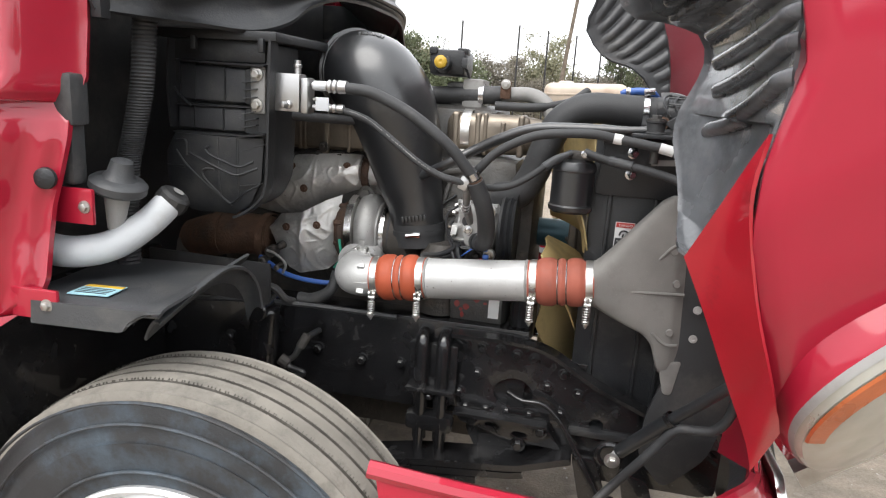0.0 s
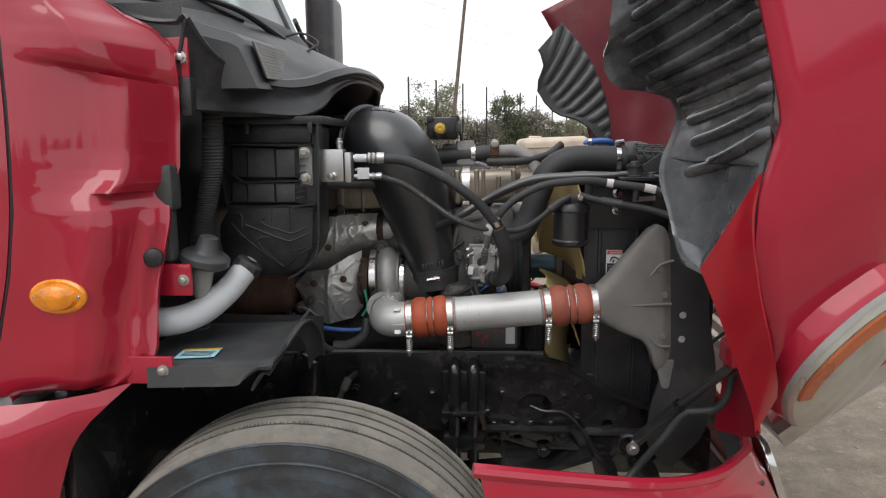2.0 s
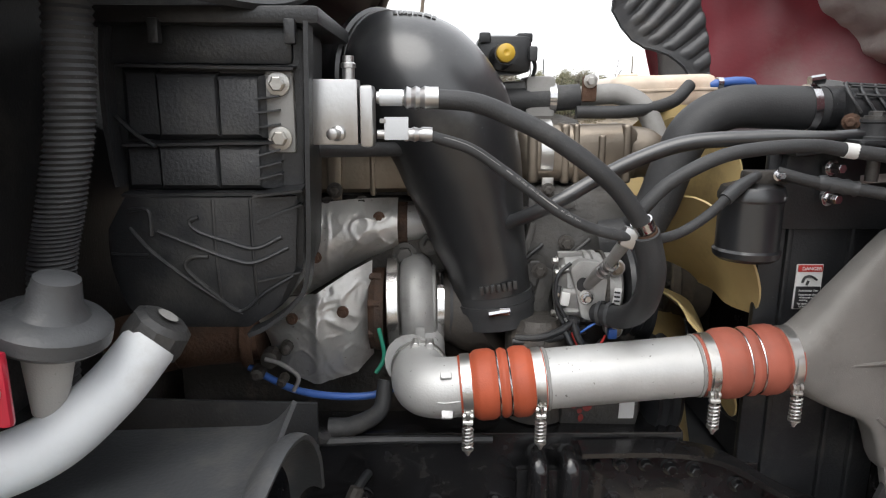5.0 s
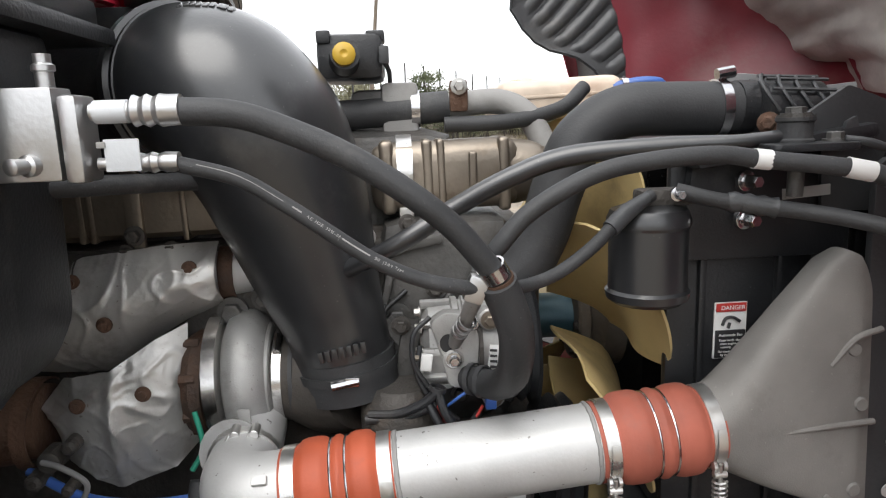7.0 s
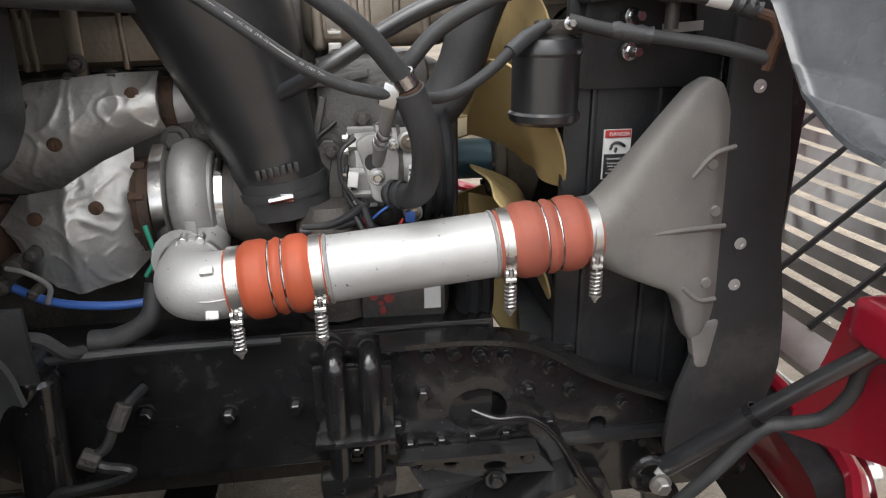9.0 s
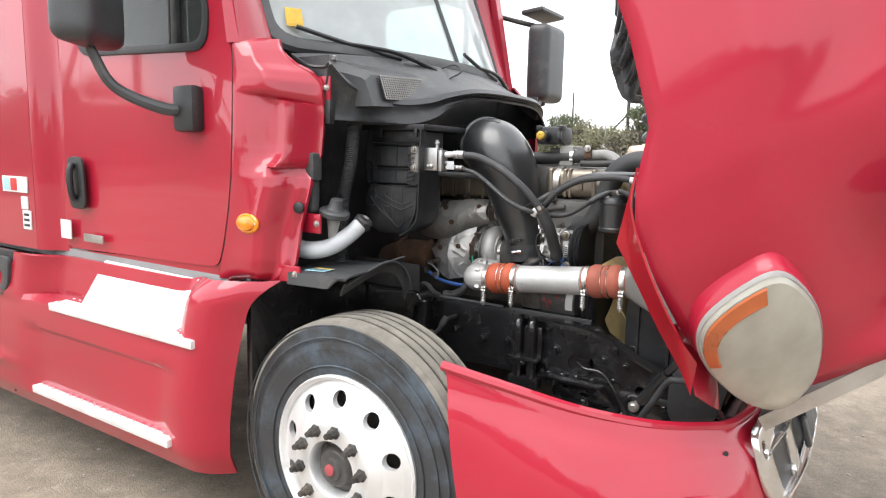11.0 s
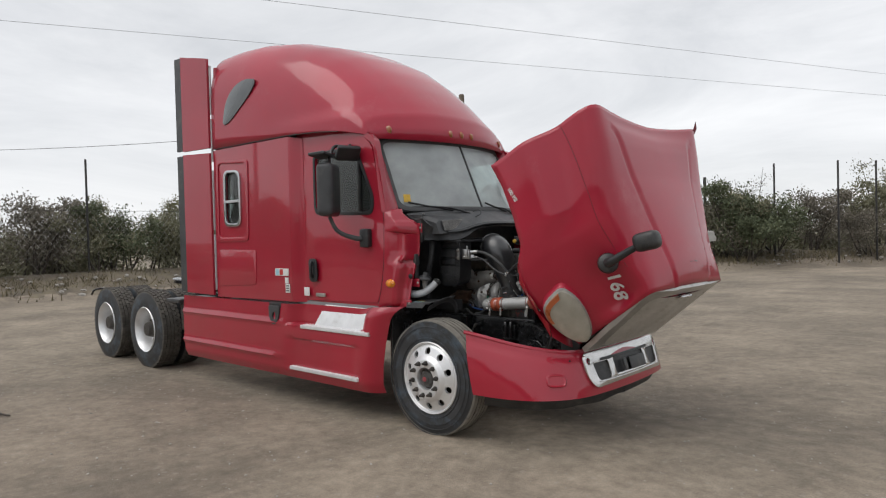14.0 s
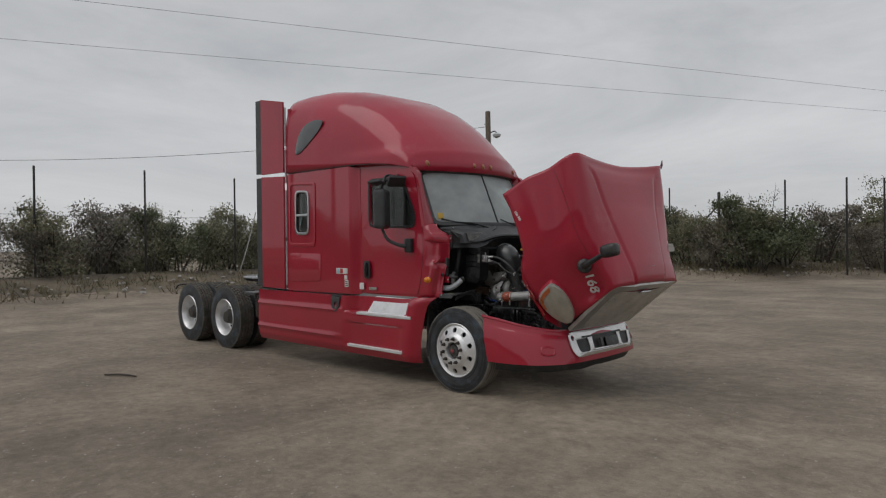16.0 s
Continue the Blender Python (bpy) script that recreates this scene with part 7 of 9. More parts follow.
    part("loom_tie", band((0.391, -0.370, 1.138), (0.3, 0, 1), 0.010, 0.006, 0.002), M_INK_SHADE, cp)
    part("bar_code_label", block(0.472, -0.345, 1.165, 0.014, 0.004, 0.045, 0.001, (0, 6, 0)), M_WHITE, cp)
    for q in range(5):
        part("label_bar", block(0.472, -0.348, 1.148 + 0.008 * q, 0.010, 0.003, 0.003, 0.0005, (0, 6, 0)), M_INK_SHADE, cp)
    part("clutch_pulley", lathe([(0, 0.055), (0.0, 0.085), (0.008, 0.088), (0.016, 0.080), (0.024, 0.088), (0.032, 0.080), (0.040, 0.088), (0.042, 0.10), (0.044, 0.05)], (0.492, -0.285, 1.170), (1, 0, 0), 36), M_BLACK, cp)
    hose("suction_hose", [(0.452, -0.535, 1.325), (0.475, -0.51, 1.26), (0.478, -0.47, 1.195), (0.465, -0.41, 1.155), (0.435, -0.355, 1.145)], [0.021, 0.021, 0.021, 0.020, 0.018], M_RUBBER, cp)
    hose("discharge_fitting", [(0.435, -0.52, 1.318), (0.425, -0.47, 1.27), (0.42, -0.40, 1.225), (0.418, -0.352, 1.195)], [0.011, 0.009, 0.011, 0.009], M_CAST, cp)
    part("connector", block(0.462, -0.352, 1.130, 0.016, 0.012, 0.018, 0.003), M_BLUEHOSE, cp)
    part("connector", block(0.466, -0.352, 1.105, 0.016, 0.012, 0.018, 0.003), M_BLUEHOSE, cp)
    hose("wire_loom", [(0.37, -0.34, 1.19), (0.365, -0.355, 1.15), (0.39, -0.36, 1.11), (0.42, -0.36, 1.085)], 0.004, M_BLACK, cp)
    hose("wire_loom", [(0.39, -0.36, 1.11), (0.34, -0.35, 1.09), (0.29, -0.34, 1.085)], 0.007, M_BLACK, cp)
    hose("wire_loom", [(0.385, -0.355, 1.235), (0.362, -0.365, 1.215), (0.360, -0.365, 1.175), (0.378, -0.365, 1.14)], 0.0035, M_BLACK, cp)
    hose("wire_loom", [(0.378, -0.365, 1.115), (0.395, -0.375, 1.085), (0.425, -0.37, 1.075), (0.45, -0.35, 1.09)], 0.0055, M_BLACK, cp)
    hose("blue_wire", [(0.40, -0.352, 1.10), (0.43, -0.36, 1.125), (0.455, -0.352, 1.13)], 0.0022, M_BLUEHOSE, cp)
    part("mount_bracket", block(0.40, -0.245, 1.09, 0.13, 0.05, 0.035, 0.008, (0, 4, 0)), M_GREYPAINT, cp)
    part("mount_bracket", block(0.35, -0.25, 1.14, 0.03, 0.04, 0.12, 0.008, (0, 12, 0)), M_GREYPAINT, cp)
    for p in ((0.345, -0.272, 1.20), (0.352, -0.272, 1.10), (0.43, -0.272, 1.088)):
        bolt("mount_bolt", p, (0, -1, 0), 0.010, 0.014, cp, M_IRON)
    hose("red_wire", [(0.39, -0.362, 1.11), (0.41, -0.37, 1.08), (0.44, -0.36, 1.085), (0.455, -0.35, 1.10)], 0.0025, M_REDINK, cp)


compressor()


def charge_pipe():
    a, b = Vector((0.189, -0.4337, 1.0409)), Vector((0.735, -0.4343, 1.0919))
    d = (b - a).normalized()

    def at(x):
        return a + (b - a) * ((x - a.x) / (b.x - a.x))
    al = part("charge_pipe", cyl(at(0.320), at(0.615), 0.0507, 44, 0.003), M_ALUPIPE, truck, "straight aluminium charge-air pipe")
    for x in (0.3345, 0.584):
        wb = lathe([(-0.0032, 0.0505), (-0.0022, 0.0525), (0.0, 0.0532), (0.0022, 0.0525), (0.0032, 0.0505)], at(x), d, 60, None, False)
        for q in wb.verts:
            q.co += d * 0.0012 * noise.noise(q.co * 260) + (q.co - at(x)).normalized() * 0.0010 * noise.noise(q.co * 340)
        part("weld_bead", wb, M_CAST, al)
    for x0, x1, lab in ((0.190, 0.331, 1), (0.588, 0.746, 2)):
        L = x1 - x0
        prof = [(0, 0.0520), (0.021, 0.0522), (0.024, 0.0535), (0.030, 0.0580), (0.036, 0.0594), (0.054, 0.0596), (0.060, 0.0582), (0.065, 0.0548), (0.068, 0.0540), (0.071, 0.0552), (0.076, 0.0584), (0.080, 0.0584), (0.085, 0.0552), (0.088, 0.0540), (0.091, 0.0548),
                (0.096, 0.0582), (0.102, 0.0596), (0.116, 0.0594), (0.122, 0.0580), (0.127, 0.0535), (0.130, 0.0522), (0.150, 0.0520)]
        prof = [(q * L / 0.150, r) for q, r in prof]
        ho = part("silicone_hose", lathe([(0, 0.049)] + prof + [(L, 0.049)], at(x0), d, 56, None, False), M_ORANGE if lab == 1 else M_ORANGEDUST, truck, "ribbed orange silicone hose" if lab == 1 else "ribbed orange silicone hose, faded and dusty", 55)
        for q in (0.068, 0.088):
            part("hose_ring", tube([at(x0 + q * L / 0.150) + 0.0548 * (math.cos(w) * Vector((0, -1, 0)) + math.sin(w) * Vector((-d.z, 0, d.x))) for w in [2 * math.pi * i / 48 for i in range(49)]], 0.0018, 8, 1), M_CHROME, ho)
        for q in (0.0125, 0.1385):
            c = at(x0 + q * L / 0.150)
            cl = part("clamp_band", band(c, d, 0.0524, 0.0165, 0.0018, 44), M_CLAMP, truck, "spring-loaded bright steel clamp")
            # perforated tongue, pivot barrels, t-bolt and coil spring
            for k in range(3):
                w = radians(-8 - 17 * k)
                o = c + Vector((0, -math.cos(w), math.sin(w))) * 0.0543
                part("band_slot", block(o.x, o.y, o.z, 0.0060, 0.0008, 0.0045, 0.0, (-math.degrees(w), 0, 0)), M_CHROMEDULL, cl)
            part("tongue", grid(lambda u, v: c + d * (0.0050 * (2 * u - 1)) + Vector((0, -math.cos(radians(20 - 66 * v)), math.sin(radians(20 - 66 * v)))) * 0.0556, 2, 12, 0.0012), M_CLAMP, cl)
            f = c + Vector((0, -0.046, -0.037))
            for dx in (-0.0062, 0.0062):
                part("clamp_lug", lathe([(-0.0022, 0.0060), (0.0022, 0.0060)], (f.x + dx, f.y - 0.004, f.z + 0.006), (1, 0, 0), 14), M_CLAMP, cl)
            part("pivot_barrel", cyl((f.x - 0.0085, f.y - 0.006, f.z - 0.004), (f.x + 0.0085, f.y - 0.006, f.z - 0.004), 0.0048, 14, 0.0008), M_CLAMP, cl)
            sp = bmesh.new()
            tube([(f.x, f.y - 0.007, f.z + 0.01), (f.x + 0.0006, f.y - 0.0065, f.z - 0.062)], 0.0028, 8, 8, True, 1.0, sp)
            tube([(f.x + 0.0082 * math.cos(0.7 * i), f.y - 0.007 + 0.0082 * math.sin(0.7 * i), f.z - 0.048 + 0.00070 * i) for i in range(54)], 0.0019, 6, 1, True, 1.0, sp)
            lathe([(0, 0.0098), (0.003, 0.0098)], (f.x, f.y - 0.007, f.z - 0.051), (0, 0, 1), 14, sp)
            lathe([(0, 0.0055), (0.006, 0.0055)], (f.x, f.y - 0.007, f.z - 0.057), (0, 0, 1), 6, sp)
            part("clamp_spring", sp, M_CLAMP, cl, "t-bolt with coil spring")
    # cast elbow turning back to the turbo
    el = tube([at(0.205), at(0.178), at(0.152) + Vector((0, 0.003, 0)), (0.132, -0.420, 1.0365), (0.123, -0.396, 1.0370), (0.121, -0.360, 1.0400), (0.121, -0.320, 1.048), (0.121, -0.270, 1.060)], [0.0500, 0.0504, 0.0508, 0.0508, 0.0502, 0.0485, 0.047, 0.046], 40)
    ce = part("charge_elbow", el, M_ALUPIPE, truck, "cast aluminium charge-air elbow", 60)
    part("parting_line", tube([at(0.190) + Vector((0, -0.0500, -0.004)), at(0.160) + Vector((-0.004, -0.0492, -0.004)), (0.113, -0.452, 1.034), (0.093, -0.428, 1.034), (0.084, -0.398, 1.035), (0.083, -0.365, 1.037)], 0.0013, 6), M_ALUPIPE, ce)
    part("elbow_pad", block(0.166, -0.4690, 1.0740, 0.019, 0.012, 0.018, 0.003, (46, 0, 3)), M_ALUPIPE, ce)
    part("elbow_pad", block(0.168, -0.4775, 1.0130, 0.019, 0.010, 0.018, 0.003, (-36, 0, 3)), M_ALUPIPE, ce)
    part("flange_band", band((0.121, -0.352, 1.0405), (0, 1, 0.10), 0.0480, 0.012, 0.004, 36), M_CLAMP, ce, "v-band clamp at the turbo outlet")
    for x in (0.114, 0.140):
        part("band_bolt", cyl((x, -0.372, 1.088), (x, -0.352, 1.092), 0.0068, 14, 0.001), M_CLAMP, ce)
        part("bolt_hook", tube([(x - 0.004, -0.365, 1.094), (x - 0.009, -0.372, 1.086), (x - 0.016, -0.378, 1.074), (x - 0.021, -0.380, 1.064)], 0.0016, 6), M_CLAMP, ce)
    # grey fan-shaped end tank
    TOP = [(0, 1.1435), (0.08, 1.148), (0.2, 1.176), (0.5, 1.254), (0.72, 1.308), (0.84, 1.322), (0.94, 1.312), (1.0, 1.285)]
    BOT = [(0, 1.0395), (0.1, 1.037), (0.35, 1.010), (0.62, 0.985), (0.71, 0.965), (0.77, 0.925), (0.80, 0.892), (0.90, 0.895), (1.0, 0.915)]
    rings = []
    for k in range(29):
        t = k / 28
        x = 0.728 + 0.222 * t
        zu, zd = table(TOP, t), table(BOT, t)
        zm = 1.0915 + (0.0 if t < 0.3 else 0.018 * (t - 0.3))
        th = 0.052 * (1 - t) ** 1.6 + 0.026 * (1 - (1 - t) ** 1.6) - 0.010 * max(0, (t - 0.9) / 0.1)
        ring = []
        for i in range(48):
            w = 2 * math.pi * i / 48
            ca, sa = math.cos(w), math.sin(w)
            p = 2 / (2 + 4.0 * min(1, 1.5 * t))
            y = th * math.copysign(abs(ca) ** p, ca)
            z = (zu - zm if sa > 0 else zm - zd) * math.copysign(abs(sa) ** p, sa)
            ring.append((x + (0.010 * t * (1.1 - zm - z) / 0.2), -0.4340 + y, zm + z))
        rings.append(ring)
    tank = part("cooler_end_tank", bridge(bmesh.new(), rings, True, True), M_TANKCAST, truck, "fan-shaped grey cast end tank", 40)
    for dz, x0 in ((0.0, 0.80), (0.125, 0.885), (-0.125, 0.89)):
        part("tank_rib", tube([(x0, -0.461 - 0.006 * (x0 < 0.85), 1.085 + dz * 0.72), (x0 + 0.03, -0.462 - 0.004 * (x0 < 0.85), 1.09 + dz * 0.95), (0.950, -0.460, 1.095 + dz)], 0.0042, 8), M_TANKCAST, tank)
    for dz, x in ((0.03, 0.930), (0.105, 0.915), (-0.09, 0.930)):
        part("tank_boss", lathe([(0, 0.010), (0.004, 0.008)], (x, -0.460, 1.09 + dz), (0, -1, 0), 14), M_TANKCAST, tank)
    part("tank_foot", plate(rounded([(0.915, 0.92), (0.968, 0.93), (0.955, 0.84), (0.935, 0.84)], 0.01), [], lambda x, z: (x, -0.455, z), (0, 0.02, 0), 0.003), M_TANKCAST, tank)


charge_pipe()


def radiator():
    r = part("radiator_core", block(1.03, 0, 1.08, 0.10, 0.86, 0.72, 0.01), M_FRAME, truck, "dark radiator pack")
    # side baffle with clips
    out = rounded([(0.935, 1.44), (1.022, 1.42), (1.042, 1.30), (1.060, 1.18), (1.062, 1.06), (1.085, 0.93), (1.095, 0.82), (1.06, 0.68), (0.97, 0.58), (0.90, 0.66), (0.905, 0.78), (0.94, 0.90)], 0.03, 3)
    b = part("radiator_baffle", plate(out, [], lambda x, z: (x, -0.446 - 0.006 * math.sin(9 * z), z), (0, 0.012, 0), 0.002), M_RUBBERPLATE, truck, "flexible dark rubber side baffle")
    for z in (1.307, 1.061, 0.990):
        part("baffle_clip", lathe([(0, 0.0100), (0.0018, 0.0098), (0.0022, 0.0045), (0.001, 0.0035), (0.001, 0.0)], (0.985 if z < 1.2 else 0.979, -0.4535, z), (0, -1, 0), 18), M_ALUPIPE, b)
    # fan shroud: box open to the engine
    s = part("fan_shroud", block(0.845, -0.345, 1.06, 0.26, 0.016, 0.78, 0.006), M_BLACK, truck, "black plastic fan shroud")
    part("shroud_panel", block(0.895, 0.425, 1.06, 0.20, 0.02, 0.78, 0.008), M_BLACK, s)
    part("shroud_panel", block(0.845, 0, 1.45, 0.24, 0.82, 0.02, 0.008, (0, -8, 0)), M_BLACK, s)
    part("shroud_panel", block(0.845, 0, 0.68, 0.24, 0.82, 0.02, 0.008), M_BLACK, s)
    part("shroud_ring", plate(rounded([(-0.334, 0.70), (0.40, 0.70), (0.40, 1.44), (-0.334, 1.44)], 0.03), [oval(0.02, 1.10, 0.325, 0.325, 48)], lambda y, z: (0.845, y, z), (0.012, 0, 0)), M_BLACK, s)
    for x in (0.762, 0.872, 0.925):
        part("shroud_rib", block(x, -0.357, 1.06, 0.010, 0.012, 0.74, 0.003), M_BLACK, s)
    # warning label
    lx, lz = 0.806, 1.193
    y = -0.356
    lb = part("warning_label", block(lx, y, lz, 0.047, 0.003, 0.082, 0.001, None), M_WHITE, s, "danger label: automatic fan, keep hands clear")

    def on(dx, dz, w, h, m, nm="label_print", d=0.0025):
        part(nm, block(lx + dx * 0.97, y - d, lz + dz, w, 0.002, h, 0.0003, None), m, s)
    on(0, 0.034, 0.043, 0.012, M_REDINK)
    on(0, -0.019, 0.043, 0.040, M_INK_SHADE)
    for body, size, dx, dz, mat in (("DANGER", 0.0086, 0.002, 0.0335, M_WHITE), ("Automatic Fan", 0.0058, 0.0, -0.006, M_WHITE), ("Keep hands clear", 0.0048, 0.0, -0.0135, M_WHITE), ("when engine is", 0.0048, -0.001, -0.0185, M_WHITE),
                                    ("running.", 0.0048, -0.006, -0.0235, M_WHITE), ("Fan starts or stops", 0.0046, 0.0, -0.030, M_WHITE), ("by itself.", 0.0048, -0.006, -0.035, M_WHITE)):
        cu = bpy.data.curves.new("print", "FONT")
        cu.body, cu.size, cu.extrude = body, size, 0.0003
        cu.align_x, cu.align_y = "CENTER", "CENTER"
        ob = bpy.data.objects.new("print", cu)
        me = bpy.data.meshes.new_from_object(ob)
        bpy.data.objects.remove(ob)
        bm = bmesh.new()
        bm.from_mesh(me)
        bmesh.ops.transform(bm, matrix=Matrix.Translation((lx + dx, y - 0.0042, lz + dz)) @ Matrix.Rotation(radians(90), 4, "X"), verts=bm.verts)
        part("label_lettering", bm, mat, s, "", 35, False)
    pic = bmesh.new()
    tube([(lx - 0.012, y - 0.003, lz + 0.008), (lx - 0.008, y - 0.0035, lz + 0.018), (lx + 0.002, y - 0.0045, lz + 0.020), (lx + 0.012, y - 0.006, lz + 0.014)], 0.0022, 6, 5, True, 1.0, pic)
    tube([(lx - 0.004, y - 0.004, lz + 0.004), (lx - 0.002, y - 0.004, lz + 0.012)], 0.0022, 6, 5, True, 1.0, pic)
    part("label_symbol", pic, M_INK_SHADE, s)
    # fan
    fz = 1.12
    f = part("fan_hub", lathe([(0, 0.045), (0, 0.082), (0.004, 0.086), (0.020, 0.086), (0.024, 0.082), (0.028, 0.07), (0.045, 0.10), (0.085, 0.10), (0.09, 0.06)], (0.668, 0, fz), (1, 0, 0), 40), M_FANHUB, truck, "dusty fan clutch hub")
    part("fan_shaft", lathe([(0, 0.036), (0.004, 0.043), (0.100, 0.043), (0.110, 0.046), (0.118, 0.046)], (0.555, 0, fz), (1, 0, 0), 36), M_TEAL, f, "blue-grey fan drive")
    for q in range(6):
        bolt("hub_bolt", (0.668, 0.072 * math.cos(1.05 * q), fz + 0.072 * math.sin(1.05 * q)), (-1, 0, 0), 0.006, 0.008, f, M_IRON)
    nb = 9
    for k in range(nb):
        a0 = radians(134 + 360 / nb * k)

        def blade(u, v):
            tip = 0.388 - 0.05 * abs(2 * v - 1) ** 3.5
            r = 0.095 + (tip - 0.095) * u
            wide = radians(37 + 5 * math.sin(math.pi * min(1, 0.15 + 0.8 * u)))
            ang = a0 + wide * v + radians(5) * u * u
            x = 0.612 + 0.110 * v + 0.022 * math.sin(math.pi * v) + 0.012 * math.sin(2.2 * math.pi * u) * (v - 0.4)
            return Vector((x, r * math.cos(ang), fz + r * math.sin(ang)))
        part("fan_blade", grid(blade, 16, 14, 0.004), M_TAN, f, "tan nylon fan blade", 60)
    # expansion tank on the far side
    tk = block(0.672, 0.17, 1.532, 0.25, 0.22, 0.078, 0.03, (0, -2, 0), None, 4)
    t = part("expansion_tank", tk, M_TANK, truck, "translucent stained coolant tank")
    part("tank_neck", lathe([(0, 0.026), (0.008, 0.025), (0.012, 0.018), (0.012, 0.0)], (0.61, 0.15, 1.564), (0, 0, 1), 20), M_TANK, t)
    part("tank_seam", block(0.672, 0.17, 1.537, 0.255, 0.225, 0.006, 0.002, (0, -2, 0)), M_TANK, t)
    hose("blue_overflow", [(0.775, 0.07, 1.548), (0.82, 0.06, 1.556), (0.86, 0.06, 1.554), (0.88, 0.08, 1.540)], 0.011, M_BLUEHOSE, t)
    part("tank_clamp", band((0.795, 0.066, 1.552), (1, 0, 0), 0.0115, 0.012), M_CHROME, t)
    # upper coolant hose and outlet
    uh = hose("coolant_hose", [(0.85, -0.25, 1.499), (0.76, -0.25, 1.502), (0.68, -0.25, 1.499), (0.620, -0.25, 1.462), (0.588, -0.25, 1.395), (0.562, -0.25, 1.320), (0.525, -0.25, 1.265), (0.47, -0.23, 1.25)], 0.039, M_RUBBER, truck, "thick black coolant hose", 24)
    part("hose_clamp", band((0.826, -0.25, 1.500), (1, 0, 0), 0.040, 0.014), M_CHROME, uh, "bright worm-drive clamp")
    part("clamp_screw", cyl((0.818, -0.262, 1.548), (0.843, -0.262, 1.552), 0.009, 10), M_CHROME, uh)
    # outlet neck with ribs
    nk = part("outlet_neck", lathe([(0, 0.040), (0.06, 0.042), (0.10, 0.050)], (0.85, -0.25, 1.50), (1, 0, -0.05), 24), M_BLACK, uh)
    part("neck_barrel", lathe([(0, 0.030), (0.002, 0.044), (0.085, 0.047), (0.088, 0.036), (0.088, 0.0)], (0.872, -0.272, 1.494), (1, -0.05, -0.08), 28), M_BLACK, nk)
    for i in range(4):
        c = Vector((0.880 + 0.026 * i, -0.272, 1.494 - 0.002 * i))
        part("neck_rib", tube([c + Vector((0.018 * math.sin(2 * a), 0.051 * math.cos(a), 0.051 * math.sin(a))) for a in [math.pi * q / 12 for q in range(13)]], 0.0028, 6, 2), M_DUSTY, nk)
    for q in range(5):
        a = radians(35 + 27 * q)
        part("neck_rib", tube([Vector((0.874, -0.272 + 0.050 * math.cos(a), 1.494 + 0.050 * math.sin(a))), Vector((0.962, -0.276 + 0.052 * math.cos(a), 1.488 + 0.052 * math.sin(a)))], 0.0028, 6, 2), M_DUSTY, nk)
    bolt("neck_bolt", (0.868, -0.318, 1.478), (-0.6, -0.8, 0), 0.010, 0.014, nk, M_RUST)
    # isolator bracket on top of the radiator
    br = part("isolator_bracket", plate(rounded([(0.785, -0.475), (0.895, -0.475), (0.905, -0.39), (0.80, -0.385)], 0.012), [], lambda x, y: (x, y, 1.446), (0, 0, 0.009), 0.002), M_BLACK, truck, "radiator mounting bracket")
    part("isolator", lathe([(0, 0.023), (0.003, 0.023), (0.005, 0.0205), (0.024, 0.0205), (0.026, 0.023), (0.030, 0.023)], (0.840, -0.425, 1.455), (0, 0, 1), 24), M_RUBBER, br)
    part("isolator_washer", lathe([(0, 0.022), (0.003, 0.022)], (0.840, -0.425, 1.485), (0, 0, 1), 20), M_GREYPAINT, br)
    bolt("isolator_bolt", (0.840, -0.425, 1.488), (0, 0, 1), 0.012, 0.010, br, M_GREYPAINT)
    bolt("isolator_bolt", (0.886, -0.435, 1.455), (0, 0, 1), 0.010, 0.012, br, M_GREYPAINT)
    part("isolator_foot", lathe([(0, 0.010), (0.036, 0.010), (0.038, 0.020), (0.042, 0.022), (0.050, 0.024)], (0.845, -0.425, 1.388), (0, 0, 1), 16), M_GREYPAINT, br)
    part("part_label", block(0.875, -0.402, 1.390, 0.064, 0.002, 0.014, 0.0005, (0, -4, 0)), M_CAST, br)
    part("top_plate", plate(rounded([(0.72, 1.30), (0.95, 1.30), (0.97, 1.46), (0.74, 1.46)], 0.02), [], lambda x, z: (x, -0.375, z), (0, 0.02, 0), 0.003), M_BLACK, br)
    wing = plate(rounded([(0.862, 1.480), (0.928, 1.524), (1.013, 1.490), (1.045, 1.42), (1.00, 1.36), (0.904, 1.363), (0.897, 1.449)], 0.006), [], lambda x, z: (x, -0.392 - 0.05 * (x - 0.9), z), (0, 0.008, 0), 0.002)
    part("air_deflector", wing, M_RUBBERPLATE, br, "dark rubber air deflector sheet")
    part("deflector_tab", plate(rounded([(0.915, 1.455), (0.937, 1.462), (0.932, 1.485), (0.918, 1.478)], 0.003), [], lambda x, z: (x, -0.402, z), (0, -0.006, 0), 0.001), M_DUSTY, br)
    hose("latch_cable", [(0.888, -0.45, 1.458), (0.915, -0.46, 1.452), (0.96, -0.47, 1.435), (1.01, -0.48, 1.42)], [0.005, 0.006, 0.004, 0.004], M_DUSTY, br)
    part("air_deflector", grid(lambda u, v: Vector((0.868 + 0.16 * u + 0.02 * v, -0.165 - 0.10 * u, 1.552 - 0.024 * u + 0.006 * math.sin(7 * u) - 0.085 * v)), 14, 4, 0.004), M_GREYSHEET, br, "pale grey plastic sheet")
    for z in (1.406, 1.356):
        bolt("drier_bolt", (0.799, -0.385, z), (0.2, -1, 0), 0.009, 0.03, br, M_CHROME)


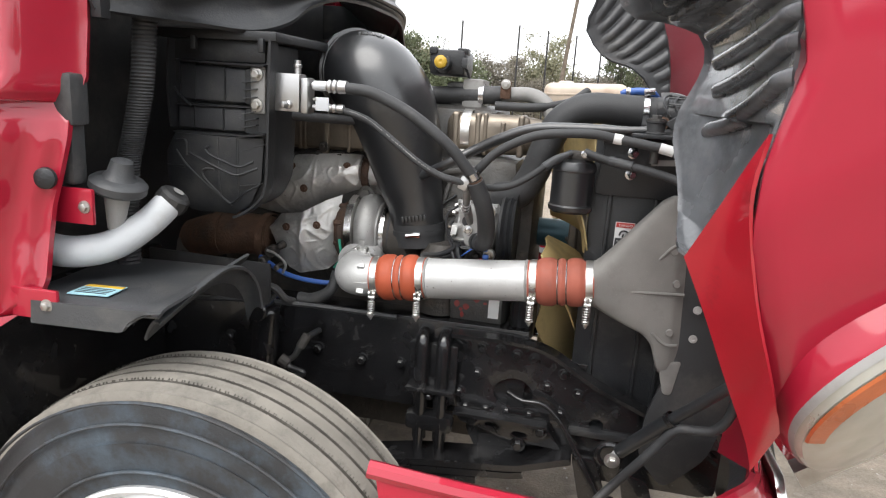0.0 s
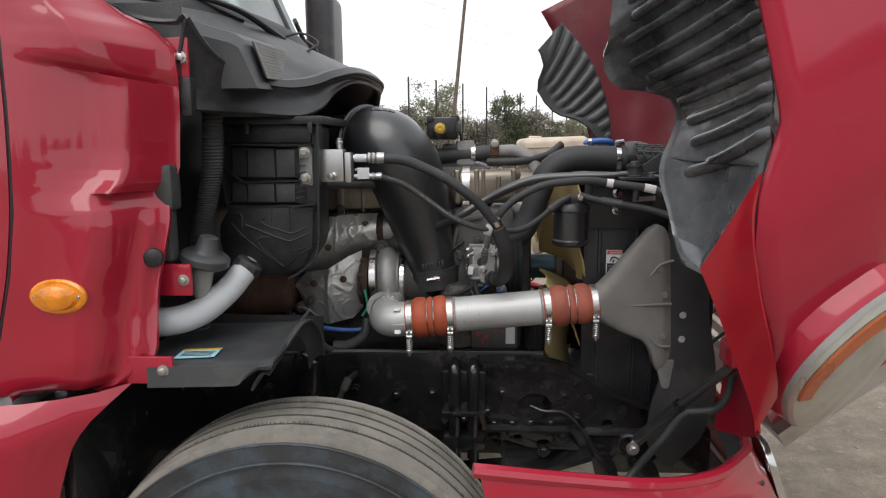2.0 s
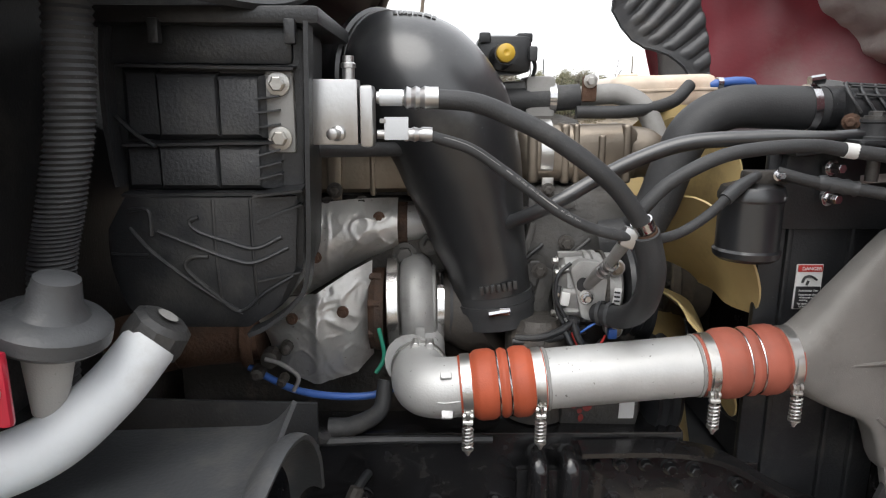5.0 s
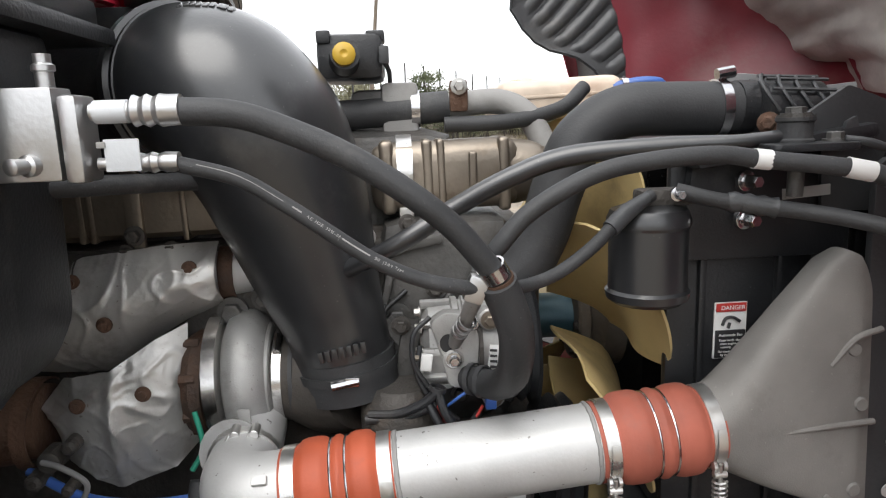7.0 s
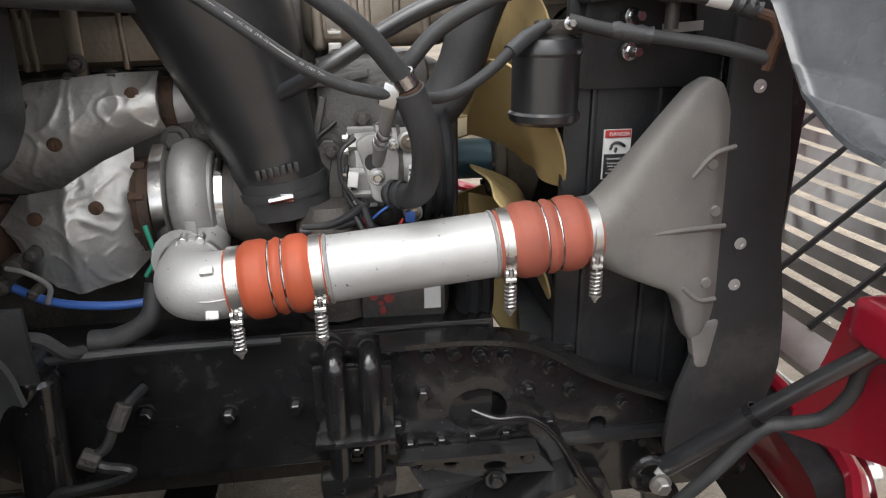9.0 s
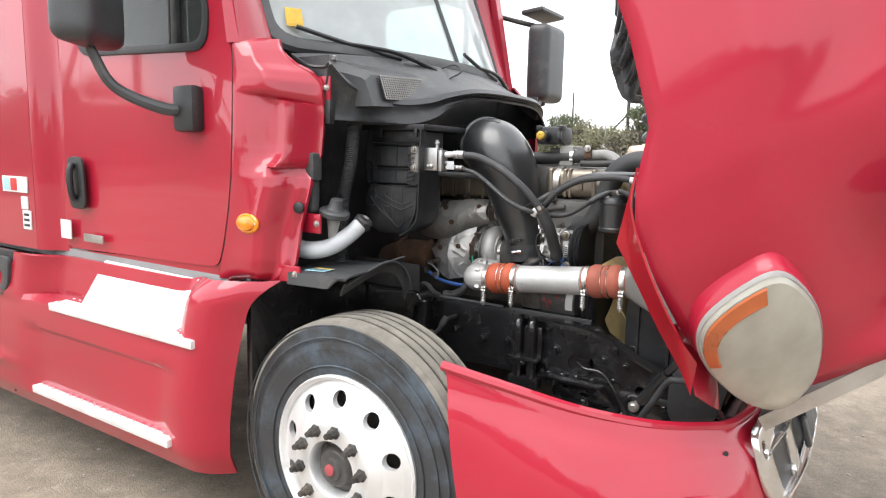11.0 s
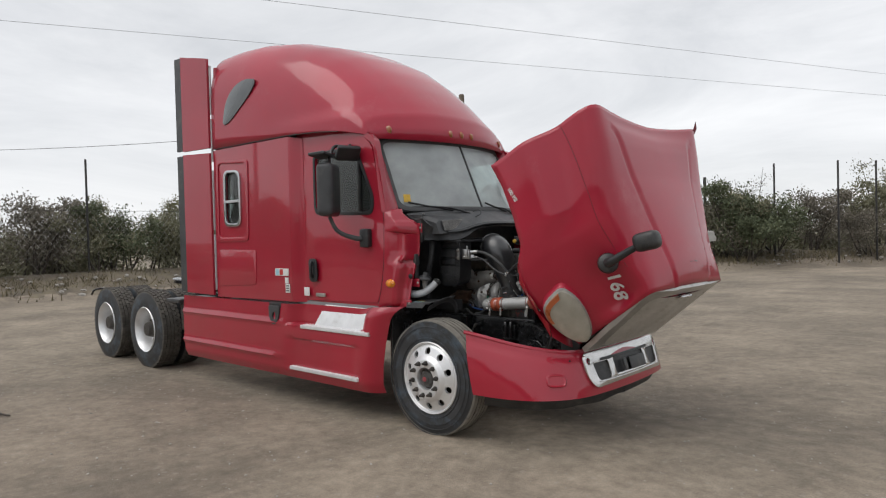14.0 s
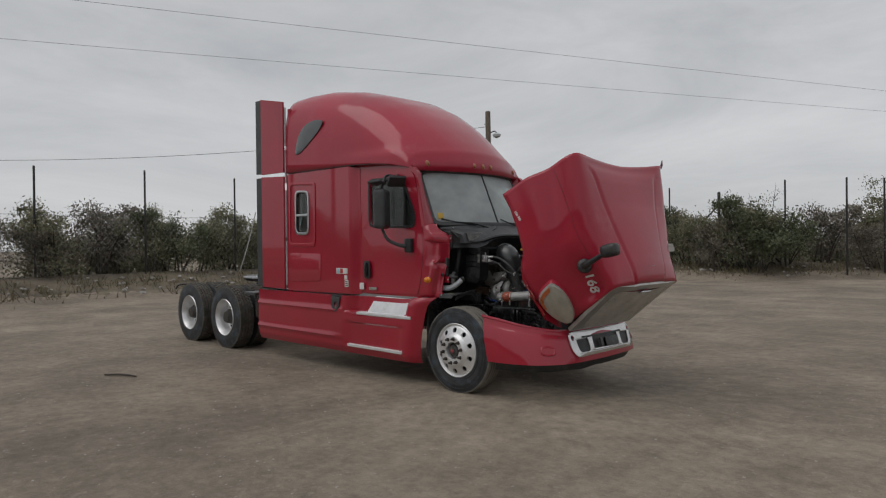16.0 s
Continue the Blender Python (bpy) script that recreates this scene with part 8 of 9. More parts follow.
M_FANHUB = pbr("dusty_hub_metal", (0.11, 0.095, 0.078), 0.65, metal=0.3, var=0.3, scale=20, bump=0.1, dirt=(0.22, 0.18, 0.13), dirt_amt=0.35, dirt_scale=14)
M_GREYSHEET = pbr("pale_grey_sheet", (0.24, 0.245, 0.25), 0.6, var=0.15, scale=8, bump=0.05)
M_RUBBERPLATE = pbr("dark_rubber_sheet", (0.026, 0.027, 0.029), 0.55, var=0.25, scale=8, bump=0.12, bscale=150, dirt=(0.09, 0.085, 0.08), dirt_amt=0.3, dirt_scale=5)
radiator()


def ac_lines():
    # silver manifold block on a bracket
    b = part("expansion_valve", block(0.016, -0.572, 1.495, 0.062, 0.040, 0.084, 0.003), M_ALU, truck, "silver block of the air-conditioning lines")
    part("valve_plate", block(0.058, -0.570, 1.490, 0.018, 0.044, 0.080, 0.006), M_ALU, b)
    part("valve_plate", block(-0.026, -0.568, 1.495, 0.014, 0.034, 0.086, 0.003), M_ALU, b)
    part("service_port", lathe([(0, 0.008), (0.014, 0.008), (0.015, 0.010), (0.020, 0.010), (0.022, 0.0075), (0.030, 0.0075)], (0.034, -0.572, 1.537), (0, 0, 1), 16), M_ALU, b)
    part("service_port", lathe([(0, 0.010), (0.008, 0.010), (0.010, 0.007), (0.026, 0.0075), (0.027, 0.005)], (0.022, -0.590, 1.468), (-0.25, -1, 0), 16), M_ALU, b)
    part("valve_bracket", block(-0.052, -0.592, 1.495, 0.038, 0.014, 0.105, 0.01), M_CAST, b)
    for z in (1.530, 1.462):
        bolt("bracket_bolt", (-0.052, -0.600, z), (0, -1, 0), 0.010, 0.014, b, M_CHROMEDULL)
    # thick suction hose
    p = [(0.142, -0.57, 1.513), (0.20, -0.565, 1.508), (0.252, -0.56, 1.489), (0.305, -0.56, 1.463), (0.359, -0.56, 1.427), (0.403, -0.555, 1.390), (0.436, -0.545, 1.350), (0.453, -0.535, 1.328)]
    h1 = hose("suction_line", p, 0.0133, M_RUBBER, truck, "thick black air-conditioning hose", 18)
    part("line_end", lathe([(0, 0.008), (0.018, 0.009), (0.036, 0.010), (0.040, 0.015), (0.046, 0.0125), (0.052, 0.0155), (0.058, 0.0125), (0.064, 0.0155), (0.070, 0.0145), (0.082, 0.0145)], (0.070, -0.57, 1.514), (1, 0, 0), 20), M_ALU, h1, "crimped aluminium hose end")
    part("paper_tag", lathe([(0, 0.0108), (0.030, 0.0108)], (0.074, -0.57, 1.514), (1, 0, 0), 16), M_WHITEPL, h1)
    part("joint_clamp", band((0.447, -0.538, 1.337), (0.45, 0.25, -0.8), 0.0137, 0.016, 0.0025), M_CHROME, h1)
    part("joint_clamp", band((0.455, -0.533, 1.322), (0.35, 0.25, -0.8), 0.0150, 0.014, 0.002), M_RUST, h1)
    # thin liquid hose
    q = [(0.140, -0.565, 1.464), (0.194, -0.557, 1.447), (0.235, -0.555, 1.421), (0.278, -0.555, 1.390), (0.321, -0.553, 1.359), (0.366, -0.55, 1.336), (0.407, -0.545, 1.324), (0.455, -0.52, 1.313), (0.495, -0.49, 1.308), (0.535, -0.475, 1.318), (0.579, -0.465, 1.346), (0.620, -0.445, 1.378), (0.660, -0.43, 1.398)]
    h2 = hose("liquid_line", q, 0.0080, M_RUBBER, truck, "thin black air-conditioning hose", 14)
    part("line_end", lathe([(0, 0.006), (0.034, 0.0065), (0.038, 0.0100), (0.044, 0.0082), (0.050, 0.0102), (0.056, 0.0082), (0.062, 0.0102), (0.074, 0.0095)], (0.070, -0.566, 1.466), (1, 0, 0), 18), M_ALU, h2, "crimped aluminium hose end")
    part("paper_tag", block(0.096, -0.576, 1.474, 0.032, 0.002, 0.030, 0.0006), M_WHITEPL, h2, "white paper tag")
    part("tag_knot", block(0.078, -0.577, 1.484, 0.008, 0.004, 0.006, 0.001), M_CAST, h2)
    fine = [p for p in cat(q[:9], 40)]
    run = [0.0]
    for c0, c1 in zip(fine, fine[1:]):
        run.append(run[-1] + (c1 - c0).length)

    def along(d):
        k = next((i for i, r in enumerate(run) if r >= d), len(run) - 2)
        k = max(1, min(k, len(fine) - 2))
        return fine[k], (fine[k + 1] - fine[k - 1]).normalized()
    face = Vector((0.0, -0.86, 0.50)).normalized()
    stripe = [along(0.02 + 0.011 * i)[0] + face * 0.0078 for i in range(9)]
    part("print_stripe", tube(stripe, 0.0007, 5, 2), M_CAST, h2, "thin pale stripe on the hose")
    for d0, text, gap in ((0.134, "A/C HOSE 3890-08", 0.0024), (0.212, "SAE J2064 Type", 0.0024)):
        d = d0
        for ch in text:
            if ch != " ":
                o, tx = along(d)
                zf = (face - tx * face.dot(tx)).normalized()
                m = Matrix((tx, zf.cross(tx), zf)).transposed().to_4x4()
                m.translation = o + zf * 0.0079
                lt = lettering(ch, 0.0042, 0.0002, 0.0)
                bmesh.ops.transform(lt, matrix=m, verts=lt.verts)
                part("hose_letter", lt, M_CAST, h2, "", 35, False)
            d += gap
    for d0, n in ((0.118, 4), (0.176, 10)):
        part("print_mark", tube([along(d0 + 0.0036 * i)[0] + face * 0.0078 for i in range(n)], 0.0011, 5, 2), M_CAST, h2)
    part("line_end", tube([(0.600, -0.455, 1.362), (0.625, -0.443, 1.380), (0.655, -0.432, 1.396)], [0.0110, 0.0110, 0.0075], 14), M_DUSTY, h2)
    part("line_joint", block(0.428, -0.535, 1.318, 0.022, 0.018, 0.03, 0.004, (0, 20, 0)), M_ALU, h2)
    # drier
    d = part("receiver_drier", lathe([(0, 0.044), (0.006, 0.052), (0.016, 0.054), (0.020, 0.050), (0.098, 0.050), (0.102, 0.053), (0.110, 0.053), (0.122, 0.048), (0.128, 0.03)], (0.668, -0.400, 1.255), (0, 0, 1), 32), M_DUCT, truck, "black receiver-drier canister")
    part("drier_head", block(0.684, -0.405, 1.392, 0.070, 0.034, 0.022, 0.007), M_IRON, d)
    bolt("drier_stud", (0.690, -0.432, 1.398), (0, -1, 0), 0.006, 0.018, d, M_CHROME)
    hose("condenser_line", [(0.690, -0.43, 1.402), (0.74, -0.45, 1.389), (0.826, -0.475, 1.376), (0.875, -0.51, 1.367), (0.922, -0.55, 1.352)], 0.0098, M_RUBBER, truck, "black condenser hose")
    part("line_crimp", lathe([(0.008 * i, 0.0130 if i % 2 else 0.0108) for i in range(8)], (0.745, -0.45, 1.389), (1, -0.3, -0.16), 16), M_DUSTY, d)
    # clearance-lamp lead with tag
    h4 = hose("lamp_lead", [(0.44, -0.49, 1.330), (0.457, -0.50, 1.354), (0.496, -0.50, 1.394), (0.565, -0.50, 1.431), (0.629, -0.50, 1.444), (0.706, -0.50, 1.448), (0.758, -0.50, 1.441), (0.83, -0.515, 1.432), (0.873, -0.52, 1.424), (0.905, -0.535, 1.410)], 0.0105, M_RUBBER, truck, "black sheathed lamp lead with a white tag")
    part("tag_sleeve", band((0.757, -0.50, 1.4412), (1, 0, -0.13), 0.0107, 0.019, 0.0007), M_WHITE, h4, "white tag on the lead")
    part("tag_sleeve", band((0.860, -0.518, 1.427), (1, -0.12, -0.22), 0.0107, 0.030, 0.0007), M_WHITE, h4)
    part("line_crimp", lathe([(0.006 * i, 0.0128 if i % 2 else 0.0108) for i in range(6)], (0.884, -0.524, 1.421), (1, -0.35, -0.40), 16), M_DUSTY, h4)
    part("line_hook", tube([(0.905, -0.535, 1.410), (0.922, -0.548, 1.402), (0.928, -0.555, 1.385), (0.924, -0.552, 1.362), (0.921, -0.550, 1.338)], 0.0075, 10), M_RUST, h4)
    hose("radiator_stay", [(0.22, -0.28, 1.27), (0.336, -0.36, 1.333), (0.420, -0.36, 1.382), (0.495, -0.37, 1.421), (0.570, -0.38, 1.446), (0.683, -0.40, 1.455), (0.77, -0.42, 1.458), (0.845, -0.425, 1.464)], [0.0125, 0.0125, 0.0128, 0.013, 0.0135, 0.0125, 0.009, 0.009], M_DUCT, truck, "curved black radiator stay rod")


ac_lines()


def left_bay():
    """Air box, washer tank, filler neck and tray beside the firewall."""
    out = rounded([(-0.262, 1.605), (-0.267, 1.49), (-0.254, 1.40), (-0.294, 1.34), (-0.294, 1.285), (-0.278, 1.232), (-0.227, 1.199), (-0.106, 1.205), (-0.058, 1.235), (-0.030, 1.289), (-0.018, 1.605)], 0.02, 3)
    a = part("air_box", plate(out, [], lambda x, z: (x, -0.590, z), (0, 0.14, 0), 0.004), M_BLACK, truck, "black ribbed plastic air cleaner box", 30)

    def step(x0, x1, z0, z1, y, side_w=0.030):
        # raised tier with sloping ends
        rings = [[Vector((p, q, r)) for p, q, r in ((x0 - 0.006, -0.588, z0 - 0.004), (x1 + side_w, -0.588, z0 - 0.004), (x1 + side_w, -0.588, z1 + 0.006), (x0 - 0.006, -0.588, z1 + 0.006))],
                 [Vector((p, q, r)) for p, q, r in ((x0, y + 0.004, z0), (x1 + 0.003, y + 0.004, z0), (x1 + 0.003, y + 0.004, z1 + 0.002), (x0, y + 0.004, z1 + 0.002))],
                 [Vector((p, q, r)) for p, q, r in ((x0 + 0.004, y, z0 + 0.004), (x1, y, z0 + 0.004), (x1, y, z1 - 0.004), (x0 + 0.004, y, z1 - 0.004))]]
        return bridge(bmesh.new(), rings, True, True)
    for x0, x1, z0, z1, y in ((-0.248, -0.2075, 1.463, 1.545, -0.600), (-0.206, -0.1315, 1.463, 1.540, -0.606), (-0.130, -0.078, 1.463, 1.538, -0.605), (-0.252, -0.2105, 1.398, 1.450, -0.602), (-0.209, -0.1355, 1.398, 1.450, -0.608), (-0.134, -0.080, 1.398, 1.450, -0.606)):
        part("box_panel", step(x0, x1, z0, z1, y, 0.030 if x1 > -0.1 else 0.004), M_BLACK, a)
    for x0, x1, z, w, dz in ((-0.250, -0.030, 1.551, 0.026, -0.003), (-0.252, -0.052, 1.456, 0.024, 0.004), (-0.258, -0.085, 1.391, 0.026, 0.002), (-0.085, -0.022, 1.395, 0.042, 0.008)):
        part("box_shelf", grid(lambda u, v: Vector((x0 + (x1 - x0) * u, -0.588 - w * v, z + dz * (u - 0.5) - 0.003 * v)), 6, 2, 0.0035), M_BLACK, a)
    for x0, z0, x1, z1 in ((-0.078, 1.510, -0.050, 1.514), (-0.078, 1.493, -0.050, 1.497), (-0.079, 1.475, -0.051, 1.479), (-0.080, 1.439, -0.052, 1.447), (-0.080, 1.424, -0.052, 1.431), (-0.081, 1.409, -0.052, 1.416), (-0.083, 1.355, -0.028, 1.375), (-0.087, 1.274, -0.033, 1.283)):
        part("box_fin", grid(lambda u, v: Vector((x0 + (x1 - x0) * u, -0.588 - 0.032 * v * (1 - 0.45 * u), z0 + (z1 - z0) * u)), 3, 2, 0.0022), M_BLACK, a)

    def belly_y(x, z):
        c = max(0.0, 1 - ((x + 0.158) / 0.135) ** 2) ** 0.5
        d = max(0.0, min(1.0, (z - 1.200) / 0.10)) ** 0.5
        return -0.588 - 0.034 * c * d

    def belly(u, v):
        z = 1.203 + 0.184 * v
        xl = table([(1.203, -0.225), (1.232, -0.270), (1.285, -0.288), (1.34, -0.288), (1.39, -0.252)], z)
        xr = table([(1.203, -0.110), (1.235, -0.066), (1.289, -0.040), (1.39, -0.034)], z)
        x = xl + (xr - xl) * u
        return Vector((x, belly_y(x, z), z))
    part("box_belly", grid(belly, 26, 20, 0.006), M_BLACK, a, "", 50)
    for line in ([(-0.252, 1.346), (-0.221, 1.313), (-0.163, 1.265), (-0.114, 1.226)], [(-0.158, 1.362), (-0.171, 1.356), (-0.159, 1.343), (-0.124, 1.330), (-0.089, 1.320), (-0.055, 1.334)],
                 [(-0.213, 1.343), (-0.160, 1.322), (-0.119, 1.306), (-0.090, 1.301), (-0.047, 1.319)], [(-0.149, 1.310), (-0.173, 1.308), (-0.179, 1.292), (-0.146, 1.256), (-0.117, 1.230), (-0.079, 1.259), (-0.043, 1.280)],
                 [(-0.285, 1.308), (-0.227, 1.310)], [(-0.251, 1.370), (-0.224, 1.370), (-0.222, 1.337)]):
        part("belly_rib", tube([(x, belly_y(x, z) - 0.001, z) for x, z in line], 0.0030, 8), M_BLACK, a)
    part("box_seam", tube([(-0.092, belly_y(-0.092, z) - 0.0005, z) for z in (1.385, 1.33, 1.28, 1.24)], 0.0022, 6), M_BLACK, a)
    part("box_seam", tube([(-0.139, belly_y(-0.139, z) - 0.0005, z) for z in (1.385, 1.33, 1.28, 1.24)], 0.0022, 6), M_BLACK, a)
    fl = cat([(-0.014, 0, 1.605), (-0.018, 0, 1.45), (-0.024, 0, 1.289), (-0.044, 0, 1.244), (-0.081, 0, 1.214), (-0.106, 0, 1.202)], 6)
    part("box_flange", grid(lambda u, v: fl[round(u * (len(fl) - 1))] + Vector((0, -0.585 - 0.035 * v, 0)), len(fl) - 1, 2, 0.006), M_BLACK, a)
    part("box_flange", grid(lambda u, v: Vector((-0.262 - 0.03 * u * (1 - u), -0.59 - 0.03 * v, 1.60 - 0.20 * u)), 6, 2, 0.006), M_BLACK, a)
    part("box_web", tube([(-0.262, -0.60, 1.49), (-0.235, -0.61, 1.468), (-0.208, -0.615, 1.452)], 0.0035, 6), M_BLACK, a)
    part("box_lid", block(-0.145, -0.47, 1.612, 0.30, 0.30, 0.022, 0.006), M_BLACK, a)
    part("box_lid", block(-0.150, -0.560, 1.578, 0.235, 0.075, 0.050, 0.010), M_BLACK, a)
    for x in (-0.195, -0.03):
        part("lid_clip", block(x, -0.620, 1.592, 0.014, 0.014, 0.030, 0.003), M_BLACK, a)
    # ribbed drain conduit
    line = cat([(-0.238, -0.73, 1.63), (-0.243, -0.74, 1.50), (-0.262, -0.745, 1.40), (-0.282, -0.745, 1.32), (-0.295, -0.74, 1.20), (-0.31, -0.72, 1.05)], 32)
    cd = bmesh.new()
    rings = []
    for i, c in enumerate(line):
        rr = 0.0262 if i % 2 else 0.0232
        rings.append([c + Vector((rr * math.cos(2 * math.pi * k / 16), rr * math.sin(2 * math.pi * k / 16), 0)) for k in range(16)])
    bridge(cd, rings, True, True)
    part("corrugated_conduit", cd, M_RUBBER, truck, "corrugated black conduit", 20)
    # rubber boot and latch on the quarter panel edge
    bo = lathe([(0, 0.050), (0.006, 0.056), (0.020, 0.056), (0.026, 0.050), (0.030, 0.034), (0.040, 0.026), (0.066, 0.021), (0.070, 0.012), (0.07, 0.0)], (-0.234, -0.845, 1.279), (0.28, -0.06, 1), 32)
    b = part("rubber_boot", bo, M_DUSTY, truck, "dusty grey rubber boot")
    part("boot_stem", lathe([(0, 0.016), (0.07, 0.026), (0.085, 0.030)], (-0.246, -0.840, 1.199), (0.1, 0, 1), 18), M_CAST, b)
    lt = block(-0.285, -0.90, 1.46, 0.05, 0.05, 0.10, 0.012)
    block(-0.288, -0.895, 1.365, 0.030, 0.04, 0.14, 0.012, None, lt)
    part("hood_latch", lt, M_DUSTY, truck, "black rubber hood latch")
    # washer filler neck with its cap
    fn = hose("filler_neck", [(-0.165, -0.775, 1.250), (-0.20, -0.81, 1.205), (-0.25, -0.85, 1.165), (-0.32, -0.88, 1.15), (-0.42, -0.88, 1.155)], [0.030, 0.031, 0.032, 0.033, 0.033], M_WHITEPL, truck, "dusty white washer filler neck", 20)
    cb = lathe([(0, 0.034), (0.012, 0.036), (0.030, 0.034), (0.036, 0.026), (0.037, 0.0)], (-0.172, -0.768, 1.243), (0.60, 0.12, 0.85), 10)
    part("filler_cap", cb, M_BLACK, fn, "black knobbed filler cap")
    part("cap_symbol", lathe([(0, 0.010), (0.001, 0.012), (0.0012, 0.0)], (-0.1495, -0.7635, 1.2755), (0.60, 0.12, 0.85), 16), M_CAST, fn)
    # tray over the wheel
    def tray(u, v):
        x = -0.36 + 0.325 * u
        y = -1.008 + 0.33 * v
        z = 1.088 + 0.010 * u + 0.035 * max(0, (u - 0.86) / 0.14) ** 2 * v - 0.003 * math.sin(6 * v) - 0.010 * max(0, 1 - v / 0.06)
        return Vector((x, y, z))
    t = part("splash_tray", grid(tray, 30, 22, 0.006), M_DUSTY, truck, "grey plastic splash tray over the wheel")
    part("tray_front", grid(lambda u, v: Vector((-0.30 + 0.275 * u - 0.05 * v * max(0, u - 0.6) / 0.4, -1.008 - 0.004 * v, 1.088 + 0.008 * u - 0.044 * v + 0.030 * v * max(0, u - 0.80) / 0.20)), 16, 5, 0.006), M_DUSTY, t)

    def edge(u, v):
        k = cat([(-0.048, -0.985, 1.066), (-0.036, -0.93, 1.090), (-0.026, -0.86, 1.114), (-0.016, -0.79, 1.128), (-0.006, -0.73, 1.112), (0.0, -0.69, 1.065), (0.0, -0.67, 1.005)], 6)
        q = u * (len(k) - 1)
        m = min(int(q), len(k) - 2)
        p = k[m].lerp(k[m + 1], q - m)
        return p + Vector((-0.05 * v, 0.02 * v, 0.006 * math.sin(math.pi * v) - 0.045 * v * v))
    part("tray_lip", grid(edge, 40, 8, 0.006), M_DUSTY, t)
    part("arch_wall", grid(lambda u, v: Vector((-0.02 - 0.34 * u, -0.60 + 0.02 * u, 1.09 - 0.10 * v)), 8, 4, 0.006), M_BLACK, t)
    lb = part("tray_label", block(-0.222, -0.932, 1.0935, 0.088, 0.062, 0.002, 0.0005, (0, -2, 4)), M_BLUEINK, t, "pale blue and yellow warning label")
    part("label_stripe", block(-0.222, -0.909, 1.0945, 0.084, 0.012, 0.002, 0.0004, (0, -2, 0)), M_YELLOW, t)
    for k in range(4):
        part("label_text_bar", block(-0.222, -0.925 - 0.009 * k, 1.0945, 0.07, 0.003, 0.0018, 0.0003, (0, -2, 0)), M_INK_SHADE, t)
    # black inner panel behind the wheel
    part("inner_panel", block(-0.47, -0.72, 0.70, 0.03, 0.66, 0.70, 0.01), M_FRAME, truck)
    # gas strut to the hood
    s = part("hood_strut", cyl((0.842, -0.556, 0.726), (0.935, -0.622, 0.858), 0.0165, 18, 0.003), M_DUCT, truck, "black hood strut")
    part("strut_rod", tube([(0.93, -0.618, 0.85), (0.99, -0.66, 0.93), (1.04, -0.70, 1.0)], 0.0125, 12), M_DUCT, s)
    part("strut_collar", band((0.935, -0.622, 0.858), (0.095, -0.066, 0.135), 0.0165, 0.012, 0.002), M_FRAME, s)
    part("strut_eye", tube([(0.822 + 0.028 * math.cos(a), -0.552, 0.712 + 0.028 * math.sin(a)) for a in [2 * math.pi * i / 16 for i in range(17)]], 0.008, 8, 1), M_FRAME, s)
    part("strut_end", tube([(0.831, -0.565, 0.716), (0.842, -0.562, 0.728), (0.856, -0.566, 0.746)], 0.010, 10), M_CAST, s)
    bolt("strut_bolt", (0.828, -0.575, 0.712), (0, -1, 0), 0.012, 0.018, s, M_CHROMEDULL)
    hose("strut_cable", [(0.79, -0.60, 0.60), (0.84, -0.585, 0.66), (0.90, -0.61, 0.76), (0.945, -0.63, 0.838), (0.985, -0.64, 0.850), (1.02, -0.655, 0.865), (1.04, -0.67, 0.91), (1.045, -0.685, 0.975), (1.07, -0.74, 1.0), (1.09, -0.80, 1.01)], 0.0105, M_RUBBER, truck, "sheathed cable beside the strut")
    part("cable_sleeve", tube([(1.046, -0.683, 0.985), (1.050, -0.688, 1.015)], 0.009, 10), M_WHITEPL, s)


left_bay()


# ---- surroundings ----
def leaf_material(name, a, b):
    m = bpy.data.materials.new(name)
    m.use_nodes = True
    n, l = m.node_tree.nodes, m.node_tree.links
    p = n["Principled BSDF"]
    geo = n.new("ShaderNodeNewGeometry")
    mx = n.new("ShaderNodeMix")
    mx.data_type = "RGBA"
    l.new(geo.outputs["Random Per Island"], mx.inputs[0])
    mx.inputs[6].default_value, mx.inputs[7].default_value = (*a, 1), (*b, 1)
    l.new(mx.outputs[2], p.inputs["Base Color"])
    p.inputs["Roughness"].default_value = 0.75
    return m


M_LEAFOLIVE = leaf_material("olive_leaves", (0.150, 0.150, 0.090), (0.245, 0.236, 0.152))
M_LEAFGREEN = leaf_material("green_leaves", (0.062, 0.078, 0.042), (0.120, 0.138, 0.072))
M_LEAFGREY = leaf_material("grey_dry_twigs", (0.120, 0.108, 0.085), (0.205, 0.182, 0.146))
M_GRASS = leaf_material("dry_grass", (0.105, 0.090, 0.050), (0.19, 0.155, 0.090))
M_TWIG = pbr("shrub_bark", (0.060, 0.050, 0.042), 0.9, var=0.3, bump=0.2)
M_STONE = pbr("pale_stone", (0.34, 0.32, 0.29), 0.9, var=0.3, scale=9, bump=0.2)


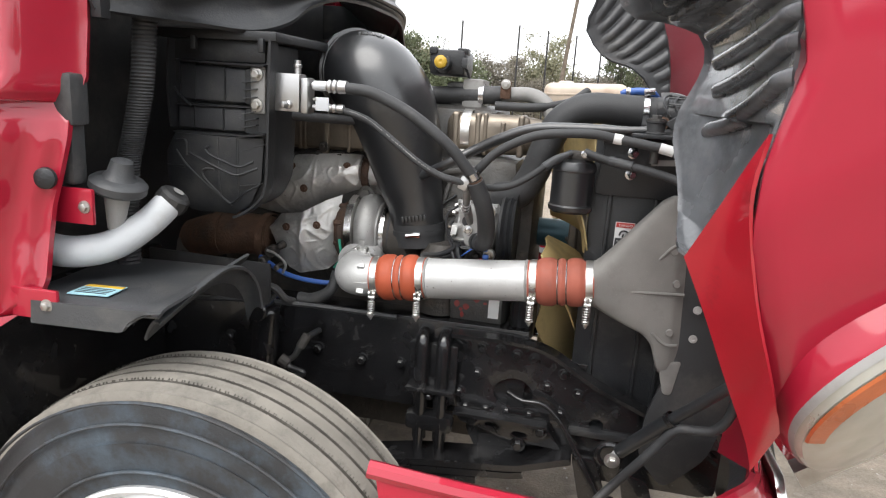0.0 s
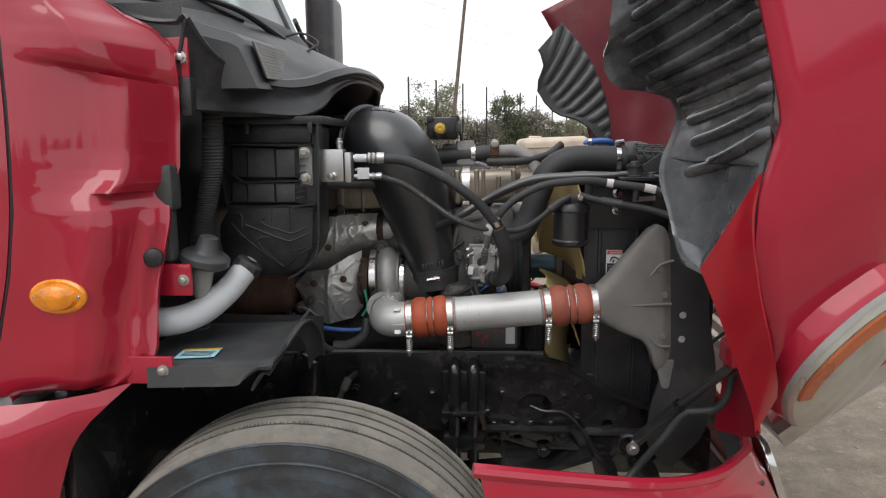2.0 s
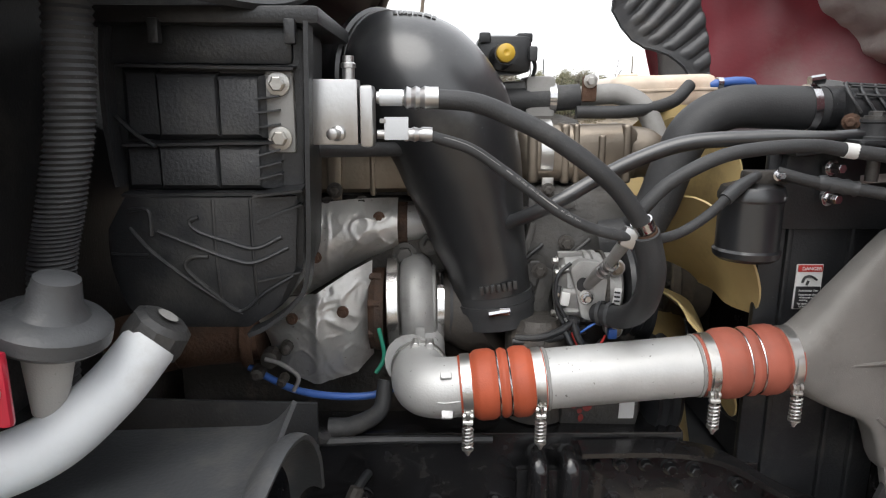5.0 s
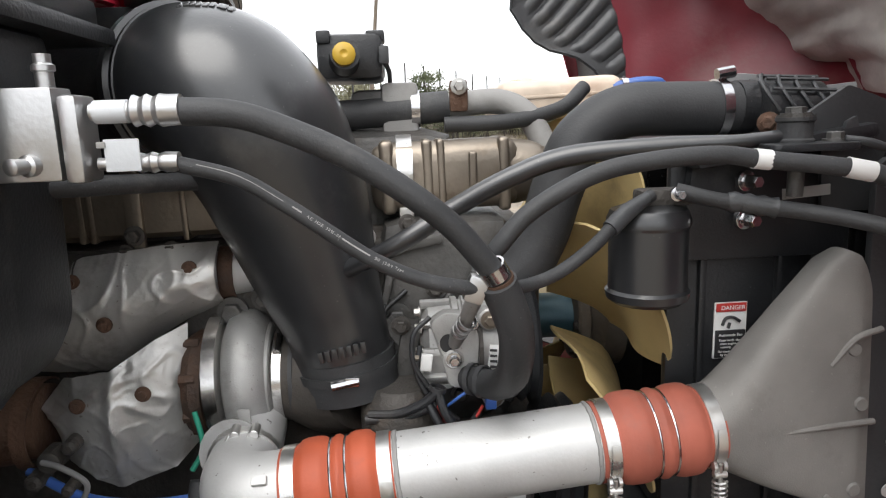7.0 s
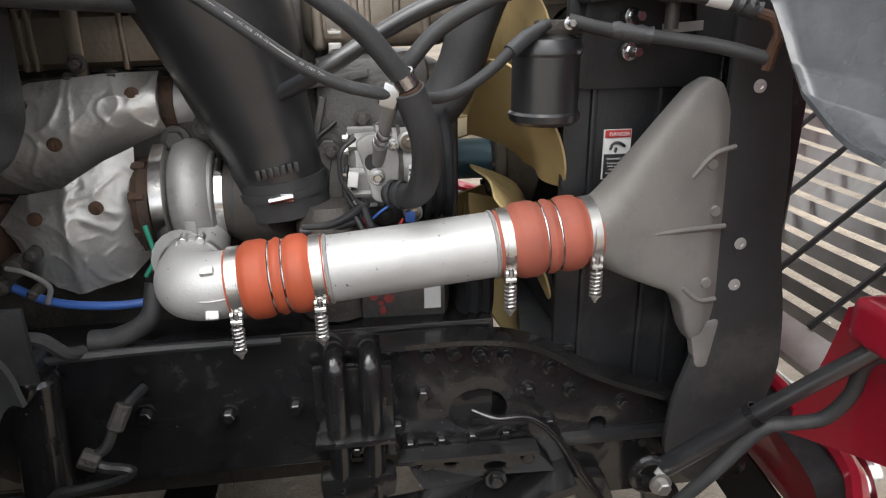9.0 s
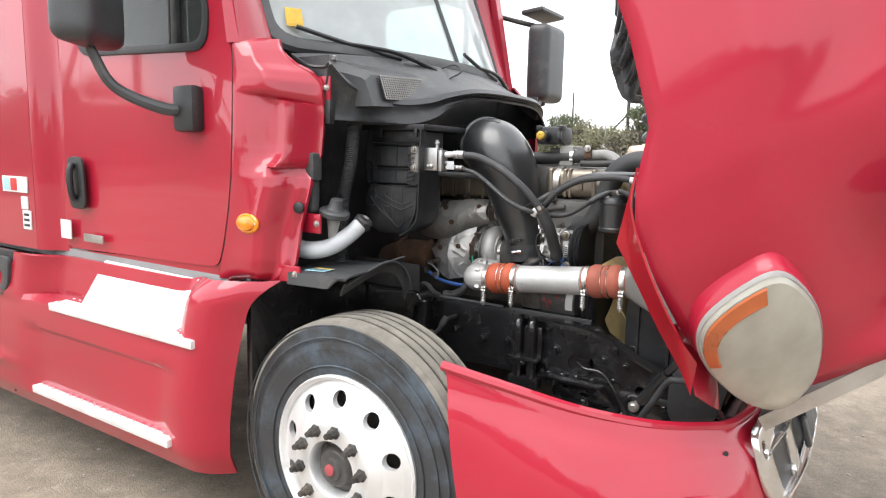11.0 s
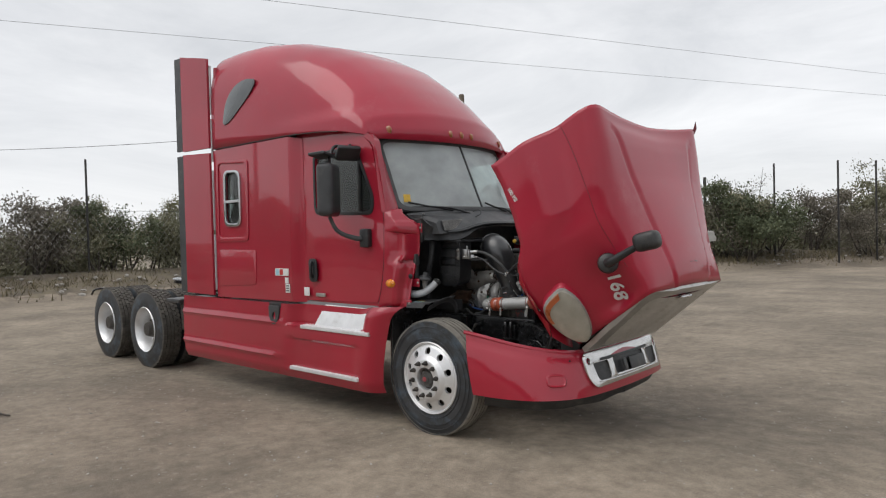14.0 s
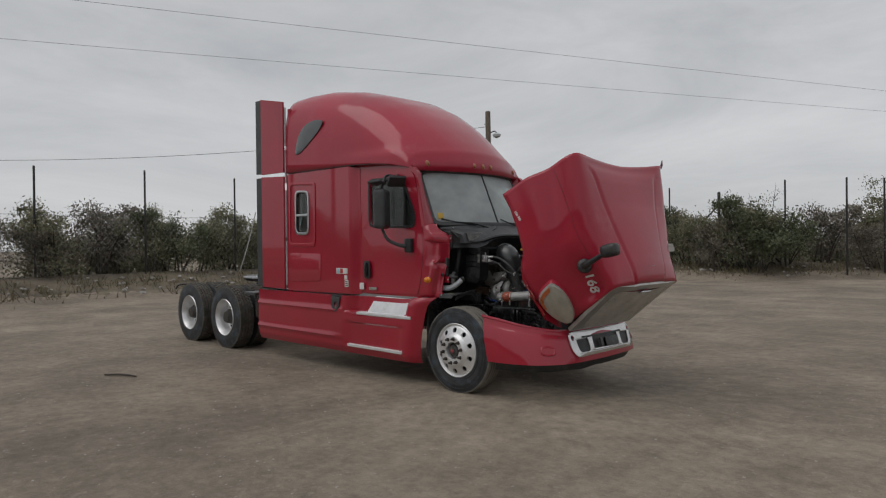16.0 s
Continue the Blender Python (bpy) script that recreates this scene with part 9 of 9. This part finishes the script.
def shrub_geometry(rng, height, width, leaves, size, bare=0.0):
    """Stems with forks, and small leaves massed in uneven clumps."""
    stems, crown = bmesh.new(), bmesh.new()
    tips = []
    for k in range(9):
        a = rng.uniform(0, 6.283)
        r = rng.uniform(0.3, 1.0) * width * 0.5
        h = height * rng.uniform(0.55, 1.05)
        base = Vector((rng.uniform(-0.15, 0.15) * width, rng.uniform(-0.15, 0.15) * width, -0.05))
        top = base + Vector((r * math.cos(a), r * math.sin(a), h))
        mid = base.lerp(top, 0.5) + Vector((rng.uniform(-0.15, 0.15), rng.uniform(-0.15, 0.15), 0.1))
        tube([base, mid, top], [0.035, 0.022, 0.006], 5, 3, False, 1.0, stems)
        tips.append((mid, 0.45))
        tips.append((top, 0.35))
        for q in range(3):
            t = mid.lerp(top, rng.uniform(0.1, 0.9))
            e = t + Vector((rng.uniform(-0.6, 0.6), rng.uniform(-0.6, 0.6), rng.uniform(0.0, 0.6))) * 0.7
            tube([t, t.lerp(e, 0.5) + Vector((0, 0, 0.06)), e], [0.012, 0.008, 0.003], 4, 2, False, 1.0, stems)
            tips.append((e, 0.32))
    clumps = [(p, s * rng.uniform(0.7, 1.3)) for p, s in tips if rng.random() > bare]
    for k in range(14):
        a, r = rng.uniform(0, 6.283), rng.uniform(0, 0.55) * width
        clumps.append((Vector((r * math.cos(a), r * math.sin(a), rng.uniform(0.12, 0.62) * height)), rng.uniform(0.3, 0.6)))
    verts, faces = [], []
    for k in range(leaves):
        p, s = rng.choice(clumps)
        d = Vector((rng.gauss(0, 1), rng.gauss(0, 1), rng.gauss(0, 0.8)))
        c = p + d * s * 0.55
        if c.z < 0.02:
            c.z = rng.uniform(0.02, 0.4)
        u = Vector((rng.gauss(0, 1), rng.gauss(0, 1), rng.gauss(0, 1))).normalized()
        w = u.cross(Vector((rng.gauss(0, 1), rng.gauss(0, 1), rng.gauss(0, 1)))).normalized()
        f = size * rng.uniform(0.6, 1.5)
        i = len(verts)
        verts += [c - u * f, c + w * f * 0.45, c + u * f, c - w * f * 0.45]
        faces.append((i, i + 1, i + 2, i + 3))
    return stems, verts, faces


def leaf_mesh(verts, faces, material):
    me = bpy.data.meshes.new("leaves")
    me.from_pydata([tuple(v) for v in verts], [], faces)
    me.materials.append(material)
    return me


def far_fence(x):
    return 24.8 + 1.2 * max(0.0, x + 5.5)


rng = random.Random(11)
protos = []
for kind, h, w, nl, sz, mat, lab in (("olive", 3.0, 2.6, 9000, 0.050, M_LEAFOLIVE, "olive-green mesquite shrub by the fence"), ("olive", 2.5, 2.8, 9000, 0.050, M_LEAFOLIVE, "olive-green mesquite shrub by the fence"),
                                     ("green", 2.8, 3.2, 10000, 0.052, M_LEAFGREEN, "dense dark green shrub by the fence"), ("grey", 2.3, 2.8, 8000, 0.044, M_LEAFGREY, "dry grey-brown shrub by the fence"),
                                     ("grey", 3.6, 2.4, 900, 0.034, M_LEAFGREY, "half-bare thin tree above the brush")):
    st, v, f = shrub_geometry(rng, h, w, nl, sz, 0.6 if nl < 1000 else 0.0)
    protos.append((st, leaf_mesh(v, f, mat), lab))
stem_meshes = []
for st, lm, lab in protos:
    me = bpy.data.meshes.new("stems")
    st.to_mesh(me)
    st.free()
    me.materials.append(M_TWIG)
    stem_meshes.append(me)


def shrub(k, x, y, sc, rot):
    t = thing("shrub", protos[k][2], "shrub", "shrubs along the fence", (x, y, ground_height(x, y) - 0.03))
    t.rotation_euler = (0, 0, rot)
    t.scale = (sc, sc, sc * (1.0 + 0.2 * ((x * 7.3 + y * 3.1) % 1)))
    s = new("branchwork", stem_meshes[k])
    s.parent = t
    c = new("crown", protos[k][1])
    c.parent = t


places = []
for y in np.arange(-16, 25, 1.15):
    places.append((-23.3 + rng.uniform(-0.8, 0.8), y + rng.uniform(-0.5, 0.5)))
for x in np.arange(-22, 16, 1.1):
    places.append((x + rng.uniform(-0.5, 0.5), far_fence(x) + (1.5 if x < -9.5 else -0.35) + rng.uniform(-0.8, 0.9)))
for x, y in places:
    k = rng.choices([0, 1, 2, 3, 4], [4, 4, 1.2, 2.2, 0.8])[0]
    shrub(k, x, y, rng.uniform(0.72, 1.12), rng.uniform(0, 6.28))


shrub(2, -5.35, 23.75, 1.0, 0.7)
shrub(3, -7.0, 23.6, 1.0, 2.1)
shrub(4, -6.3, 27.0, 0.98, 4.0)


def brush_rows():
    """The brush behind, too dense to count."""
    r2 = random.Random(5)
    verts, faces = [], []
    spots = [(-24.6 - r2.uniform(0, 5), r2.uniform(-22, 34)) for k in range(75)] + [(x, far_fence(x) + 3 + r2.uniform(0, 6)) for x in [r2.uniform(-26, 22) for k in range(85)]]
    for x, y in spots:
        h, w = r2.uniform(1.4, 2.9), r2.uniform(1.3, 2.3)
        for k in range(1200):
            a = r2.uniform(0, 6.283)
            q = r2.random() ** 0.6
            z = h * r2.random() ** 0.7
            rad = w * q * math.sin(math.pi * min(1, 0.18 + 0.8 * z / h))
            c = Vector((x + rad * math.cos(a), y + rad * math.sin(a), z + 0.25 * r2.gauss(0, 1) * q))
            u = Vector((r2.gauss(0, 1), r2.gauss(0, 1), r2.gauss(0, 1))).normalized() * 0.085 * r2.uniform(0.6, 1.4)
            v2 = u.cross(Vector((r2.gauss(0, 1), r2.gauss(0, 1), r2.gauss(0, 1)))).normalized() * 0.042
            i = len(verts)
            verts += [c - u, c + v2, c + u, c - v2]
            faces.append((i, i + 1, i + 2, i + 3))
    ob = new("brush", leaf_mesh(verts, faces, M_LEAFOLIVE))
    tagged(ob, "dense scrub behind the fence", "brush", "", "stuff")


brush_rows()


def brush_round():
    """Scrub and low trees that close the yard to the south and east."""
    r6 = random.Random(15)
    verts, faces = [], []
    spots = [(r6.uniform(-26, 34), -28 - r6.uniform(0, 7)) for k in range(110)] + [(30 + r6.uniform(0, 7), r6.uniform(-32, 30)) for k in range(80)]
    for x, y in spots:
        h, w = r6.uniform(1.6, 3.9), r6.uniform(1.6, 2.8)
        for k in range(700):
            a, q = r6.uniform(0, 6.283), r6.random() ** 0.6
            z = h * r6.random() ** 0.7
            rad = w * q * math.sin(math.pi * min(1, 0.2 + 0.78 * z / h))
            c = Vector((x + rad * math.cos(a), y + rad * math.sin(a), z + 0.3 * r6.gauss(0, 1) * q))
            u = Vector((r6.gauss(0, 1), r6.gauss(0, 1), r6.gauss(0, 1))).normalized() * 0.15 * r6.uniform(0.6, 1.4)
            v2 = u.cross(Vector((r6.gauss(0, 1), r6.gauss(0, 1), r6.gauss(0, 1)))).normalized() * 0.08
            i = len(verts)
            verts += [c - u, c + v2, c + u, c - v2]
            faces.append((i, i + 1, i + 2, i + 3))
    tagged(new("scrub", leaf_mesh(verts, faces, M_LEAFOLIVE)), "dense olive scrub round the open yard", "brush", "", "stuff")


brush_round()


def fence_post(x, y, top, r=0.04):
    t = thing("fence_post", "tall dark steel fence post", "fence post", "posts of the fence", (x, y, ground_height(x, y)))
    z = top - ground_height(x, y)
    p = part("post", lathe([(-0.3, r), (z - 0.02, r), (z, r * 0.7)], (0, 0, 0), (0, 0, 1), 8), M_POST, t)
    for q in range(4):
        part("wire_tie", lathe([(0, r + 0.004), (0.02, r + 0.004)], (0, 0, 0.6 + 0.6 * q), (0, 0, 1), 8), M_POST, t)


for i, y in enumerate(np.arange(-19.33, 24, 3.89)):
    fence_post(-22.0, y, 4.75 + 0.06 * math.sin(i * 2.3))
for x in (-18.2, -15.4, -12.6, -9.9):
    fence_post(x, 24.9, 4.35)
for x, y in ((-4.58, 25.0), (-2.42, 26.0), (-1.35, 27.6), (-0.2, 29.4), (0.95, 31.4), (1.95, 33.5), (2.9, 35.6), (4.0, 37.8), (5.2, 40.0), (6.4, 42.2), (7.6, 44.4)):
    fence_post(x, y, 4.36)
bp = thing("brace_post", "short braced corner post of the fence", "fence post", "", (-7.45, 24.9, 0.2))
part("post", lathe([(-0.3, 0.07), (3.75, 0.07), (3.8, 0.05)], (0, 0, 0), (0, 0, 1), 10), M_POST, bp)
for d in (-1, 1):
    part("brace", tube([(0, 0, 3.2), (d * 1.3, 0.1, 1.9), (d * 2.6, 0.2, 0.5)], 0.04, 6, 3), M_POST, bp)


def wire(name, pts, r, label):
    return tagged(part(name, tube(pts, r, 5, 10), M_POST, None), label, "wire")


def chain_link():
    bm = bmesh.new()
    for a in np.arange(-18, 25, 0.24):
        for d in (-1, 1):
            cyl((-22.0, a, 0.45), (-22.0, a + d * 2.0, 2.95), 0.0028, 3, 0, bm)
    ob = part("chain_link_mesh", bm, M_CHROMEDULL, None, "", 180, False)
    tagged(ob, "galvanised chain-link fence mesh", "fence", "", "stuff")


chain_link()
for z in (0.5, 2.95):
    wire("fence_wire", [(-22.0, -18, z), (-22.0, 4, z - 0.02), (-22.0, 25, z)], 0.006, "steel fence line wire")


# overhead lines and poles
def line_pts(a, b, sag, n=9):
    a, b = Vector(a), Vector(b)
    return [a.lerp(b, k / (n - 1)) - Vector((0, 0, sag * 4 * (k / (n - 1)) * (1 - k / (n - 1)))) for k in range(n)]


for a, b in (((-31.0, -22.0, 10.7), (37.8, 126.8, 9.95)), ((-36.0, -22.0, 10.1), (56.0, 165.5, 9.85))):
    wire("overhead_line", line_pts(a, b, 0.3, 15), 0.007, "thin overhead power line")
    for e in (a, b):
        up = thing("utility_pole", "wooden pole carrying an overhead line", "pole", "", (e[0], e[1], 0.0))
        part("pole", lathe([(-0.3, 0.16), (e[2] + 0.1, 0.12), (e[2] + 0.15, 0.09)], (0, 0, 0), (0, 0, 1), 10), M_WOOD, up)
fp = thing("utility_pole", "wooden pole carrying an overhead line", "pole", "", (-48.0, -10.0, 0.0))
part("pole", lathe([(-0.3, 0.16), (7.5, 0.12), (7.55, 0.09)], (0, 0, 0), (0, 0, 1), 10), M_WOOD, fp)
wire("overhead_line", line_pts((-48.0, -10.0, 7.4), (-16.6, 18.9, 7.6), 1.2), 0.012, "thin dark overhead power line")

po = thing("utility_pole", "weathered wooden utility pole with a yard lamp", "pole", "", (-16.6, 19.0, 0.0))
pole = part("pole", lathe([(-0.3, 0.17), (8.35, 0.13), (8.4, 0.10)], (0, 0, 0), (-0.01, 0, 1), 12), M_WOOD, po)
part("lamp_arm", tube([(0.1, 0, 7.3), (0.3, 0.05, 7.35), (0.42, 0.08, 7.25)], 0.03, 6), M_POST, po)
part("lamp_head", lathe([(0, 0.05), (0.05, 0.17), (0.16, 0.21), (0.24, 0.12), (0.26, 0.0)], (0.42, 0.08, 7.0), (0, 0, 1), 16), M_WHITEPL, po, "white yard lamp")
part("insulator", lathe([(0, 0.03), (0.2, 0.02)], (-0.25, -0.05, 7.75), (1, 0, 0), 8), M_POST, po)
p2 = thing("utility_pole", "tall thin leaning wooden pole", "pole", "", (-0.85, 27.0, 0.0))
part("pole", tube([(0, 0, -0.3), (0.45, 0, 4.2), (0.95, 0, 9.0)], [0.10, 0.085, 0.065], 10), M_WOOD, p2)
lp = thing("leaning_pipe", "pale pipe leaning on the fence", "pipe", "", (-21.9, 8.0, 0.45))
part("pipe", tube([(0, 0.0, 0.0), (0, 0.45, 1.3), (-0.05, 0.9, 2.8)], 0.028, 8), M_CHROMEDULL, lp)


# loose stones on the bank and gravel in the yard
def stones():
    r3 = random.Random(3)
    verts, faces = [], []
    ico = bmesh.new()
    bmesh.ops.create_icosphere(ico, subdivisions=1, radius=1.0)
    base = [v.co.copy() for v in ico.verts]
    tri = [[v.index for v in f.verts] for f in ico.faces]
    ico.free()
    spots = []
    for k in range(170):
        spots.append((-19.9 + r3.gauss(0, 0.7), r3.uniform(-14, 24), r3.uniform(0.02, 0.10)))
    for k in range(110):
        x = r3.uniform(-18, 8)
        spots.append((x, far_fence(x) - 1.6 + r3.gauss(0, 0.6), r3.uniform(0.02, 0.09)))
    for k in range(2600):
        spots.append((r3.uniform(-7, 5), r3.uniform(-6.5, 3), 0.003 + 0.009 * r3.random() ** 2.5))
    for x, y, s in spots:
        z = ground_height(x, y) + (0.09 if s > 0.018 else 0.0)
        i = len(verts)
        sx, sy, sz = s * r3.uniform(0.7, 1.4), s * r3.uniform(0.7, 1.4), s * r3.uniform(0.4, 0.8)
        for c in base:
            j = 1 + 0.25 * r3.uniform(-1, 1)
            verts.append((x + c.x * sx * j, y + c.y * sy * j, z + sz * 0.3 + c.z * sz * j))
        faces += [tuple(i + q for q in t) for t in tri]
    me = bpy.data.meshes.new("stones")
    me.from_pydata(verts, [], faces)
    me.materials.append(M_STONE)
    tagged(new("loose_stones", me), "loose pale stones and gravel on the dirt", "stones", "", "stuff")


stones()


M_SOIL = pbr("verge_soil", (0.135, 0.112, 0.085), 0.95, var=0.35, scale=1.6, bump=0.5, bscale=24, dirt=(0.20, 0.17, 0.105), dirt_amt=0.45, dirt_scale=1.1)


def verge(name, place, n, m):
    """Rough soil in front of a fence, sinking into the yard along a ragged line."""
    def at(u, v):
        x, y = place(u, v)
        rag = 0.10 * noise.noise(Vector((x * 0.55, y * 0.55, 2))) + 0.05 * noise.noise(Vector((x * 2.1, y * 2.1, 4)))
        return Vector((x, y, ground_height(x, y) - 0.05 + min(0.16, max(0.0, (v + rag) * 0.28)) + 0.03 * noise.noise(Vector((x * 3, y * 3, 1)))))
    tagged(part(name, grid(at, n, m, 0.0), M_SOIL, None, "", 180), "brown verge soil with sparse dry grass", "verge", "", "structure")


verge("verge_west", lambda u, v: (-17.9 - 8.0 * v, -20 + 50 * u), 160, 30)
verge("verge_north", lambda u, v: (-26 + 44 * u, far_fence(-26 + 44 * u) - 2.9 + 7.5 * v), 160, 30)


def grass():
    r4 = random.Random(8)
    verts, faces = [], []
    for k in range(22000):
        if k % 2:
            x, y = -20.6 + r4.gauss(0, 1.1), r4.uniform(-16, 25)
        else:
            x = r4.uniform(-22, 12)
            y = far_fence(x) - 0.9 + r4.gauss(0, 0.8)
        if noise.noise(Vector((x * 0.6, y * 0.6, 9))) < r4.uniform(-0.35, 0.15):
            continue
        z = ground_height(x, y) + 0.03
        a, h = r4.uniform(0, 6.28), r4.uniform(0.05, 0.26)
        dx, dy = math.cos(a) * 0.022, math.sin(a) * 0.022
        bx, by = r4.gauss(0, 0.12), r4.gauss(0, 0.12)
        i = len(verts)
        verts += [(x - dx, y - dy, z - 0.04), (x + dx, y + dy, z - 0.04), (x + bx, y + by, z + h)]
        faces.append((i, i + 1, i + 2))
    me = bpy.data.meshes.new("grass")
    me.from_pydata(verts, [], faces)
    me.materials.append(M_GRASS)
    tagged(new("dry_grass", me), "dry straw-coloured grass along the fence", "grass", "", "stuff")


grass()
for x, y, a in ((-3.9, -3.3, 0.5),):
    sk = thing("stick", "short dry stick lying on the dirt", "stick", "", (x, y, ground_height(x, y) + 0.015))
    part("twig", tube([(-0.25 * math.cos(a), -0.25 * math.sin(a), 0), (0, 0.02, 0.008), (0.25 * math.cos(a), 0.25 * math.sin(a), 0)], [0.012, 0.014, 0.008], 6), M_TWIG, sk)
